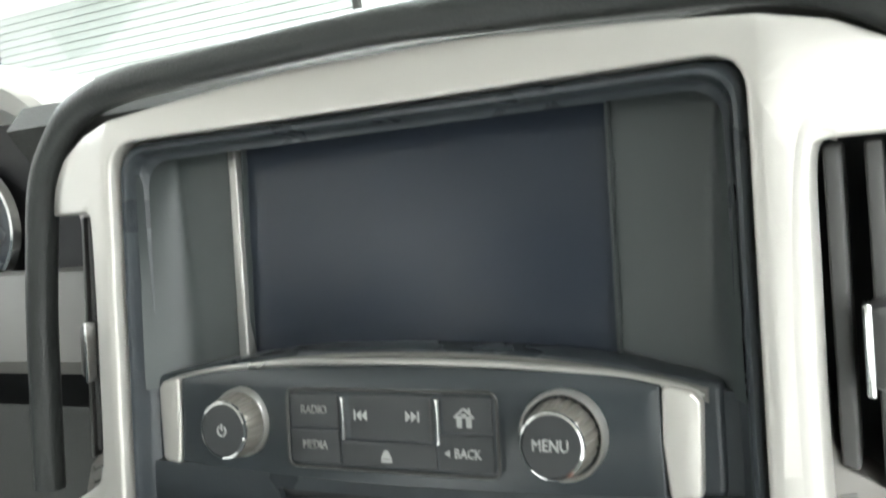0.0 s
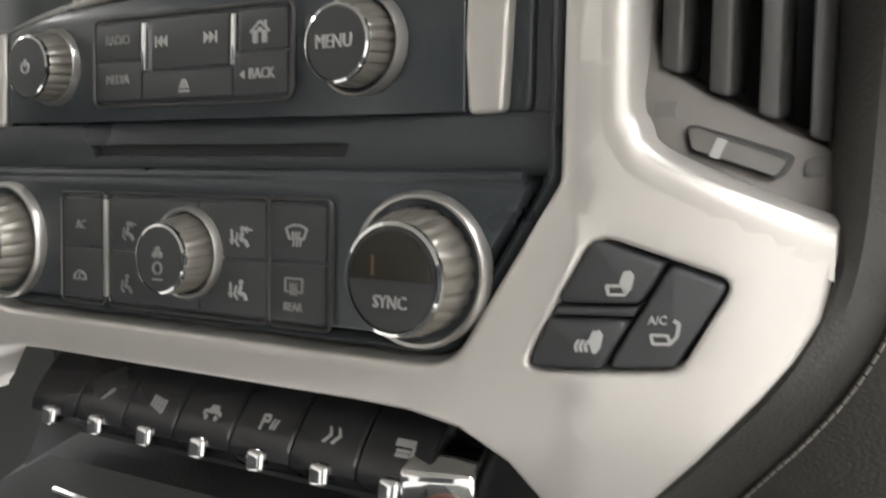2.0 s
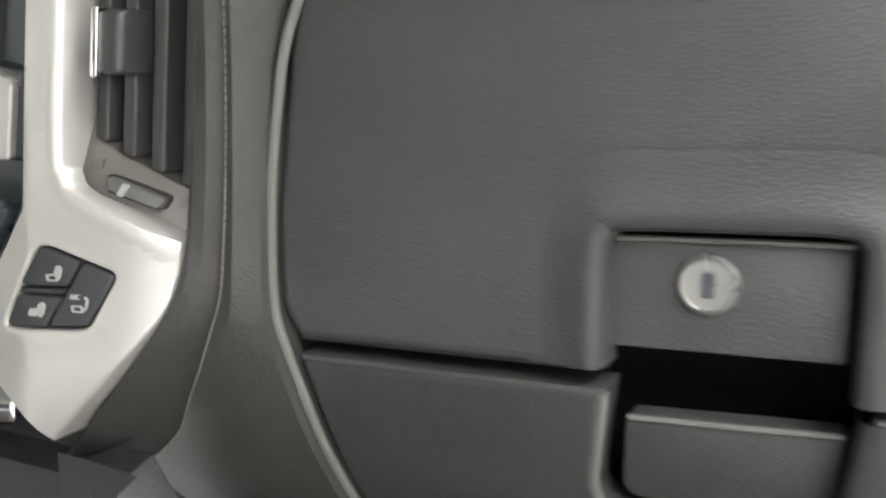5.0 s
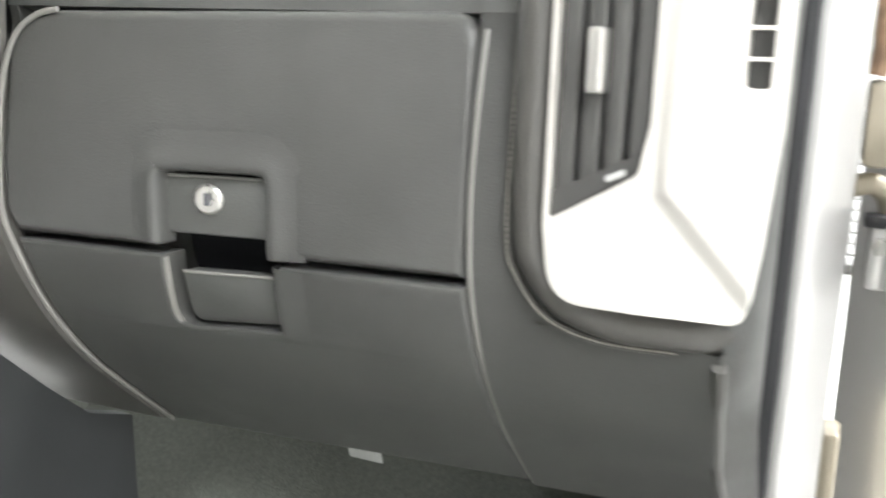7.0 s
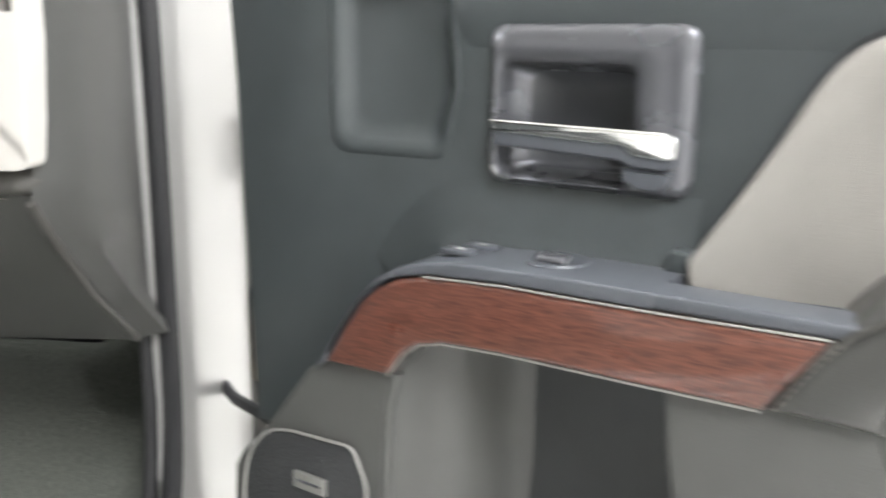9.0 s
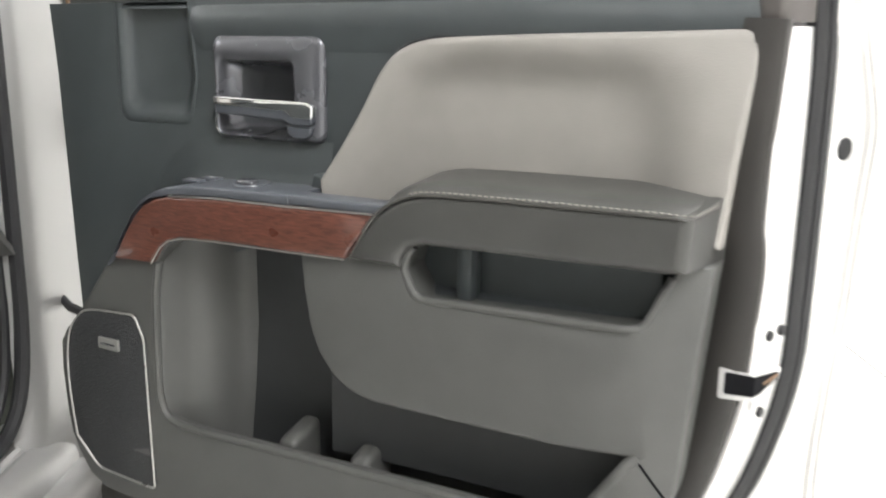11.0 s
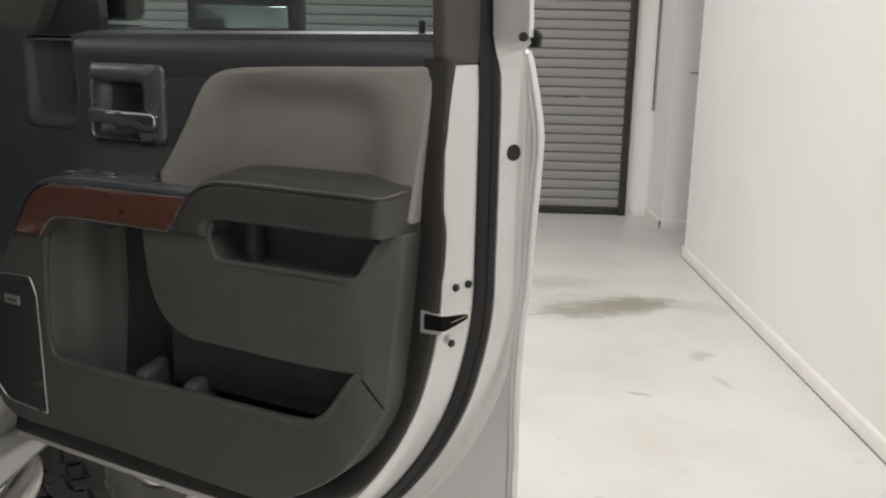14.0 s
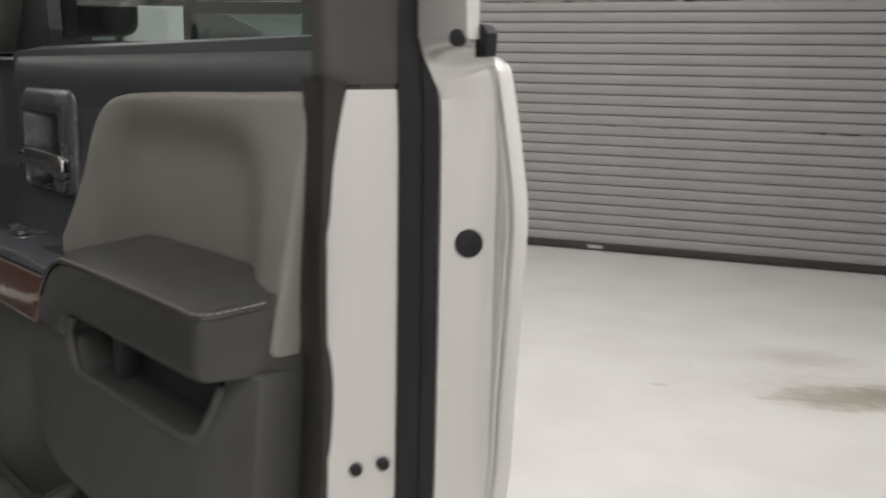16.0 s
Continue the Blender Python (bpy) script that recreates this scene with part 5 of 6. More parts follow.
# ---- centre vents ----
for sgn, grp in ((1, "r"), (-1, "l")):
    g = (lambda x: x) if sgn == 1 else (lambda x: 2 * XC - x)
    cv = thing("air_vent", "dark centre air vent with upright slats", "air vent", group="centre air vents")

    def sh(x, z, d):
        return wing(g(x), z, d)

    part("vent_box", plate(rect(-0.485, -0.416, 1.335, 1.492), 0.040, 0.044, shape=sh), BLACK, cv)
    def ramp(x, z, d):
        """The base slopes back from its lower edge."""
        low = 1.3505 - 0.45 * (x + 0.466)
        return sh(x, z, d + 0.30 * (z - low))

    part("base_plate", plate(rounded([(-0.4815, 1.362), (-0.473, 1.3500), (-0.4235, 1.3290), (-0.4235, 1.3485), (-0.4405, 1.3575), (-0.463, 1.3690), (-0.4735, 1.3755), (-0.4775, 1.384), (-0.4795, 1.400), (-0.4815, 1.400)], [0.002, 0.002, 0.001, 0.001, 0.004, 0.004, 0.005, 0.005, 0.001, 0.001], 4), 0.0085, 0.03, bevel=0.002, seg=3, shape=ramp), VENTSILVER, cv, "silver-grey sloped base")
    part("thumb_slot", plate(rounded([(-0.4682, 1.3620), (-0.4660, 1.3535), (-0.4430, 1.3452), (-0.4395, 1.3515)], 0.0022), 0.0082, 0.014, shape=ramp), BLACK, cv)
    tw = part("thumb_wheel", plate(rounded([(-0.4672, 1.3610), (-0.4652, 1.3545), (-0.4438, 1.3462), (-0.4405, 1.3507)], 0.002), 0.0062, 0.014, bevel=0.0014, seg=3, shape=ramp), VENTBASE, cv)
    part("dot", plate(rounded([(-0.4605, 1.3525), (-0.4580, 1.3515), (-0.4562, 1.3565), (-0.4588, 1.3575)], 0.0006), 0.0056, 0.008, shape=ramp), LABEL, tw)
    for x, z in ((-0.4735, 1.3655), (-0.4345, 1.3485)):
        tagged(part("symbol", plate(rect(x - 0.0026, x + 0.0026, z - 0.0022, z + 0.0022), 0.0081, 0.011, shape=ramp), VENTBASE, cv), kind="stuff")
    for k in range(4):
        xx = -0.4722 + 0.0127 * k
        zb = 1.3755 - 0.0068 * k
        part("slat", plate(rounded([(xx - 0.0030, zb + 0.0015), (xx + 0.0030, zb - 0.0010), (xx + 0.0026, 1.4845), (xx - 0.0034, 1.4845)], 0.002), 0.0125, 0.032, bevel=0.0022, seg=3, shape=sh), SLATGREY, cv)
    part("slat_tab", plate(rounded(rect(-0.4640, -0.4535, 1.404, 1.432), 0.004), -0.001, 0.018, bevel=0.003, shape=sh), SLATGREY, cv)
    part("tab_trim", plate(rounded(rect(-0.4658, -0.4628, 1.403, 1.433), 0.0018), -0.0028, 0.004, bevel=0.001, shape=sh), CHROME, cv, "chrome tab edge")

# ---- toggle row under the climate panel ----
keys = thing("toggle_switches", "row of black toggle switches with chrome tips", "switches")
part("bay", grid([[(x, 0.46, 1.29), (x, 0.452, 1.268), (x, 0.455, 1.245), (x, 0.44, 1.215), (x, 0.43, 1.20)] for x in (-0.79, -0.7, XC, -0.56, -0.48)]), BLACK, keys)
SLASH = [[(-0.004 + 0.002 * k, -0.005 + 0.002 * k), (-0.002 + 0.002 * k, -0.004 + 0.002 * k), (0.0015 + 0.0015 * k, 0.001 + 0.0012 * k), (0.0 + 0.0015 * k, 0.0015 + 0.0012 * k)] for k in range(2)]
BARS = [rect(-0.005 + 0.0028 * k, -0.003 + 0.0028 * k, -0.003 - 0.001 * k, 0.003 - 0.0006 * k) for k in range(4)]
CARSIGN = [[(-0.006, -0.002), (-0.0058, 0.0004), (-0.003, 0.001), (-0.0016, 0.0034), (0.0028, 0.0034), (0.004, 0.0006), (0.006, 0.0), (0.006, -0.002), (0.0044, -0.002), (0.0044, -0.0008), (-0.0044, -0.0008), (-0.0044, -0.002)], ring_pts(-0.003, -0.0032, 0.0013, 10), ring_pts(0.0034, -0.0032, 0.0013, 10)]
PARKSIGN = [rect(-0.006, -0.0046, -0.004, 0.004), [(-0.0046, 0.004), (-0.0016, 0.004), (-0.0008, 0.002), (-0.0016, 0.0), (-0.0046, 0.0), (-0.0046, 0.0012), (-0.0024, 0.0012), (-0.0024, 0.0028), (-0.0046, 0.0028)], [(0.0, -0.003), (0.0012, 0.002), (0.0022, 0.002), (0.0012, -0.003)], [(0.0022, -0.003), (0.0034, 0.002), (0.0044, 0.002), (0.0034, -0.003)]]
TRACKS = [[(-0.0056, -0.004), (-0.004, -0.004), (-0.0012, 0.0), (-0.003, 0.0036), (-0.0044, 0.0036), (-0.0028, 0.0)], [(-0.0006, -0.004), (0.001, -0.004), (0.004, 0.0), (0.002, 0.0036), (0.0006, 0.0036), (0.0022, 0.0)]]
BLOCK = [rect(-0.005, 0.005, 0.001, 0.004), rect(-0.0035, 0.0035, -0.004, -0.0028), rect(-0.0035, 0.0035, -0.002, -0.0008), rect(0.004, 0.0056, -0.004, 0.0006)]
SIGNS = [SLASH, BARS, CARSIGN, PARKSIGN, TRACKS, BLOCK]
for k in range(7):
    cx = -0.7455 + 0.0301 * k
    rows = []
    for x in (cx - 0.0146, cx - 0.0138, cx - 0.006, cx + 0.006, cx + 0.0138, cx + 0.0146):
        dip = 0.0 if abs(x - cx) < 0.0142 else 0.0012
        rows.append([(x, 0.458, 1.272 - dip), (x, 0.444, 1.2655 - dip), (x, 0.432, 1.2578 - dip), (x, 0.4235, 1.2500 - dip), (x, 0.4195, 1.2445 - dip), (x, 0.4185, 1.2395), (x, 0.4225, 1.2350), (x, 0.432, 1.2330)])
    ky = part("toggle", grid(rows, (0, 0.004, -0.004)), KEYGLOSS, keys)
    part("chrome_tip", mapped(box(cx - 0.0040, cx + 0.0042, 0.4142, 0.4245, 1.2352, 1.2432, 0.0018, 3), lambda x, y, z: (x, y + 0.25 * (z - 1.2345), z)), CHROME, ky, "chrome tip")
    if k:
        tagged(part("symbol", mapped(polys([[(0.8 * a, 0.8 * b) for a, b in q] for q in SIGNS[k - 1]], 0, 0.0005), lambda p, q, r: (cx + 0.0022 + p, 0.4250 + r * 0.72, 1.2519 + r * 0.69 - q)), LABEL, ky, "white printed symbol"), kind="stuff")
part("chrome_end", mapped(box(-0.5605, -0.5345, 0.4165, 0.452, 1.2375, 1.249, 0.002), lambda x, y, z: (x, y + 0.5 * max(0, x + 0.55), z + (y - 0.421) * 0.5)), CHROME, keys, "chrome end piece")

# ---- lower console under the toggles ----
cons = thing("centre_console", "dark centre console with wood and chrome edging", "console")
rows = []
for x in (-0.80, -0.76, -0.70, XC, -0.57, -0.51, -0.47, -0.455):
    drop = 0.02 if x in (-0.80, -0.455) else 0.0
    rows.append([(x, 0.45, 1.222 - drop), (x, 0.425, 1.215 - drop), (x, 0.41, 1.195 - drop), (x, 0.40, 1.16 - drop), (x, 0.395, 1.10 - drop), (x, 0.37, 1.02 - drop), (x, 0.10, 0.97 - drop), (x, -0.5, 0.97 - drop)])
part("body", grid(rows), LINING, cons)
part("side", grid([[(-0.455, y, z) for y in (-0.5, 0.0, 0.25, 0.38)] for z in (0.7, 0.9, 1.0)], (-0.02, 0, 0)), LINING, cons)
part("knee_panel", grid([[(-0.468, y, zt), (-0.466, y, (zt + 0.94) / 2), (-0.464, y, 0.94)] for y, zt in ((0.41, 1.235), (0.46, 1.20), (0.50, 1.16), (0.55, 1.112), (0.60, 1.068), (0.66, 1.045))], (-0.02, 0, 0)), LINING, cons, "dark side panel under the dashboard")

part("tray_line", tube([(-0.745, 0.415, 1.205), (-0.68, 0.407, 1.207), (-0.60, 0.407, 1.207)], 0.0015, 6), SATIN, cons)
part("wood_trim", mapped(box(-0.55, -0.468, 0.04, 0.30, 0.992, 1.012, 0.006), lambda x, y, z: (x, y, z + 0.12 * (y - 0.04))), WOOD, cons, "reddish wood veneer strip")
part("chrome_edge", tube([(-0.463, -0.2, 0.985), (-0.463, 0.05, 1.005), (-0.463, 0.30, 1.04)], 0.004, 8), CHROME, cons)

# ---- instrument binnacle beyond the console ----
binn = thing("instrument_cluster", "dark instrument binnacle with silver arch and bright-ringed gauge", "gauge cluster")
ARCH = curve_through([(-0.889, 1.33), (-0.893, 1.42), (-0.898, 1.50), (-0.908, 1.535), (-0.930, 1.560), (-0.965, 1.580), (-1.03, 1.598), (-1.13, 1.606), (-1.24, 1.600), (-1.32, 1.575), (-1.36, 1.53)], 5)
ARCHIN = [(x + (-1.13 - x) * 0.085, z - 0.019) for x, z in ARCH]
part("hood", grid([[(x, 0.74, z - 0.03), (x, 0.62, z - 0.004), (x, 0.545, z + 0.001), (x, 0.525, z), (x, 0.516, z - 0.003), (x * 0.7 + u * 0.3, 0.512, z * 0.7 + w * 0.3)] for (x, z), (u, w) in zip(ARCH, ARCHIN)]), SILVER, binn, "silver arch over the gauges")
part("hood_groove", grid([[(x * 0.7 + u * 0.3, 0.5125, z * 0.7 + w * 0.3), (x * 0.62 + u * 0.38, 0.518, z * 0.62 + w * 0.38)] for (x, z), (u, w) in zip(ARCH, ARCHIN)]), BLACK, binn)
part("hood_lip", grid([[(x * 0.62 + u * 0.38, 0.515, z * 0.62 + w * 0.38), (u, 0.522, w), (u, 0.535, w - 0.002), (u - 0.01, 0.60, w - 0.012)] for (x, z), (u, w) in zip(ARCH, ARCHIN)]), SILVER, binn)
part("face", grid([[(x, 0.60 - 0.0 * z, z) for x in (-1.38, -1.1, -0.88)] for z in (1.28, 1.40, 1.56)]), BLACK, binn)
part("gauge_ring", moved(lathe([(0.040, 0.0), (0.044, -0.006), (0.047, -0.006), (0.049, 0.0)], 40), pose(-1.108, 0.588, 1.483)), CHROME, binn, "bright gauge ring")
part("gauge_dial", moved(lathe([(0.041, -0.001), (0.040, -0.0025), (0.002, -0.0025)], 32), pose(-1.108, 0.588, 1.483)), PANEL, binn)
part("gauge_needle", moved(box(-0.003, 0.030, -0.006, -0.004, -0.0012, 0.0012), pose(-1.108, 0.588, 1.483, 0, 25, 0)), NEEDLE, binn, "red gauge needle")
# Silver trim given a grey that carries the shade it sits in.
part("silver_sill", grid([[(x, y, z) for y, z in ((0.575, 1.447), (0.562, 1.445), (0.548, 1.42), (0.54, 1.385), (0.545, 1.375))] for x in (-1.38, -1.2, -1.0, -0.90)]), VENTBASE, binn, "silver trim below the gauges, greyed to paint in shade")
part("lower_pad", grid([[(x, 0.52 + 0.25 * max(0, 1.34 - z), z) for x in (-1.42, -1.1, -0.87)] for z in (1.05, 1.2, 1.34, 1.36)]), DASH, binn)

# ---- passenger door, swung open ----
door = thing("passenger_door", "open pickup passenger door, silver outside, dark and grey trim inside", "car door", pose(0.319, 0.600, 0, 0, 0, -28))
# lines across the door in (along, up): the trim's edge and the painted edge behind it
REAR = curve_through([(1.020, 1.475), (1.025, 1.40), (1.026, 1.30), (1.026, 1.15), (1.024, 1.06), (1.010, 0.978), (0.981, 0.885), (0.926, 0.782), (0.845, 0.680), (0.76, 0.622), (0.65, 0.590), (0.50, 0.579), (0.30, 0.578), (0.10, 0.578), (-0.085, 0.578)], 5)
TRIMEDGE = curve_through([(0.990, 1.440), (0.9865, 1.36), (0.983, 1.30), (0.982, 1.245), (0.987, 1.185), (0.983, 1.11), (0.975, 1.043), (0.963, 0.985), (0.941, 0.905), (0.902, 0.825), (0.839, 0.742), (0.76, 0.690), (0.66, 0.653), (0.55, 0.636), (0.30, 0.630), (-0.06, 0.630)], 5)


def beside(path, o):
    """A line of (u, z) moved sideways; o > 0 is outward for the reversed edges."""
    P = [Vector(p) for p in path]
    out = []
    for i in range(len(P)):
        t = (P[min(i + 1, len(P) - 1)] - P[max(i - 1, 0)]).normalized()
        out.append((P[i].x - t.y * o, P[i].y + t.x * o))
    return out


part("door_shell", plate([p for p in beside(REAR, -0.034) if p[1] < 1.43] + [(-0.09, 0.612), (-0.09, 1.43)], 0.124, 0.17, shape=flat), PAINT, door, "silver painted inner door shell")
part("shut_face", strip_sweep([p for p in reversed(REAR) if p[1] < 1.446], [(-0.058, 0.084), (-0.047, 0.0795), (-0.043, 0.0785), (-0.039, 0.082), (-0.030, 0.105), (-0.022, 0.128), (-0.020, 0.134), (-0.0185, 0.137), (-0.020, 0.146)]), PAINT, door, "silver painted shut face")
STRIPLINE = [p for p in reversed(REAR)] + [(1.015, 1.60), (0.999, 1.78), (0.975, 2.0)]
part("weatherstrip", strip_sweep(STRIPLINE, [(-0.029, 0.146), (-0.0225, 0.1350), (-0.016, 0.1335), (-0.0095, 0.1405), (-0.0065, 0.149), (-0.004, 0.1495), (-0.0005, 0.154), (0.001, 0.160), (-0.002, 0.170)]), RUBBER, door, "black rubber weatherstrip")
SKIN = curve_through([(1.012, 1.4645), (1.030, 1.4622), (1.0415, 1.4580), (1.048, 1.4505), (1.0545, 1.4287), (1.0647, 1.3837), (1.0735, 1.33), (1.0715, 1.26), (1.067, 1.18), (1.064, 1.10), (1.057, 1.04), (1.052, 0.92), (1.054, 0.80), (1.055, 0.63)], 5) + [(1.050, 0.585), (1.030, 0.562), (0.98, 0.554), (0.5, 0.552), (-0.10, 0.552)]
part("outer_skin", plate(list(SKIN) + [(-0.10, 1.462)], 0.209, 0.222, bevel=0.002), PAINT, door, "silver painted outer door skin")
FL2 = [p for p in reversed(SKIN)]
part("outer_flange", strip_sweep(FL2, [(-0.0062, 0.2095), (-0.0052, 0.2066), (-0.003, 0.2056), (-0.0008, 0.2064), (0.0006, 0.2100), (0.0006, 0.2175), (-0.002, 0.2225)]), PAINT, door, "folded edge of the outer skin")
FLANGEPROF = [(-0.004, 0.174), (-0.0005, 0.1625), (0.003, 0.1625), (0.008, 0.171), (0.015, 0.1855), (0.019, 0.197), (0.0205, 0.205), (0.023, 0.2075), (0.027, 0.2078), (0.030, 0.2098)]
part("flange_step", strip_sweep([p for p in reversed(REAR) if p[1] < 1.428] + [(1.0230, 1.4262)], FLANGEPROF), PAINT, door)
part("hem_bead", strip_sweep([p for p in FL2 if p[1] < 1.438], [(-0.0165, 0.2100), (-0.0150, 0.2076), (-0.0125, 0.2064), (-0.0100, 0.2062), (-0.0082, 0.2074), (-0.0074, 0.2100)]), PAINT, door, "raised bead along the folded edge")
part("grime", strip_sweep([p for p in reversed(REAR) if p[0] < 0.42], [(o + 0.0012, d - 0.0012) for o, d in FLANGEPROF]), GRIME, door, "brown grime along the foot of the door")
# holes, latch and plugs
for u, y, z, r in ((0.9935, 0.100, 1.107, 0.006), (1.0025, 0.123, 1.109, 0.006), (0.9915, 0.0935, 1.021, 0.006)):
    part("bolt", moved(lathe([(r, 0.0), (r, -0.003), (r * 0.7, -0.0045), (r * 0.1, -0.0045)], 18), pose(u, y, z, 0, 0, 70)), RUBBER, door, "grey latch bolt")
part("hole_plug", moved(lathe([(0.0125, 0.004), (0.0125, -0.0015), (0.011, -0.0022), (0.002, -0.0022)], 28), pose(1.0405, 0.1845, 1.3055, 0, 0, 63)), RUBBER, door, "dark rubber plug")
part("hole_plug", moved(lathe([(0.0066, 0.004), (0.0066, -0.0012), (0.005, -0.0016), (0.002, -0.0016)], 24), pose(1.0715, 0.1370, 1.4745, 0, 0, 12)), BLACK, door, "dark round hole")


def on_shut(u, z, d):
    """The slanted shut face, d < 0 in front of it."""
    y = 0.0745 if u < 0.984 else 0.079 + (u - 0.986) * 2.68
    f = 0.0 if u < 0.984 else 1.0
    return (u - 0.94 * d * f, y + (0.35 if f else 1.0) * d, z)


LATCHCUTS = [(0, 0.984), (0, 0.9845)]
la = part("latch", plate(rounded([(0.950, 1.072), (1.0045, 1.067), (1.0035, 1.054), (0.987, 1.038), (0.950, 1.036)], 0.003), -0.003, 0.004, bevel=0.001, shape=on_shut, cuts=LATCHCUTS), PAINT, door, "door latch opening")
# The mouth is a near-black plate with its inner shade painted in.
part("latch_mouth", plate(rounded([(0.957, 1.068), (0.984, 1.067), (1.002, 1.0625), (1.0015, 1.0555), (0.988, 1.044), (0.957, 1.043)], 0.003), -0.0042, 0.002, shape=on_shut, cuts=LATCHCUTS), VOID, la, "latch mouth, its inner shade painted near-black")
part("latch_claw", tube([on_shut(0.990, 1.055, -0.005), on_shut(0.996, 1.058, -0.005), on_shut(1.0, 1.060, -0.005)], 0.0012, 8), RUST, la)

# dark edge trim that the panels sit on
part("trim_edge", strip_sweep([p for p in reversed(TRIMEDGE)], [(-0.065, 0.090), (-0.045, 0.080), (-0.032, 0.0735), (-0.010, 0.072), (-0.003, 0.0745), (0.0, 0.080), (-0.001, 0.095)]), EDGETRIM, door, "dark plastic trim edge")

# lower panel with its map pocket and the hollow under the armrest
POCKET = [(0.182, 1.104), (0.173, 1.06), (0.170, 1.01), (0.168, 0.93), (0.170, 0.895), (0.180, 0.872), (0.20, 0.863), (0.25, 0.861), (0.50, 0.866), (0.74, 0.871), (0.785, 0.875), (0.812, 0.886), (0.836, 0.910), (0.870, 0.960), (0.883, 0.9715), (0.79, 0.970), (0.60, 0.9695), (0.545, 0.970), (0.512, 0.977), (0.485, 0.993), (0.462, 1.022), (0.449, 1.055), (0.441, 1.10), (0.437, 1.147), (0.36, 1.149), (0.29, 1.148), (0.235, 1.144), (0.205, 1.131)]
HOLLOW = rounded([(0.586, 1.150), (0.600, 1.183), (0.909, 1.186), (0.882, 1.119), (0.610, 1.113)], [0.012, 0.016, 0.003, 0.016, 0.016], 5)
LOWER_REAR = curve_through([(0.50, 0.7045), (0.62, 0.7035), (0.68, 0.7095), (0.735, 0.726), (0.796, 0.763), (0.845, 0.800), (0.876, 0.836), (0.903, 0.882), (0.918, 0.92), (0.925, 0.965), (0.934, 1.08)], 4)
LOWER = [(-0.036, 0.950), (-0.039, 0.905), (-0.034, 0.83), (-0.022, 0.765), (-0.006, 0.728), (0.02, 0.709), (0.06, 0.704), (0.27, 0.7080), *LOWER_REAR, (0.944, 1.190), (0.60, 1.192), (0.52, 1.17), (0.44, 1.158), (0.20, 1.150), (0.115, 1.112), (0.075, 1.085), (0.0, 0.992), (-0.022, 0.972)]


def belly(x, z, d):
    """The lower panel bulges a little and falls back toward its rear edge."""
    back = 0.5 * max(0.0, x - 0.865)
    return (x, d + back + 0.16 * max(0.0, 0.80 - z), z)


CUTS = [(0, 0.15), (0, 0.30), (0, 0.45), (0, 0.885), (0, 0.90), (0, 0.92), (2, 0.80), (2, 0.94), (2, 1.01), (2, 1.08)]
part("lower_panel", plate(LOWER, 0.0, 0.022, holes=(POCKET, HOLLOW), bevel=0.009, seg=3, shape=belly, cuts=CUTS), LOWSKIN, door, "dark grey moulded lower door panel")
DEEP = [(u, z - 0.05) if z < 0.92 else (u, z) for u, z in POCKET]
part("panel_core", plate(LOWER, 0.0222, 0.062, holes=(DEEP, HOLLOW), shape=belly, cuts=CUTS), LOWSKIN, door)
part("panel_seam", tube([belly(u, z, 0.0002) for u, z in curve_through([(0.884, 0.9690), (0.895, 0.952), (0.907, 0.934), (0.9165, 0.9205)], 4)], 0.0015, 8), VOID, door, "dark seam from pocket to panel edge")
rim_low = curve_through(POCKET[0:15], 4)
part("pocket_lip", tube([belly(u, z, 0.0042) for u, z in rim_low], 0.0062, 10), LOWSKIN, door, "rounded lip of the map pocket")
lip_h = curve_through([(0.603, 1.178), (0.594, 1.166), (0.590, 1.150), (0.597, 1.130), (0.612, 1.1145), (0.66, 1.1145), (0.76, 1.1165), (0.862, 1.1185), (0.878, 1.122), (0.886, 1.132), (0.897, 1.158), (0.905, 1.176)], 4)
part("hollow_lip", tube([belly(u, z, 0.0034) for u, z in lip_h], 0.0052, 10), LOWSKIN, door, "rounded lip of the pull hollow")
pk = part("map_pocket", grid([[(u, y, max(z, 0.775 + 0.5 * max(0.0, u - 0.66))) for y, z in ((0.0235, 0.845), (0.027, 0.80), (0.038, 0.775), (0.075, 0.775), (0.10, 0.80), (0.105, 0.90), (0.108, 1.0), (0.108, 1.16))] for u in (0.16, 0.3, 0.5, 0.66, 0.75, 0.82, 0.885)]), LINING, door, "dark open map pocket")
part("pocket_cheek", grid([[(u, y, z) for u, y in curve_through([(0.170, 0.004), (0.179, 0.012), (0.194, 0.021), (0.212, 0.031), (0.228, 0.046), (0.239, 0.066), (0.248, 0.087), (0.258, 0.100), (0.272, 0.108), (0.285, 0.112)], 4)] for z in (0.80, 0.95, 1.10, 1.15)]), LOWSKIN, pk, "pale rounded inner cheek")
part("pocket_back", grid([[(u, 0.050 + 0.02 * ((u - 0.44) / 0.45) ** 0.5 if u > 0.44 else 0.05, z) for u in (0.445, 0.50, 0.65, 0.80, 0.90)] for z in (0.86, 0.99)]), LINING, pk)
for u in (0.385, 0.505):
    part("bottle_rib", mapped(box(u - 0.016, u + 0.016, 0.024, 0.09, 0.79, 0.872, 0.011, 4), lambda x, y, z: (x, y, z + 0.25 * max(0.0, y - 0.03) if z > 0.85 else z)), LOWSKIN, pk, "rounded rib in the pocket")
hw = part("armrest_hollow", grid([[(u, y + 0.004 + 1.25 * max(0.0, u - 0.885), z) for y, z in ((0.006, 1.108), (0.03, 1.112), (0.048, 1.12), (0.052, 1.16), (0.050, 1.20))] for u in (0.575, 0.70, 0.80, 0.885, 0.915)]), DOORSKIN, door, "dark hollow behind the pull grip")
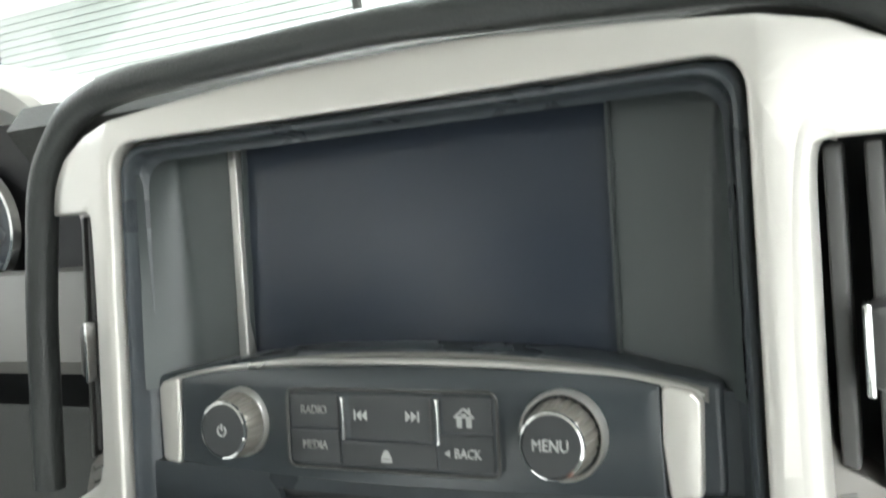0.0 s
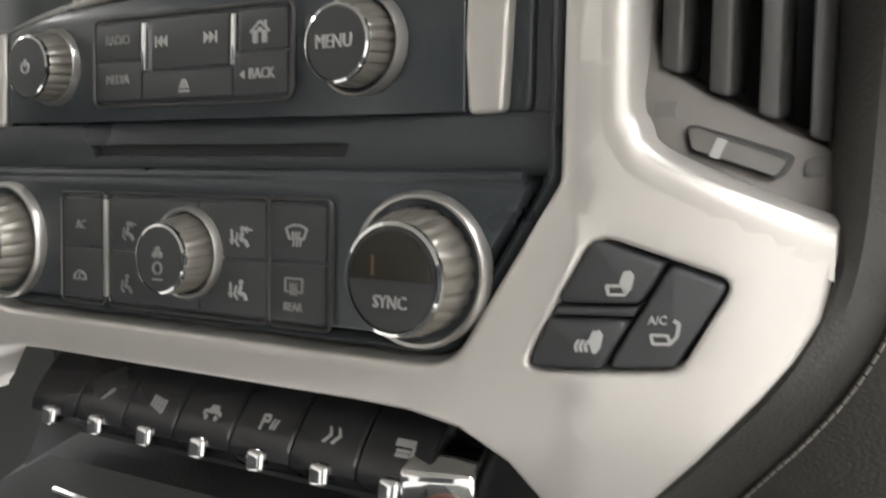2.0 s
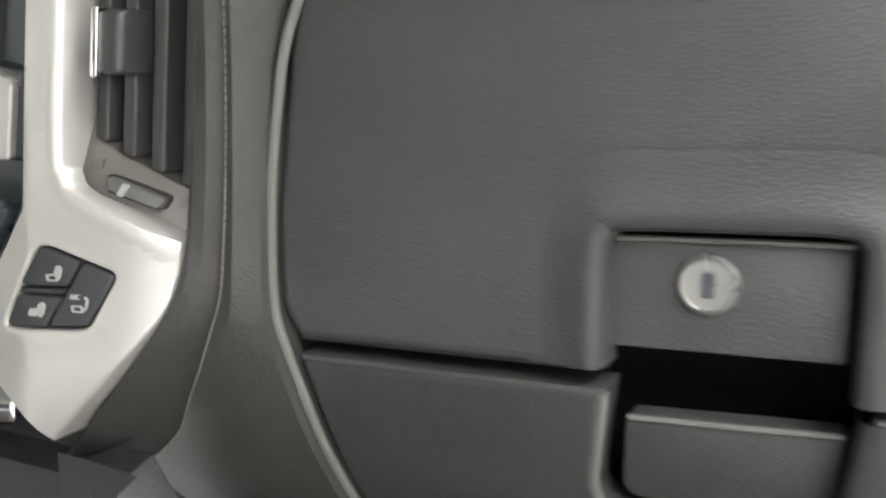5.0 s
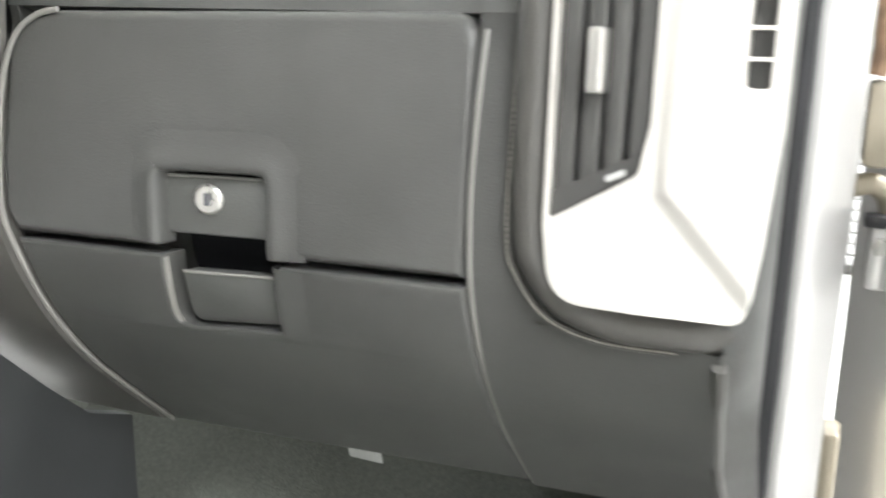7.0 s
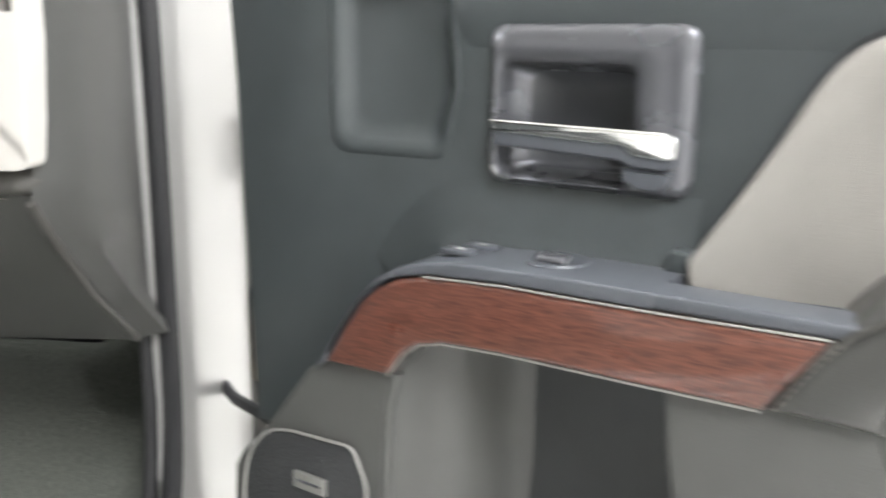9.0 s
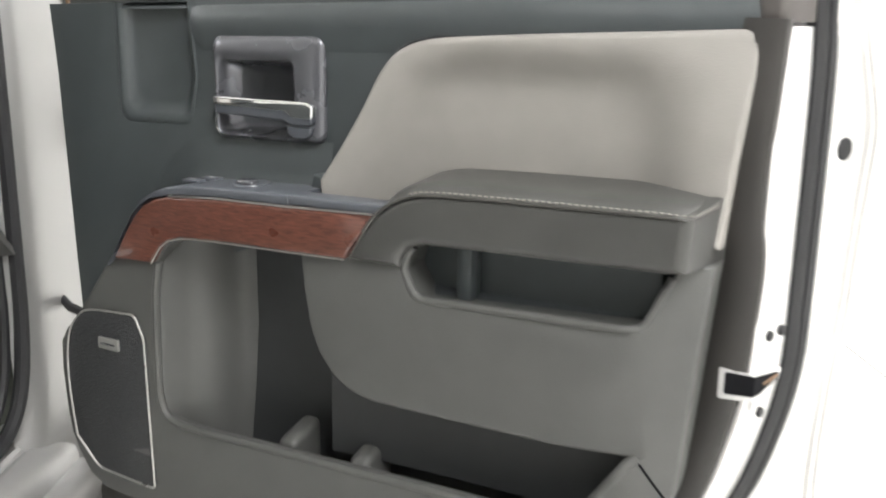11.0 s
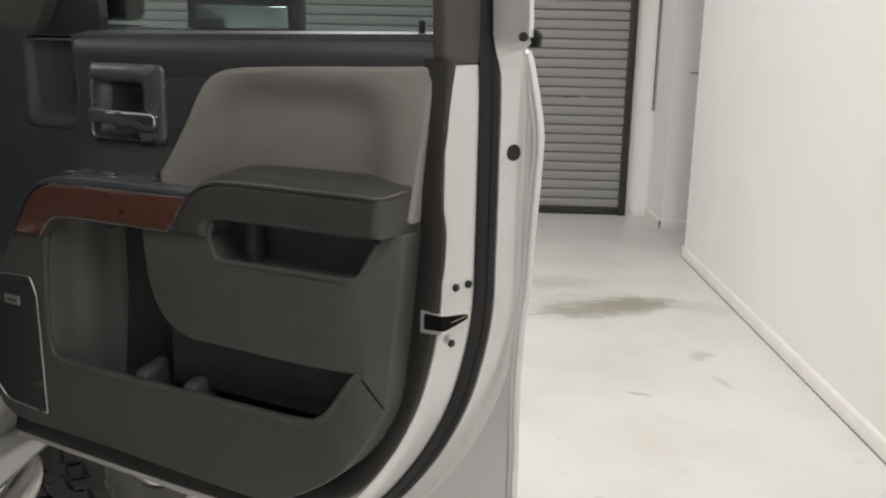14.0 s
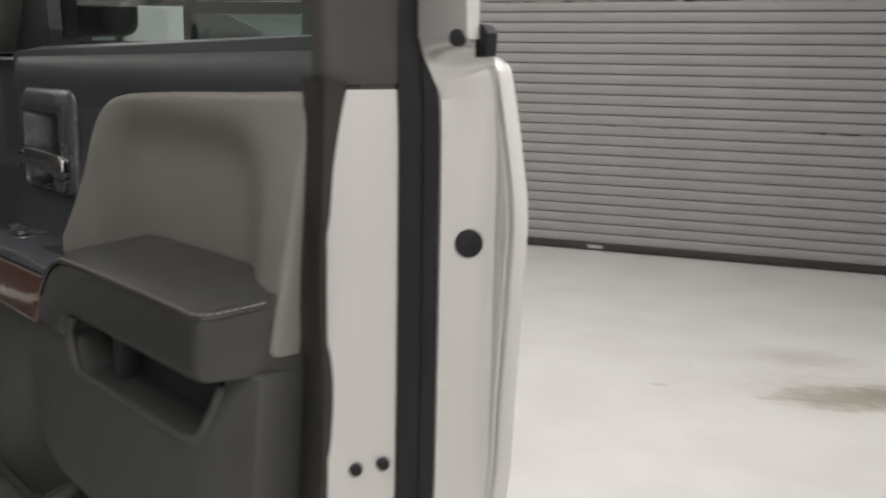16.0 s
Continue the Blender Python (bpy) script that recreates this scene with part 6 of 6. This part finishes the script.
part("hollow_rib", box(0.646, 0.668, 0.026, 0.056, 1.112, 1.178, 0.006), DOORSKIN, hw)

# speaker
SPK = curve_through([(-0.008, 0.80), (-0.016, 0.865), (-0.0165, 0.925), (-0.008, 0.968), (0.010, 0.996), (0.032, 1.011), (0.060, 1.0165)], 5) + rounded([(0.060, 1.0165), (0.136, 1.0205), (0.1525, 0.985), (0.1485, 0.7425), (0.028, 0.7495), (-0.008, 0.80)], [0, 0.016, 0.03, 0.012, 0.03, 0], 6)[1:-1]
sp = part("speaker", plate([(0.067 + 0.985 * (u - 0.067), 0.88 + 0.99 * (z - 0.88)) for u, z in SPK], -0.006, 0.006, bevel=0.003, shape=belly), GRILLE, door, "black speaker grille with a satin frame")
part("speaker_frame", tube([belly(u, z, -0.006) for u, z in SPK], 0.0016, 8, closed=True), SATIN, sp, "satin metal frame")
part("speaker_badge", plate(rounded(rect(0.060, 0.102, 0.958, 0.976), 0.002), -0.010, -0.005, bevel=0.001, shape=belly), SATIN, sp, "small blank metal badge")
part("badge_mark", plate(rect(0.066, 0.096, 0.9655, 0.9685), -0.0106, -0.009, shape=belly), BEZELGREY, sp)

# upper panel, its grip recess, the padded grey insert
RECESSR = rounded([(0.042, 1.4635), (0.041, 1.298), (0.170, 1.300), (0.188, 1.36), (0.178, 1.4635)], [0.002, 0.024, 0.02, 0.02, 0.002], 6)
HANDLEHOLE = rounded(rect(0.240, 0.406, 1.275, 1.409), 0.012)
UPPER = [(-0.089, 0.96), (-0.094, 1.08), (-0.100, 1.25), (-0.104, 1.36), (-0.112, 1.463), (0.19, 1.466), (0.19, 1.468), (0.966, 1.476), (0.962, 1.4315), (0.938, 1.21), (0.52, 1.20), (0.10, 1.06), (0.02, 0.97)]
INSERT = curve_through([(0.428, 1.236), (0.456, 1.280), (0.487, 1.332), (0.507, 1.370), (0.525, 1.394), (0.548, 1.409), (0.585, 1.4175), (0.65, 1.4215), (0.75, 1.425), (0.85, 1.4275)], 4) + [(0.968, 1.4315), (0.960, 1.365), (0.952, 1.29), (0.944, 1.205), (0.50, 1.195), (0.43, 1.21)]
INHOLE = beside(INSERT, -0.013)
part("upper_panel", plate(UPPER, 0.088, 0.104, holes=(RECESSR, HANDLEHOLE, INHOLE), bevel=0.005, seg=3), DOORSKIN, door, "dark textured upper door panel")
def grip(left, low, right, y):
    pts = rounded([(left, 1.4635), (left, low), (right - 0.016, low + 0.002), (right, 1.36), (right - 0.01, 1.4635)], [0.001, 0.026, 0.02, 0.02, 0.001], 6)
    return [(u, y, z) for u, z in pts]


part("grip_recess", loft([grip(0.029, 1.286, 0.194, 0.0905), grip(0.033, 1.290, 0.193, 0.0875), grip(0.038, 1.295, 0.190, 0.0862), grip(0.043, 1.300, 0.187, 0.0875), grip(0.048, 1.306, 0.183, 0.0925), grip(0.054, 1.313, 0.176, 0.099), grip(0.062, 1.322, 0.166, 0.103)]), DOORSKIN, door, "hollowed grip with a soft rounded lip")
part("belt_roll", grid([[(u, y + 0.004 * (1 - min(1.0, (u - 0.186) / 0.02)) * (z < 1.46), z + 0.006 * (u / 0.95)) for y, z in ((0.0895, 1.392), (0.0872, 1.398), (0.0855, 1.406), (0.0832, 1.416), (0.0812, 1.426), (0.0805, 1.436), (0.0825, 1.448), (0.089, 1.460), (0.101, 1.468), (0.125, 1.474), (0.165, 1.475))] for u in [0.186, 0.190, 0.196, 0.206] + [0.22 + 0.748 * k / 16 for k in range(17)]]), DOORSKIN, door, "rolled top edge of the door trim")
part("front_cap", grid([[(u, y, z) for y, z in ((0.088, 1.455), (0.092, 1.461), (0.12, 1.464), (0.165, 1.464))] for u in (-0.112, 0.05, 0.188)]), DOORSKIN, door)


def pad(x, z, d):
    """A soft dish in the insert with an upright floor; its border leans out toward the armrest."""
    h = 1.43 - z
    c = math.exp(-(((x - 0.665) / 0.222) ** 6)) * math.exp(-(max(0.0, z - 1.24) / 0.158) ** 8)
    c *= min(1.0, max(0.0, ((x - 0.425) * 0.763 - (z - 1.28) * 0.646) / 0.075))
    return (x, d + (0.009 - 0.117 * h + (0.020 + 0.100 * h) * c * c * (3 - 2 * c) if d < 0.085 else 0.0), z)


part("padded_insert", plate(INSERT, 0.066, 0.10, bevel=0.007, seg=3, shape=pad, cuts=[(0, 0.43 + 0.012 * k) for k in range(45)] + [(2, 1.21 + 0.010 * k) for k in range(22)]), GREYPAD, door, "padded light grey vinyl insert")
part("insert_gap", tube([(u, 0.0855, z + 0.002) for u, z in INSERT[:37]], 0.003, 6), BLACK, door)

# wood trim and the switch ledge
WOODP = [(0.106, 1.1025), (0.130, 1.140), (0.150, 1.167), (0.170, 1.186), (0.192, 1.197), (0.22, 1.203), (0.30, 1.2075), (0.42, 1.2085), (0.552, 1.2115), (0.510, 1.153), (0.42, 1.1515), (0.30, 1.1505), (0.24, 1.1475), (0.215, 1.1415), (0.198, 1.129), (0.180, 1.105)]
wt = part("wood_trim", plate(WOODP, -0.010, 0.004, bevel=0.004, seg=3), WOOD, door, "glossy reddish-brown wood veneer trim")
part("trim_line", tube([(u, -0.0095, z + 0.001) for u, z in WOODP[5:9]], 0.0010, 6), SATIN, wt)
part("trim_line", tube([(u, -0.0085, z - 0.001) for u, z in WOODP[9:16]], 0.0010, 6), SATIN, wt)
LEDGE = [(0.086, 1.088), (0.100, 1.106), (0.124, 1.143), (0.146, 1.172), (0.168, 1.194), (0.19, 1.207), (0.215, 1.215), (0.25, 1.2205), (0.36, 1.2235), (0.425, 1.2238), (0.425, 1.2105), (0.30, 1.2095), (0.22, 1.205), (0.192, 1.199), (0.170, 1.188), (0.150, 1.169), (0.130, 1.142), (0.104, 1.1015)]
lg = part("switch_ledge", plate(LEDGE, -0.008, 0.088, bevel=0.004, seg=3), SWITCHPAD, door, "blue-grey ledge with window and lock switches")
part("front_rail", plate([(0.424, 1.2238), (0.57, 1.2242), (0.565, 1.2125), (0.424, 1.2105)], -0.008, 0.030, bevel=0.004, seg=3), SWITCHPAD, lg)
part("ledge_end", plate(rounded([(0.405, 1.218), (0.430, 1.218), (0.432, 1.240), (0.412, 1.242)], 0.006), 0.062, 0.09, bevel=0.006, seg=3), DOORSKIN, lg)
fold = curve_through([(0.128, 1.163), (0.146, 1.190), (0.165, 1.211), (0.185, 1.225), (0.22, 1.2345), (0.30, 1.2365), (0.39, 1.237), (0.428, 1.237)], 5)
part("ledge_fold", strip_sweep(list(reversed(fold)), [(-0.018, 0.0700), (-0.013, 0.0722), (-0.007, 0.0755), (0.0, 0.0780), (0.008, 0.0800), (0.016, 0.0820), (0.026, 0.0848), (0.036, 0.0868), (0.047, 0.0885)]), DOORSKIN, door, "soft fold of the panel above the switch ledge")
cupw = part("switch_cup", moved(lathe([(0.016, 0.0006), (0.022, 0.0016), (0.0245, 0.0026), (0.027, 0.0022), (0.029, -0.002)], 32), pose(0.322, 0.044, 1.2225, 90)), SWITCHPAD, lg, "shallow round switch cup")
part("window_switch", mapped(box(-0.015, 0.015, -0.007, 0.007, -0.002, 0.005, 0.003, 3), lambda x, y, z: (0.320 + x, 0.038 + y, 1.2245 + z + 0.2 * y)), BEZELGREY, cupw, "grey window switch")
for u, y in ((0.232, 0.03), (0.240, 0.056)):
    sw = part("lock_button", moved(box(-0.015, 0.015, -0.009, 0.009, -0.003, 0.0022, 0.0018), pose(u, y, 1.2215)), SWITCHPAD, lg, "flush lock button")
    tagged(part("symbol", moved(box(-0.004, 0.004, -0.0022, 0.0022, 0.0015, 0.0026), pose(u, y, 1.2215)), LABEL, sw), kind="stuff")

# armrest
ARM = [(0.513, 1.153), (0.535, 1.188), (0.556, 1.214), (0.578, 1.231), (0.602, 1.2405), (0.632, 1.246), (0.74, 1.2485), (0.90, 1.2495), (0.927, 1.250), (0.925, 1.225), (0.922, 1.189), (0.90, 1.1865), (0.62, 1.183), (0.602, 1.178), (0.59, 1.165), (0.588, 1.152)]


def arm_shape(x, z, d):
    out = 0.24 * (d + 0.012) * min(1.0, max(0.0, (x - 0.88) / 0.03))
    up = 0.19 * max(0.0, d) * min(1.0, max(0.0, (z - 1.20) / 0.03))
    return (x + out, d, z + up)


ar = part("armrest", plate(ARM, -0.012, 0.088, bevel=0.012, seg=4, shape=arm_shape, cuts=[(0, 0.88), (0, 0.90), (0, 0.91), (1, 0.0), (1, 0.03), (1, 0.06)]), ARMHIDE, door, "dark leather-covered armrest with a seam")
TOPLINE = curve_through([(0.546, 1.2035), (0.562, 1.2200), (0.582, 1.2350), (0.606, 1.2440), (0.640, 1.2480), (0.74, 1.2500), (0.86, 1.2508), (0.892, 1.2508), (0.912, 1.2500), (0.9235, 1.2480)], 5)
rows = []
for i, (u, z) in enumerate(TOPLINE):
    a, b = TOPLINE[max(i - 1, 0)], TOPLINE[min(i + 1, len(TOPLINE) - 1)]
    l = math.hypot(b[0] - a[0], b[1] - a[1])
    nx, nz = -(b[1] - a[1]) / l, (b[0] - a[0]) / l
    end = math.sqrt(max(0.0, 1 - (max(0.0, u - 0.888) / 0.0365) ** 2)) * min(1.0, 0.35 + (u - 0.546) / 0.06)
    row = []
    for v in (0.0, 0.03, 0.08, 0.14, 0.22, 0.32, 0.45, 0.6, 0.8, 1.0):
        h = 0.0105 * end * (1 - (1 - min(1.0, v / 0.34)) ** 2.4)
        y = -0.0125 + 0.100 * v
        row.append((u + nx * h + 0.24 * (y + 0.012) * min(1.0, max(0.0, (u - 0.88) / 0.03)), y, z - 0.004 + nz * h + 0.10 * max(0.0, y)))
    rows.append(row)
part("arm_pad", grid(rows), ARMHIDE, ar, "soft rounded leather top of the armrest", 60)
sl = [arm_shape(u, z - 0.005, -0.0115) for u, z in curve_through([(0.540, 1.196), (0.556, 1.2165), (0.578, 1.2335), (0.602, 1.2435), (0.632, 1.2485), (0.74, 1.2505), (0.89, 1.2515), (0.915, 1.2505)], 5)]
sl += [(0.9265, -0.006, 1.2455), (0.930, 0.004, 1.246), (0.9345, 0.025, 1.248), (0.9395, 0.048, 1.251)]
part("seam_welt", tube(sl, 0.0022, 8), LEATHER, ar)
tagged(part("stitching", stitches([(x + 0.002, y - 0.001, z + 0.004) for x, y, z in sl if x > 0.60], 0.0045, 0.003, 0.0007), HIDETHREAD, ar), kind="stuff")
front = [(u, -0.0125, z) for u, z in curve_through([(0.520, 1.156), (0.540, 1.188), (0.560, 1.2125)], 6)]
tagged(part("stitching", stitches(front, 0.004, 0.0025, 0.0005), HIDETHREAD, ar), kind="stuff")

# inner handle
def frame_loop(u0, u1, z0, z1, y, r):
    return [(u, y, z) for u, z in rounded(rect(u0, u1, z0, z1), r, 6)]


BEZEL_LOOPS = [(0.227, 0.418, 1.2770, 1.4195, 0.0900, 0.018), (0.2275, 0.4175, 1.2775, 1.419, 0.0850, 0.018), (0.2285, 0.4165, 1.2785, 1.418, 0.0828, 0.018), (0.2300, 0.4140, 1.2800, 1.4160, 0.0808, 0.0175), (0.2325, 0.4100, 1.2816, 1.4130, 0.0788, 0.017), (0.2350, 0.4030, 1.2826, 1.4080, 0.0768, 0.016), (0.2370, 0.3900, 1.2834, 1.3990, 0.0755, 0.015), (0.2385, 0.3760, 1.2840, 1.3910, 0.0768, 0.014), (0.2395, 0.3690, 1.2845, 1.3870, 0.0800, 0.013), (0.2405, 0.3655, 1.2851, 1.3845, 0.0860, 0.012), (0.2420, 0.3640, 1.2858, 1.3830, 0.0920, 0.012), (0.246, 0.3625, 1.2880, 1.382, 0.0985, 0.013), (0.256, 0.360, 1.2918, 1.378, 0.108, 0.014)]
INNER = frame_loop(*BEZEL_LOOPS[-1])
hb = part("handle_bezel", loft([frame_loop(*f) for f in BEZEL_LOOPS], cap=False), BEZELGREY, door, "satin grey handle surround", 60)
part("handle_cup", loft([INNER, frame_loop(0.268, 0.357, 1.293, 1.372, 0.1155, 0.012), frame_loop(0.282, 0.352, 1.300, 1.366, 0.1185, 0.010)]), CUPGREY, hb, "satin finger cup", 60)
LEV = rounded([(0.2385, 1.3345), (0.372, 1.3330), (0.398, 1.3325), (0.408, 1.3280), (0.407, 1.305), (0.400, 1.302), (0.370, 1.303), (0.360, 1.308), (0.2385, 1.3125)], [0.002, 0.004, 0.006, 0.006, 0.006, 0.006, 0.004, 0.006, 0.002], 5)
lv = part("pull_lever", pillow(LEV, 0.0680, 0.082, 0.003), SWITCHPAD, hb, "satin door pull lever")
part("lever_chrome", pillow(rounded([(0.2380, 1.3360), (0.372, 1.3345), (0.399, 1.3340), (0.4095, 1.329), (0.4090, 1.3125), (0.402, 1.3105), (0.374, 1.3125), (0.362, 1.3200), (0.2380, 1.3245)], [0.001, 0.004, 0.006, 0.006, 0.004, 0.004, 0.004, 0.006, 0.001], 5), 0.0658, 0.076, 0.0030), CHROME, lv, "chrome lever strip")
part("lever_hub", pillow(rounded([(0.362, 1.303), (0.406, 1.302), (0.402, 1.290), (0.394, 1.2845), (0.374, 1.2855), (0.364, 1.292)], [0.002, 0.002, 0.008, 0.008, 0.006, 0.006], 5), 0.0700, 0.088, 0.003), SWITCHPAD, lv, "dark lever hub")
part("bezel_foot", tube(curve_through([(0.2315, 0.0790, 1.306), (0.2330, 0.0785, 1.293), (0.241, 0.0778, 1.2850), (0.256, 0.0775, 1.2823)], 4), 0.0014, 8), CHROME, hb)

# window frame, glass and the tow mirror outside
POSTPROF = [(0.958, 0.128), (0.956, 0.090), (0.957, 0.083), (0.960, 0.0800), (0.972, 0.0775), (0.977, 0.0765), (0.981, 0.0772), (0.985, 0.0820), (0.993, 0.104), (1.001, 0.126), (1.0045, 0.134), (1.004, 0.150)]
POSTROWS = [(1.4440, 0.0, 0.010), (1.4385, 0.0, 0.004), (1.4365, 0.0, 0.0012), (1.4375, 0.0, 0.0), (1.45, 0.0, 0.0), (1.50, -0.001, 0.0), (1.60, -0.006, 0.0), (1.75, -0.018, 0.0), (1.98, -0.046, 0.0)]
part("window_frame", grid([[(u + du, y + dy, z + 0.08 * (u - 0.98)) for u, y in POSTPROF] for z, du, dy in POSTROWS]), POST, door, "brown-grey trimmed rear window post", 60)
part("frame_outer", plate([(1.022, 1.474), (1.0805, 1.474), (1.076, 1.60), (1.035, 2.0), (0.985, 2.0), (1.018, 1.60)], 0.139, 0.152, bevel=0.003), PAINT, door, "silver painted window frame")
# painted hollow that leads from the frame down into the door's edge
low_row = [(1.0230 + o, d) for o, d in FLANGEPROF[1:]]
(u0, y0), (u1, y1) = low_row[0], low_row[-1]
chord = math.hypot(u1 - u0, y1 - y0)
cu, cy = (u1 - u0) / chord, (y1 - y0) / chord
shape_row = [(((u - u0) * cu + (y - y0) * cy) / chord, -(u - u0) * cy + (y - y0) * cu) for u, y in low_row]
edge = curve_through([(1.0802, 0.1400, 1.4765), (1.0798, 0.1440, 1.4685), (1.0770, 0.1530, 1.4655), (1.0660, 0.1720, 1.4645), (1.0500, 0.1980, 1.4625), (1.0440, 0.2070, 1.4585), (1.0480, 0.2076, 1.4515), (1.0508, 0.2084, 1.441), (u1, y1, 1.4255)], 4)
rows = []
for k, (eu, ey, ez) in enumerate(edge):
    f = k / (len(edge) - 1)
    lu, ly, lz = 1.0245 + (u0 - 1.0245) * f, 0.1400 + (y0 - 0.1400) * f * f * (3 - 2 * f), 1.4765 - 0.051 * f
    dip = 0.0035 * math.exp(-((f - 0.45) / 0.22) ** 2)
    rows.append([(lu + (eu - lu) * c - cy * e * f + cy * -dip * math.sin(math.pi * c), ly + (ey - ly) * c + cu * e * f + cu * dip * math.sin(math.pi * c), lz + (ez - lz) * c) for c, e in shape_row])
part("frame_fillet", grid(rows), PAINT, door, "painted hollow where frame and door edge meet", 70)
part("frame_clip", plate(rounded([(1.0745, 1.4600), (1.0880, 1.4615), (1.0890, 1.4780), (1.0830, 1.4850), (1.0745, 1.4870)], 0.002), 0.153, 0.163, bevel=0.002), RUBBER, door, "dark plastic clip behind the frame")
part("frame_front", plate([(-0.085, 1.455), (0.05, 1.46), (0.16, 1.62), (0.36, 1.97), (0.30, 1.98), (0.08, 1.64), (-0.07, 1.50)], 0.10, 0.16, bevel=0.004), LOWSKIN, door, "dark front window frame")
part("frame_top", tube([(0.33, 0.14, 1.975), (0.65, 0.14, 1.99), (0.97, 0.14, 1.985)], 0.022, 8), PAINT, door)
wg = part("window_pane", plate([(0.10, 1.46), (0.962, 1.466), (0.945, 1.97), (0.36, 1.97), (0.16, 1.64)], 0.150, 0.154), TINTED, door, "lightly tinted raised side window")
wg.visible_shadow = False
part("pane_gasket", tube([(0.12, 0.150, 1.4695), (0.5, 0.150, 1.473), (0.955, 0.150, 1.476)], 0.005, 8), RUBBER, door)
part("lock_pin", moved(lathe([(0.005, 0.0), (0.005, -0.018), (0.002, -0.021)], 12), pose(0.918, 0.115, 1.476, 90 + 180)), BLACK, door, "small black lock pin")
part("sail_panel", plate(rounded([(-0.112, 1.458), (0.205, 1.462), (0.212, 1.50), (0.20, 1.62), (0.16, 1.65), (0.06, 1.60), (-0.085, 1.51)], 0.006), 0.128, 0.147, bevel=0.004), BLACK, door, "black sail panel at the window corner")
MP = pose(0.331, 0.381, 0, 0, 0, 33.8)
mir = part("side_mirror", moved(box(-0.112, 0.122, 0.0, 0.07, 1.44, 1.80, 0.012, 3), MP), BLACK, door, "black tow mirror housing")
part("mirror_glass", moved(box(-0.092, 0.092, -0.003, 0.004, 1.548, 1.785, 0.003), MP), MIRROR, mir, "main mirror glass")
part("spotter_glass", moved(box(-0.092, 0.092, -0.003, 0.004, 1.452, 1.532, 0.003), MP), MIRROR, mir, "small lower mirror glass")
part("mirror_grip", moved(box(0.094, 0.124, -0.012, 0.03, 1.49, 1.80, 0.008, 3), MP), BLACK, mir)
part("mirror_arm", tube([(0.14, 0.20, 1.56), (0.24, 0.33, 1.56)], 0.018, 10), BLACK, mir)
part("mirror_arm", tube([(0.14, 0.20, 1.47), (0.24, 0.33, 1.47)], 0.018, 10), BLACK, mir)
part("mirror_mount", box(-0.13, 0.165, 0.226, 0.29, 1.496, 1.66, 0.022, 4), BLACK, mir, "black mirror foot")
part("mount_root", box(-0.12, 0.07, 0.162, 0.228, 1.50, 1.60, 0.01, 2), BLACK, mir)
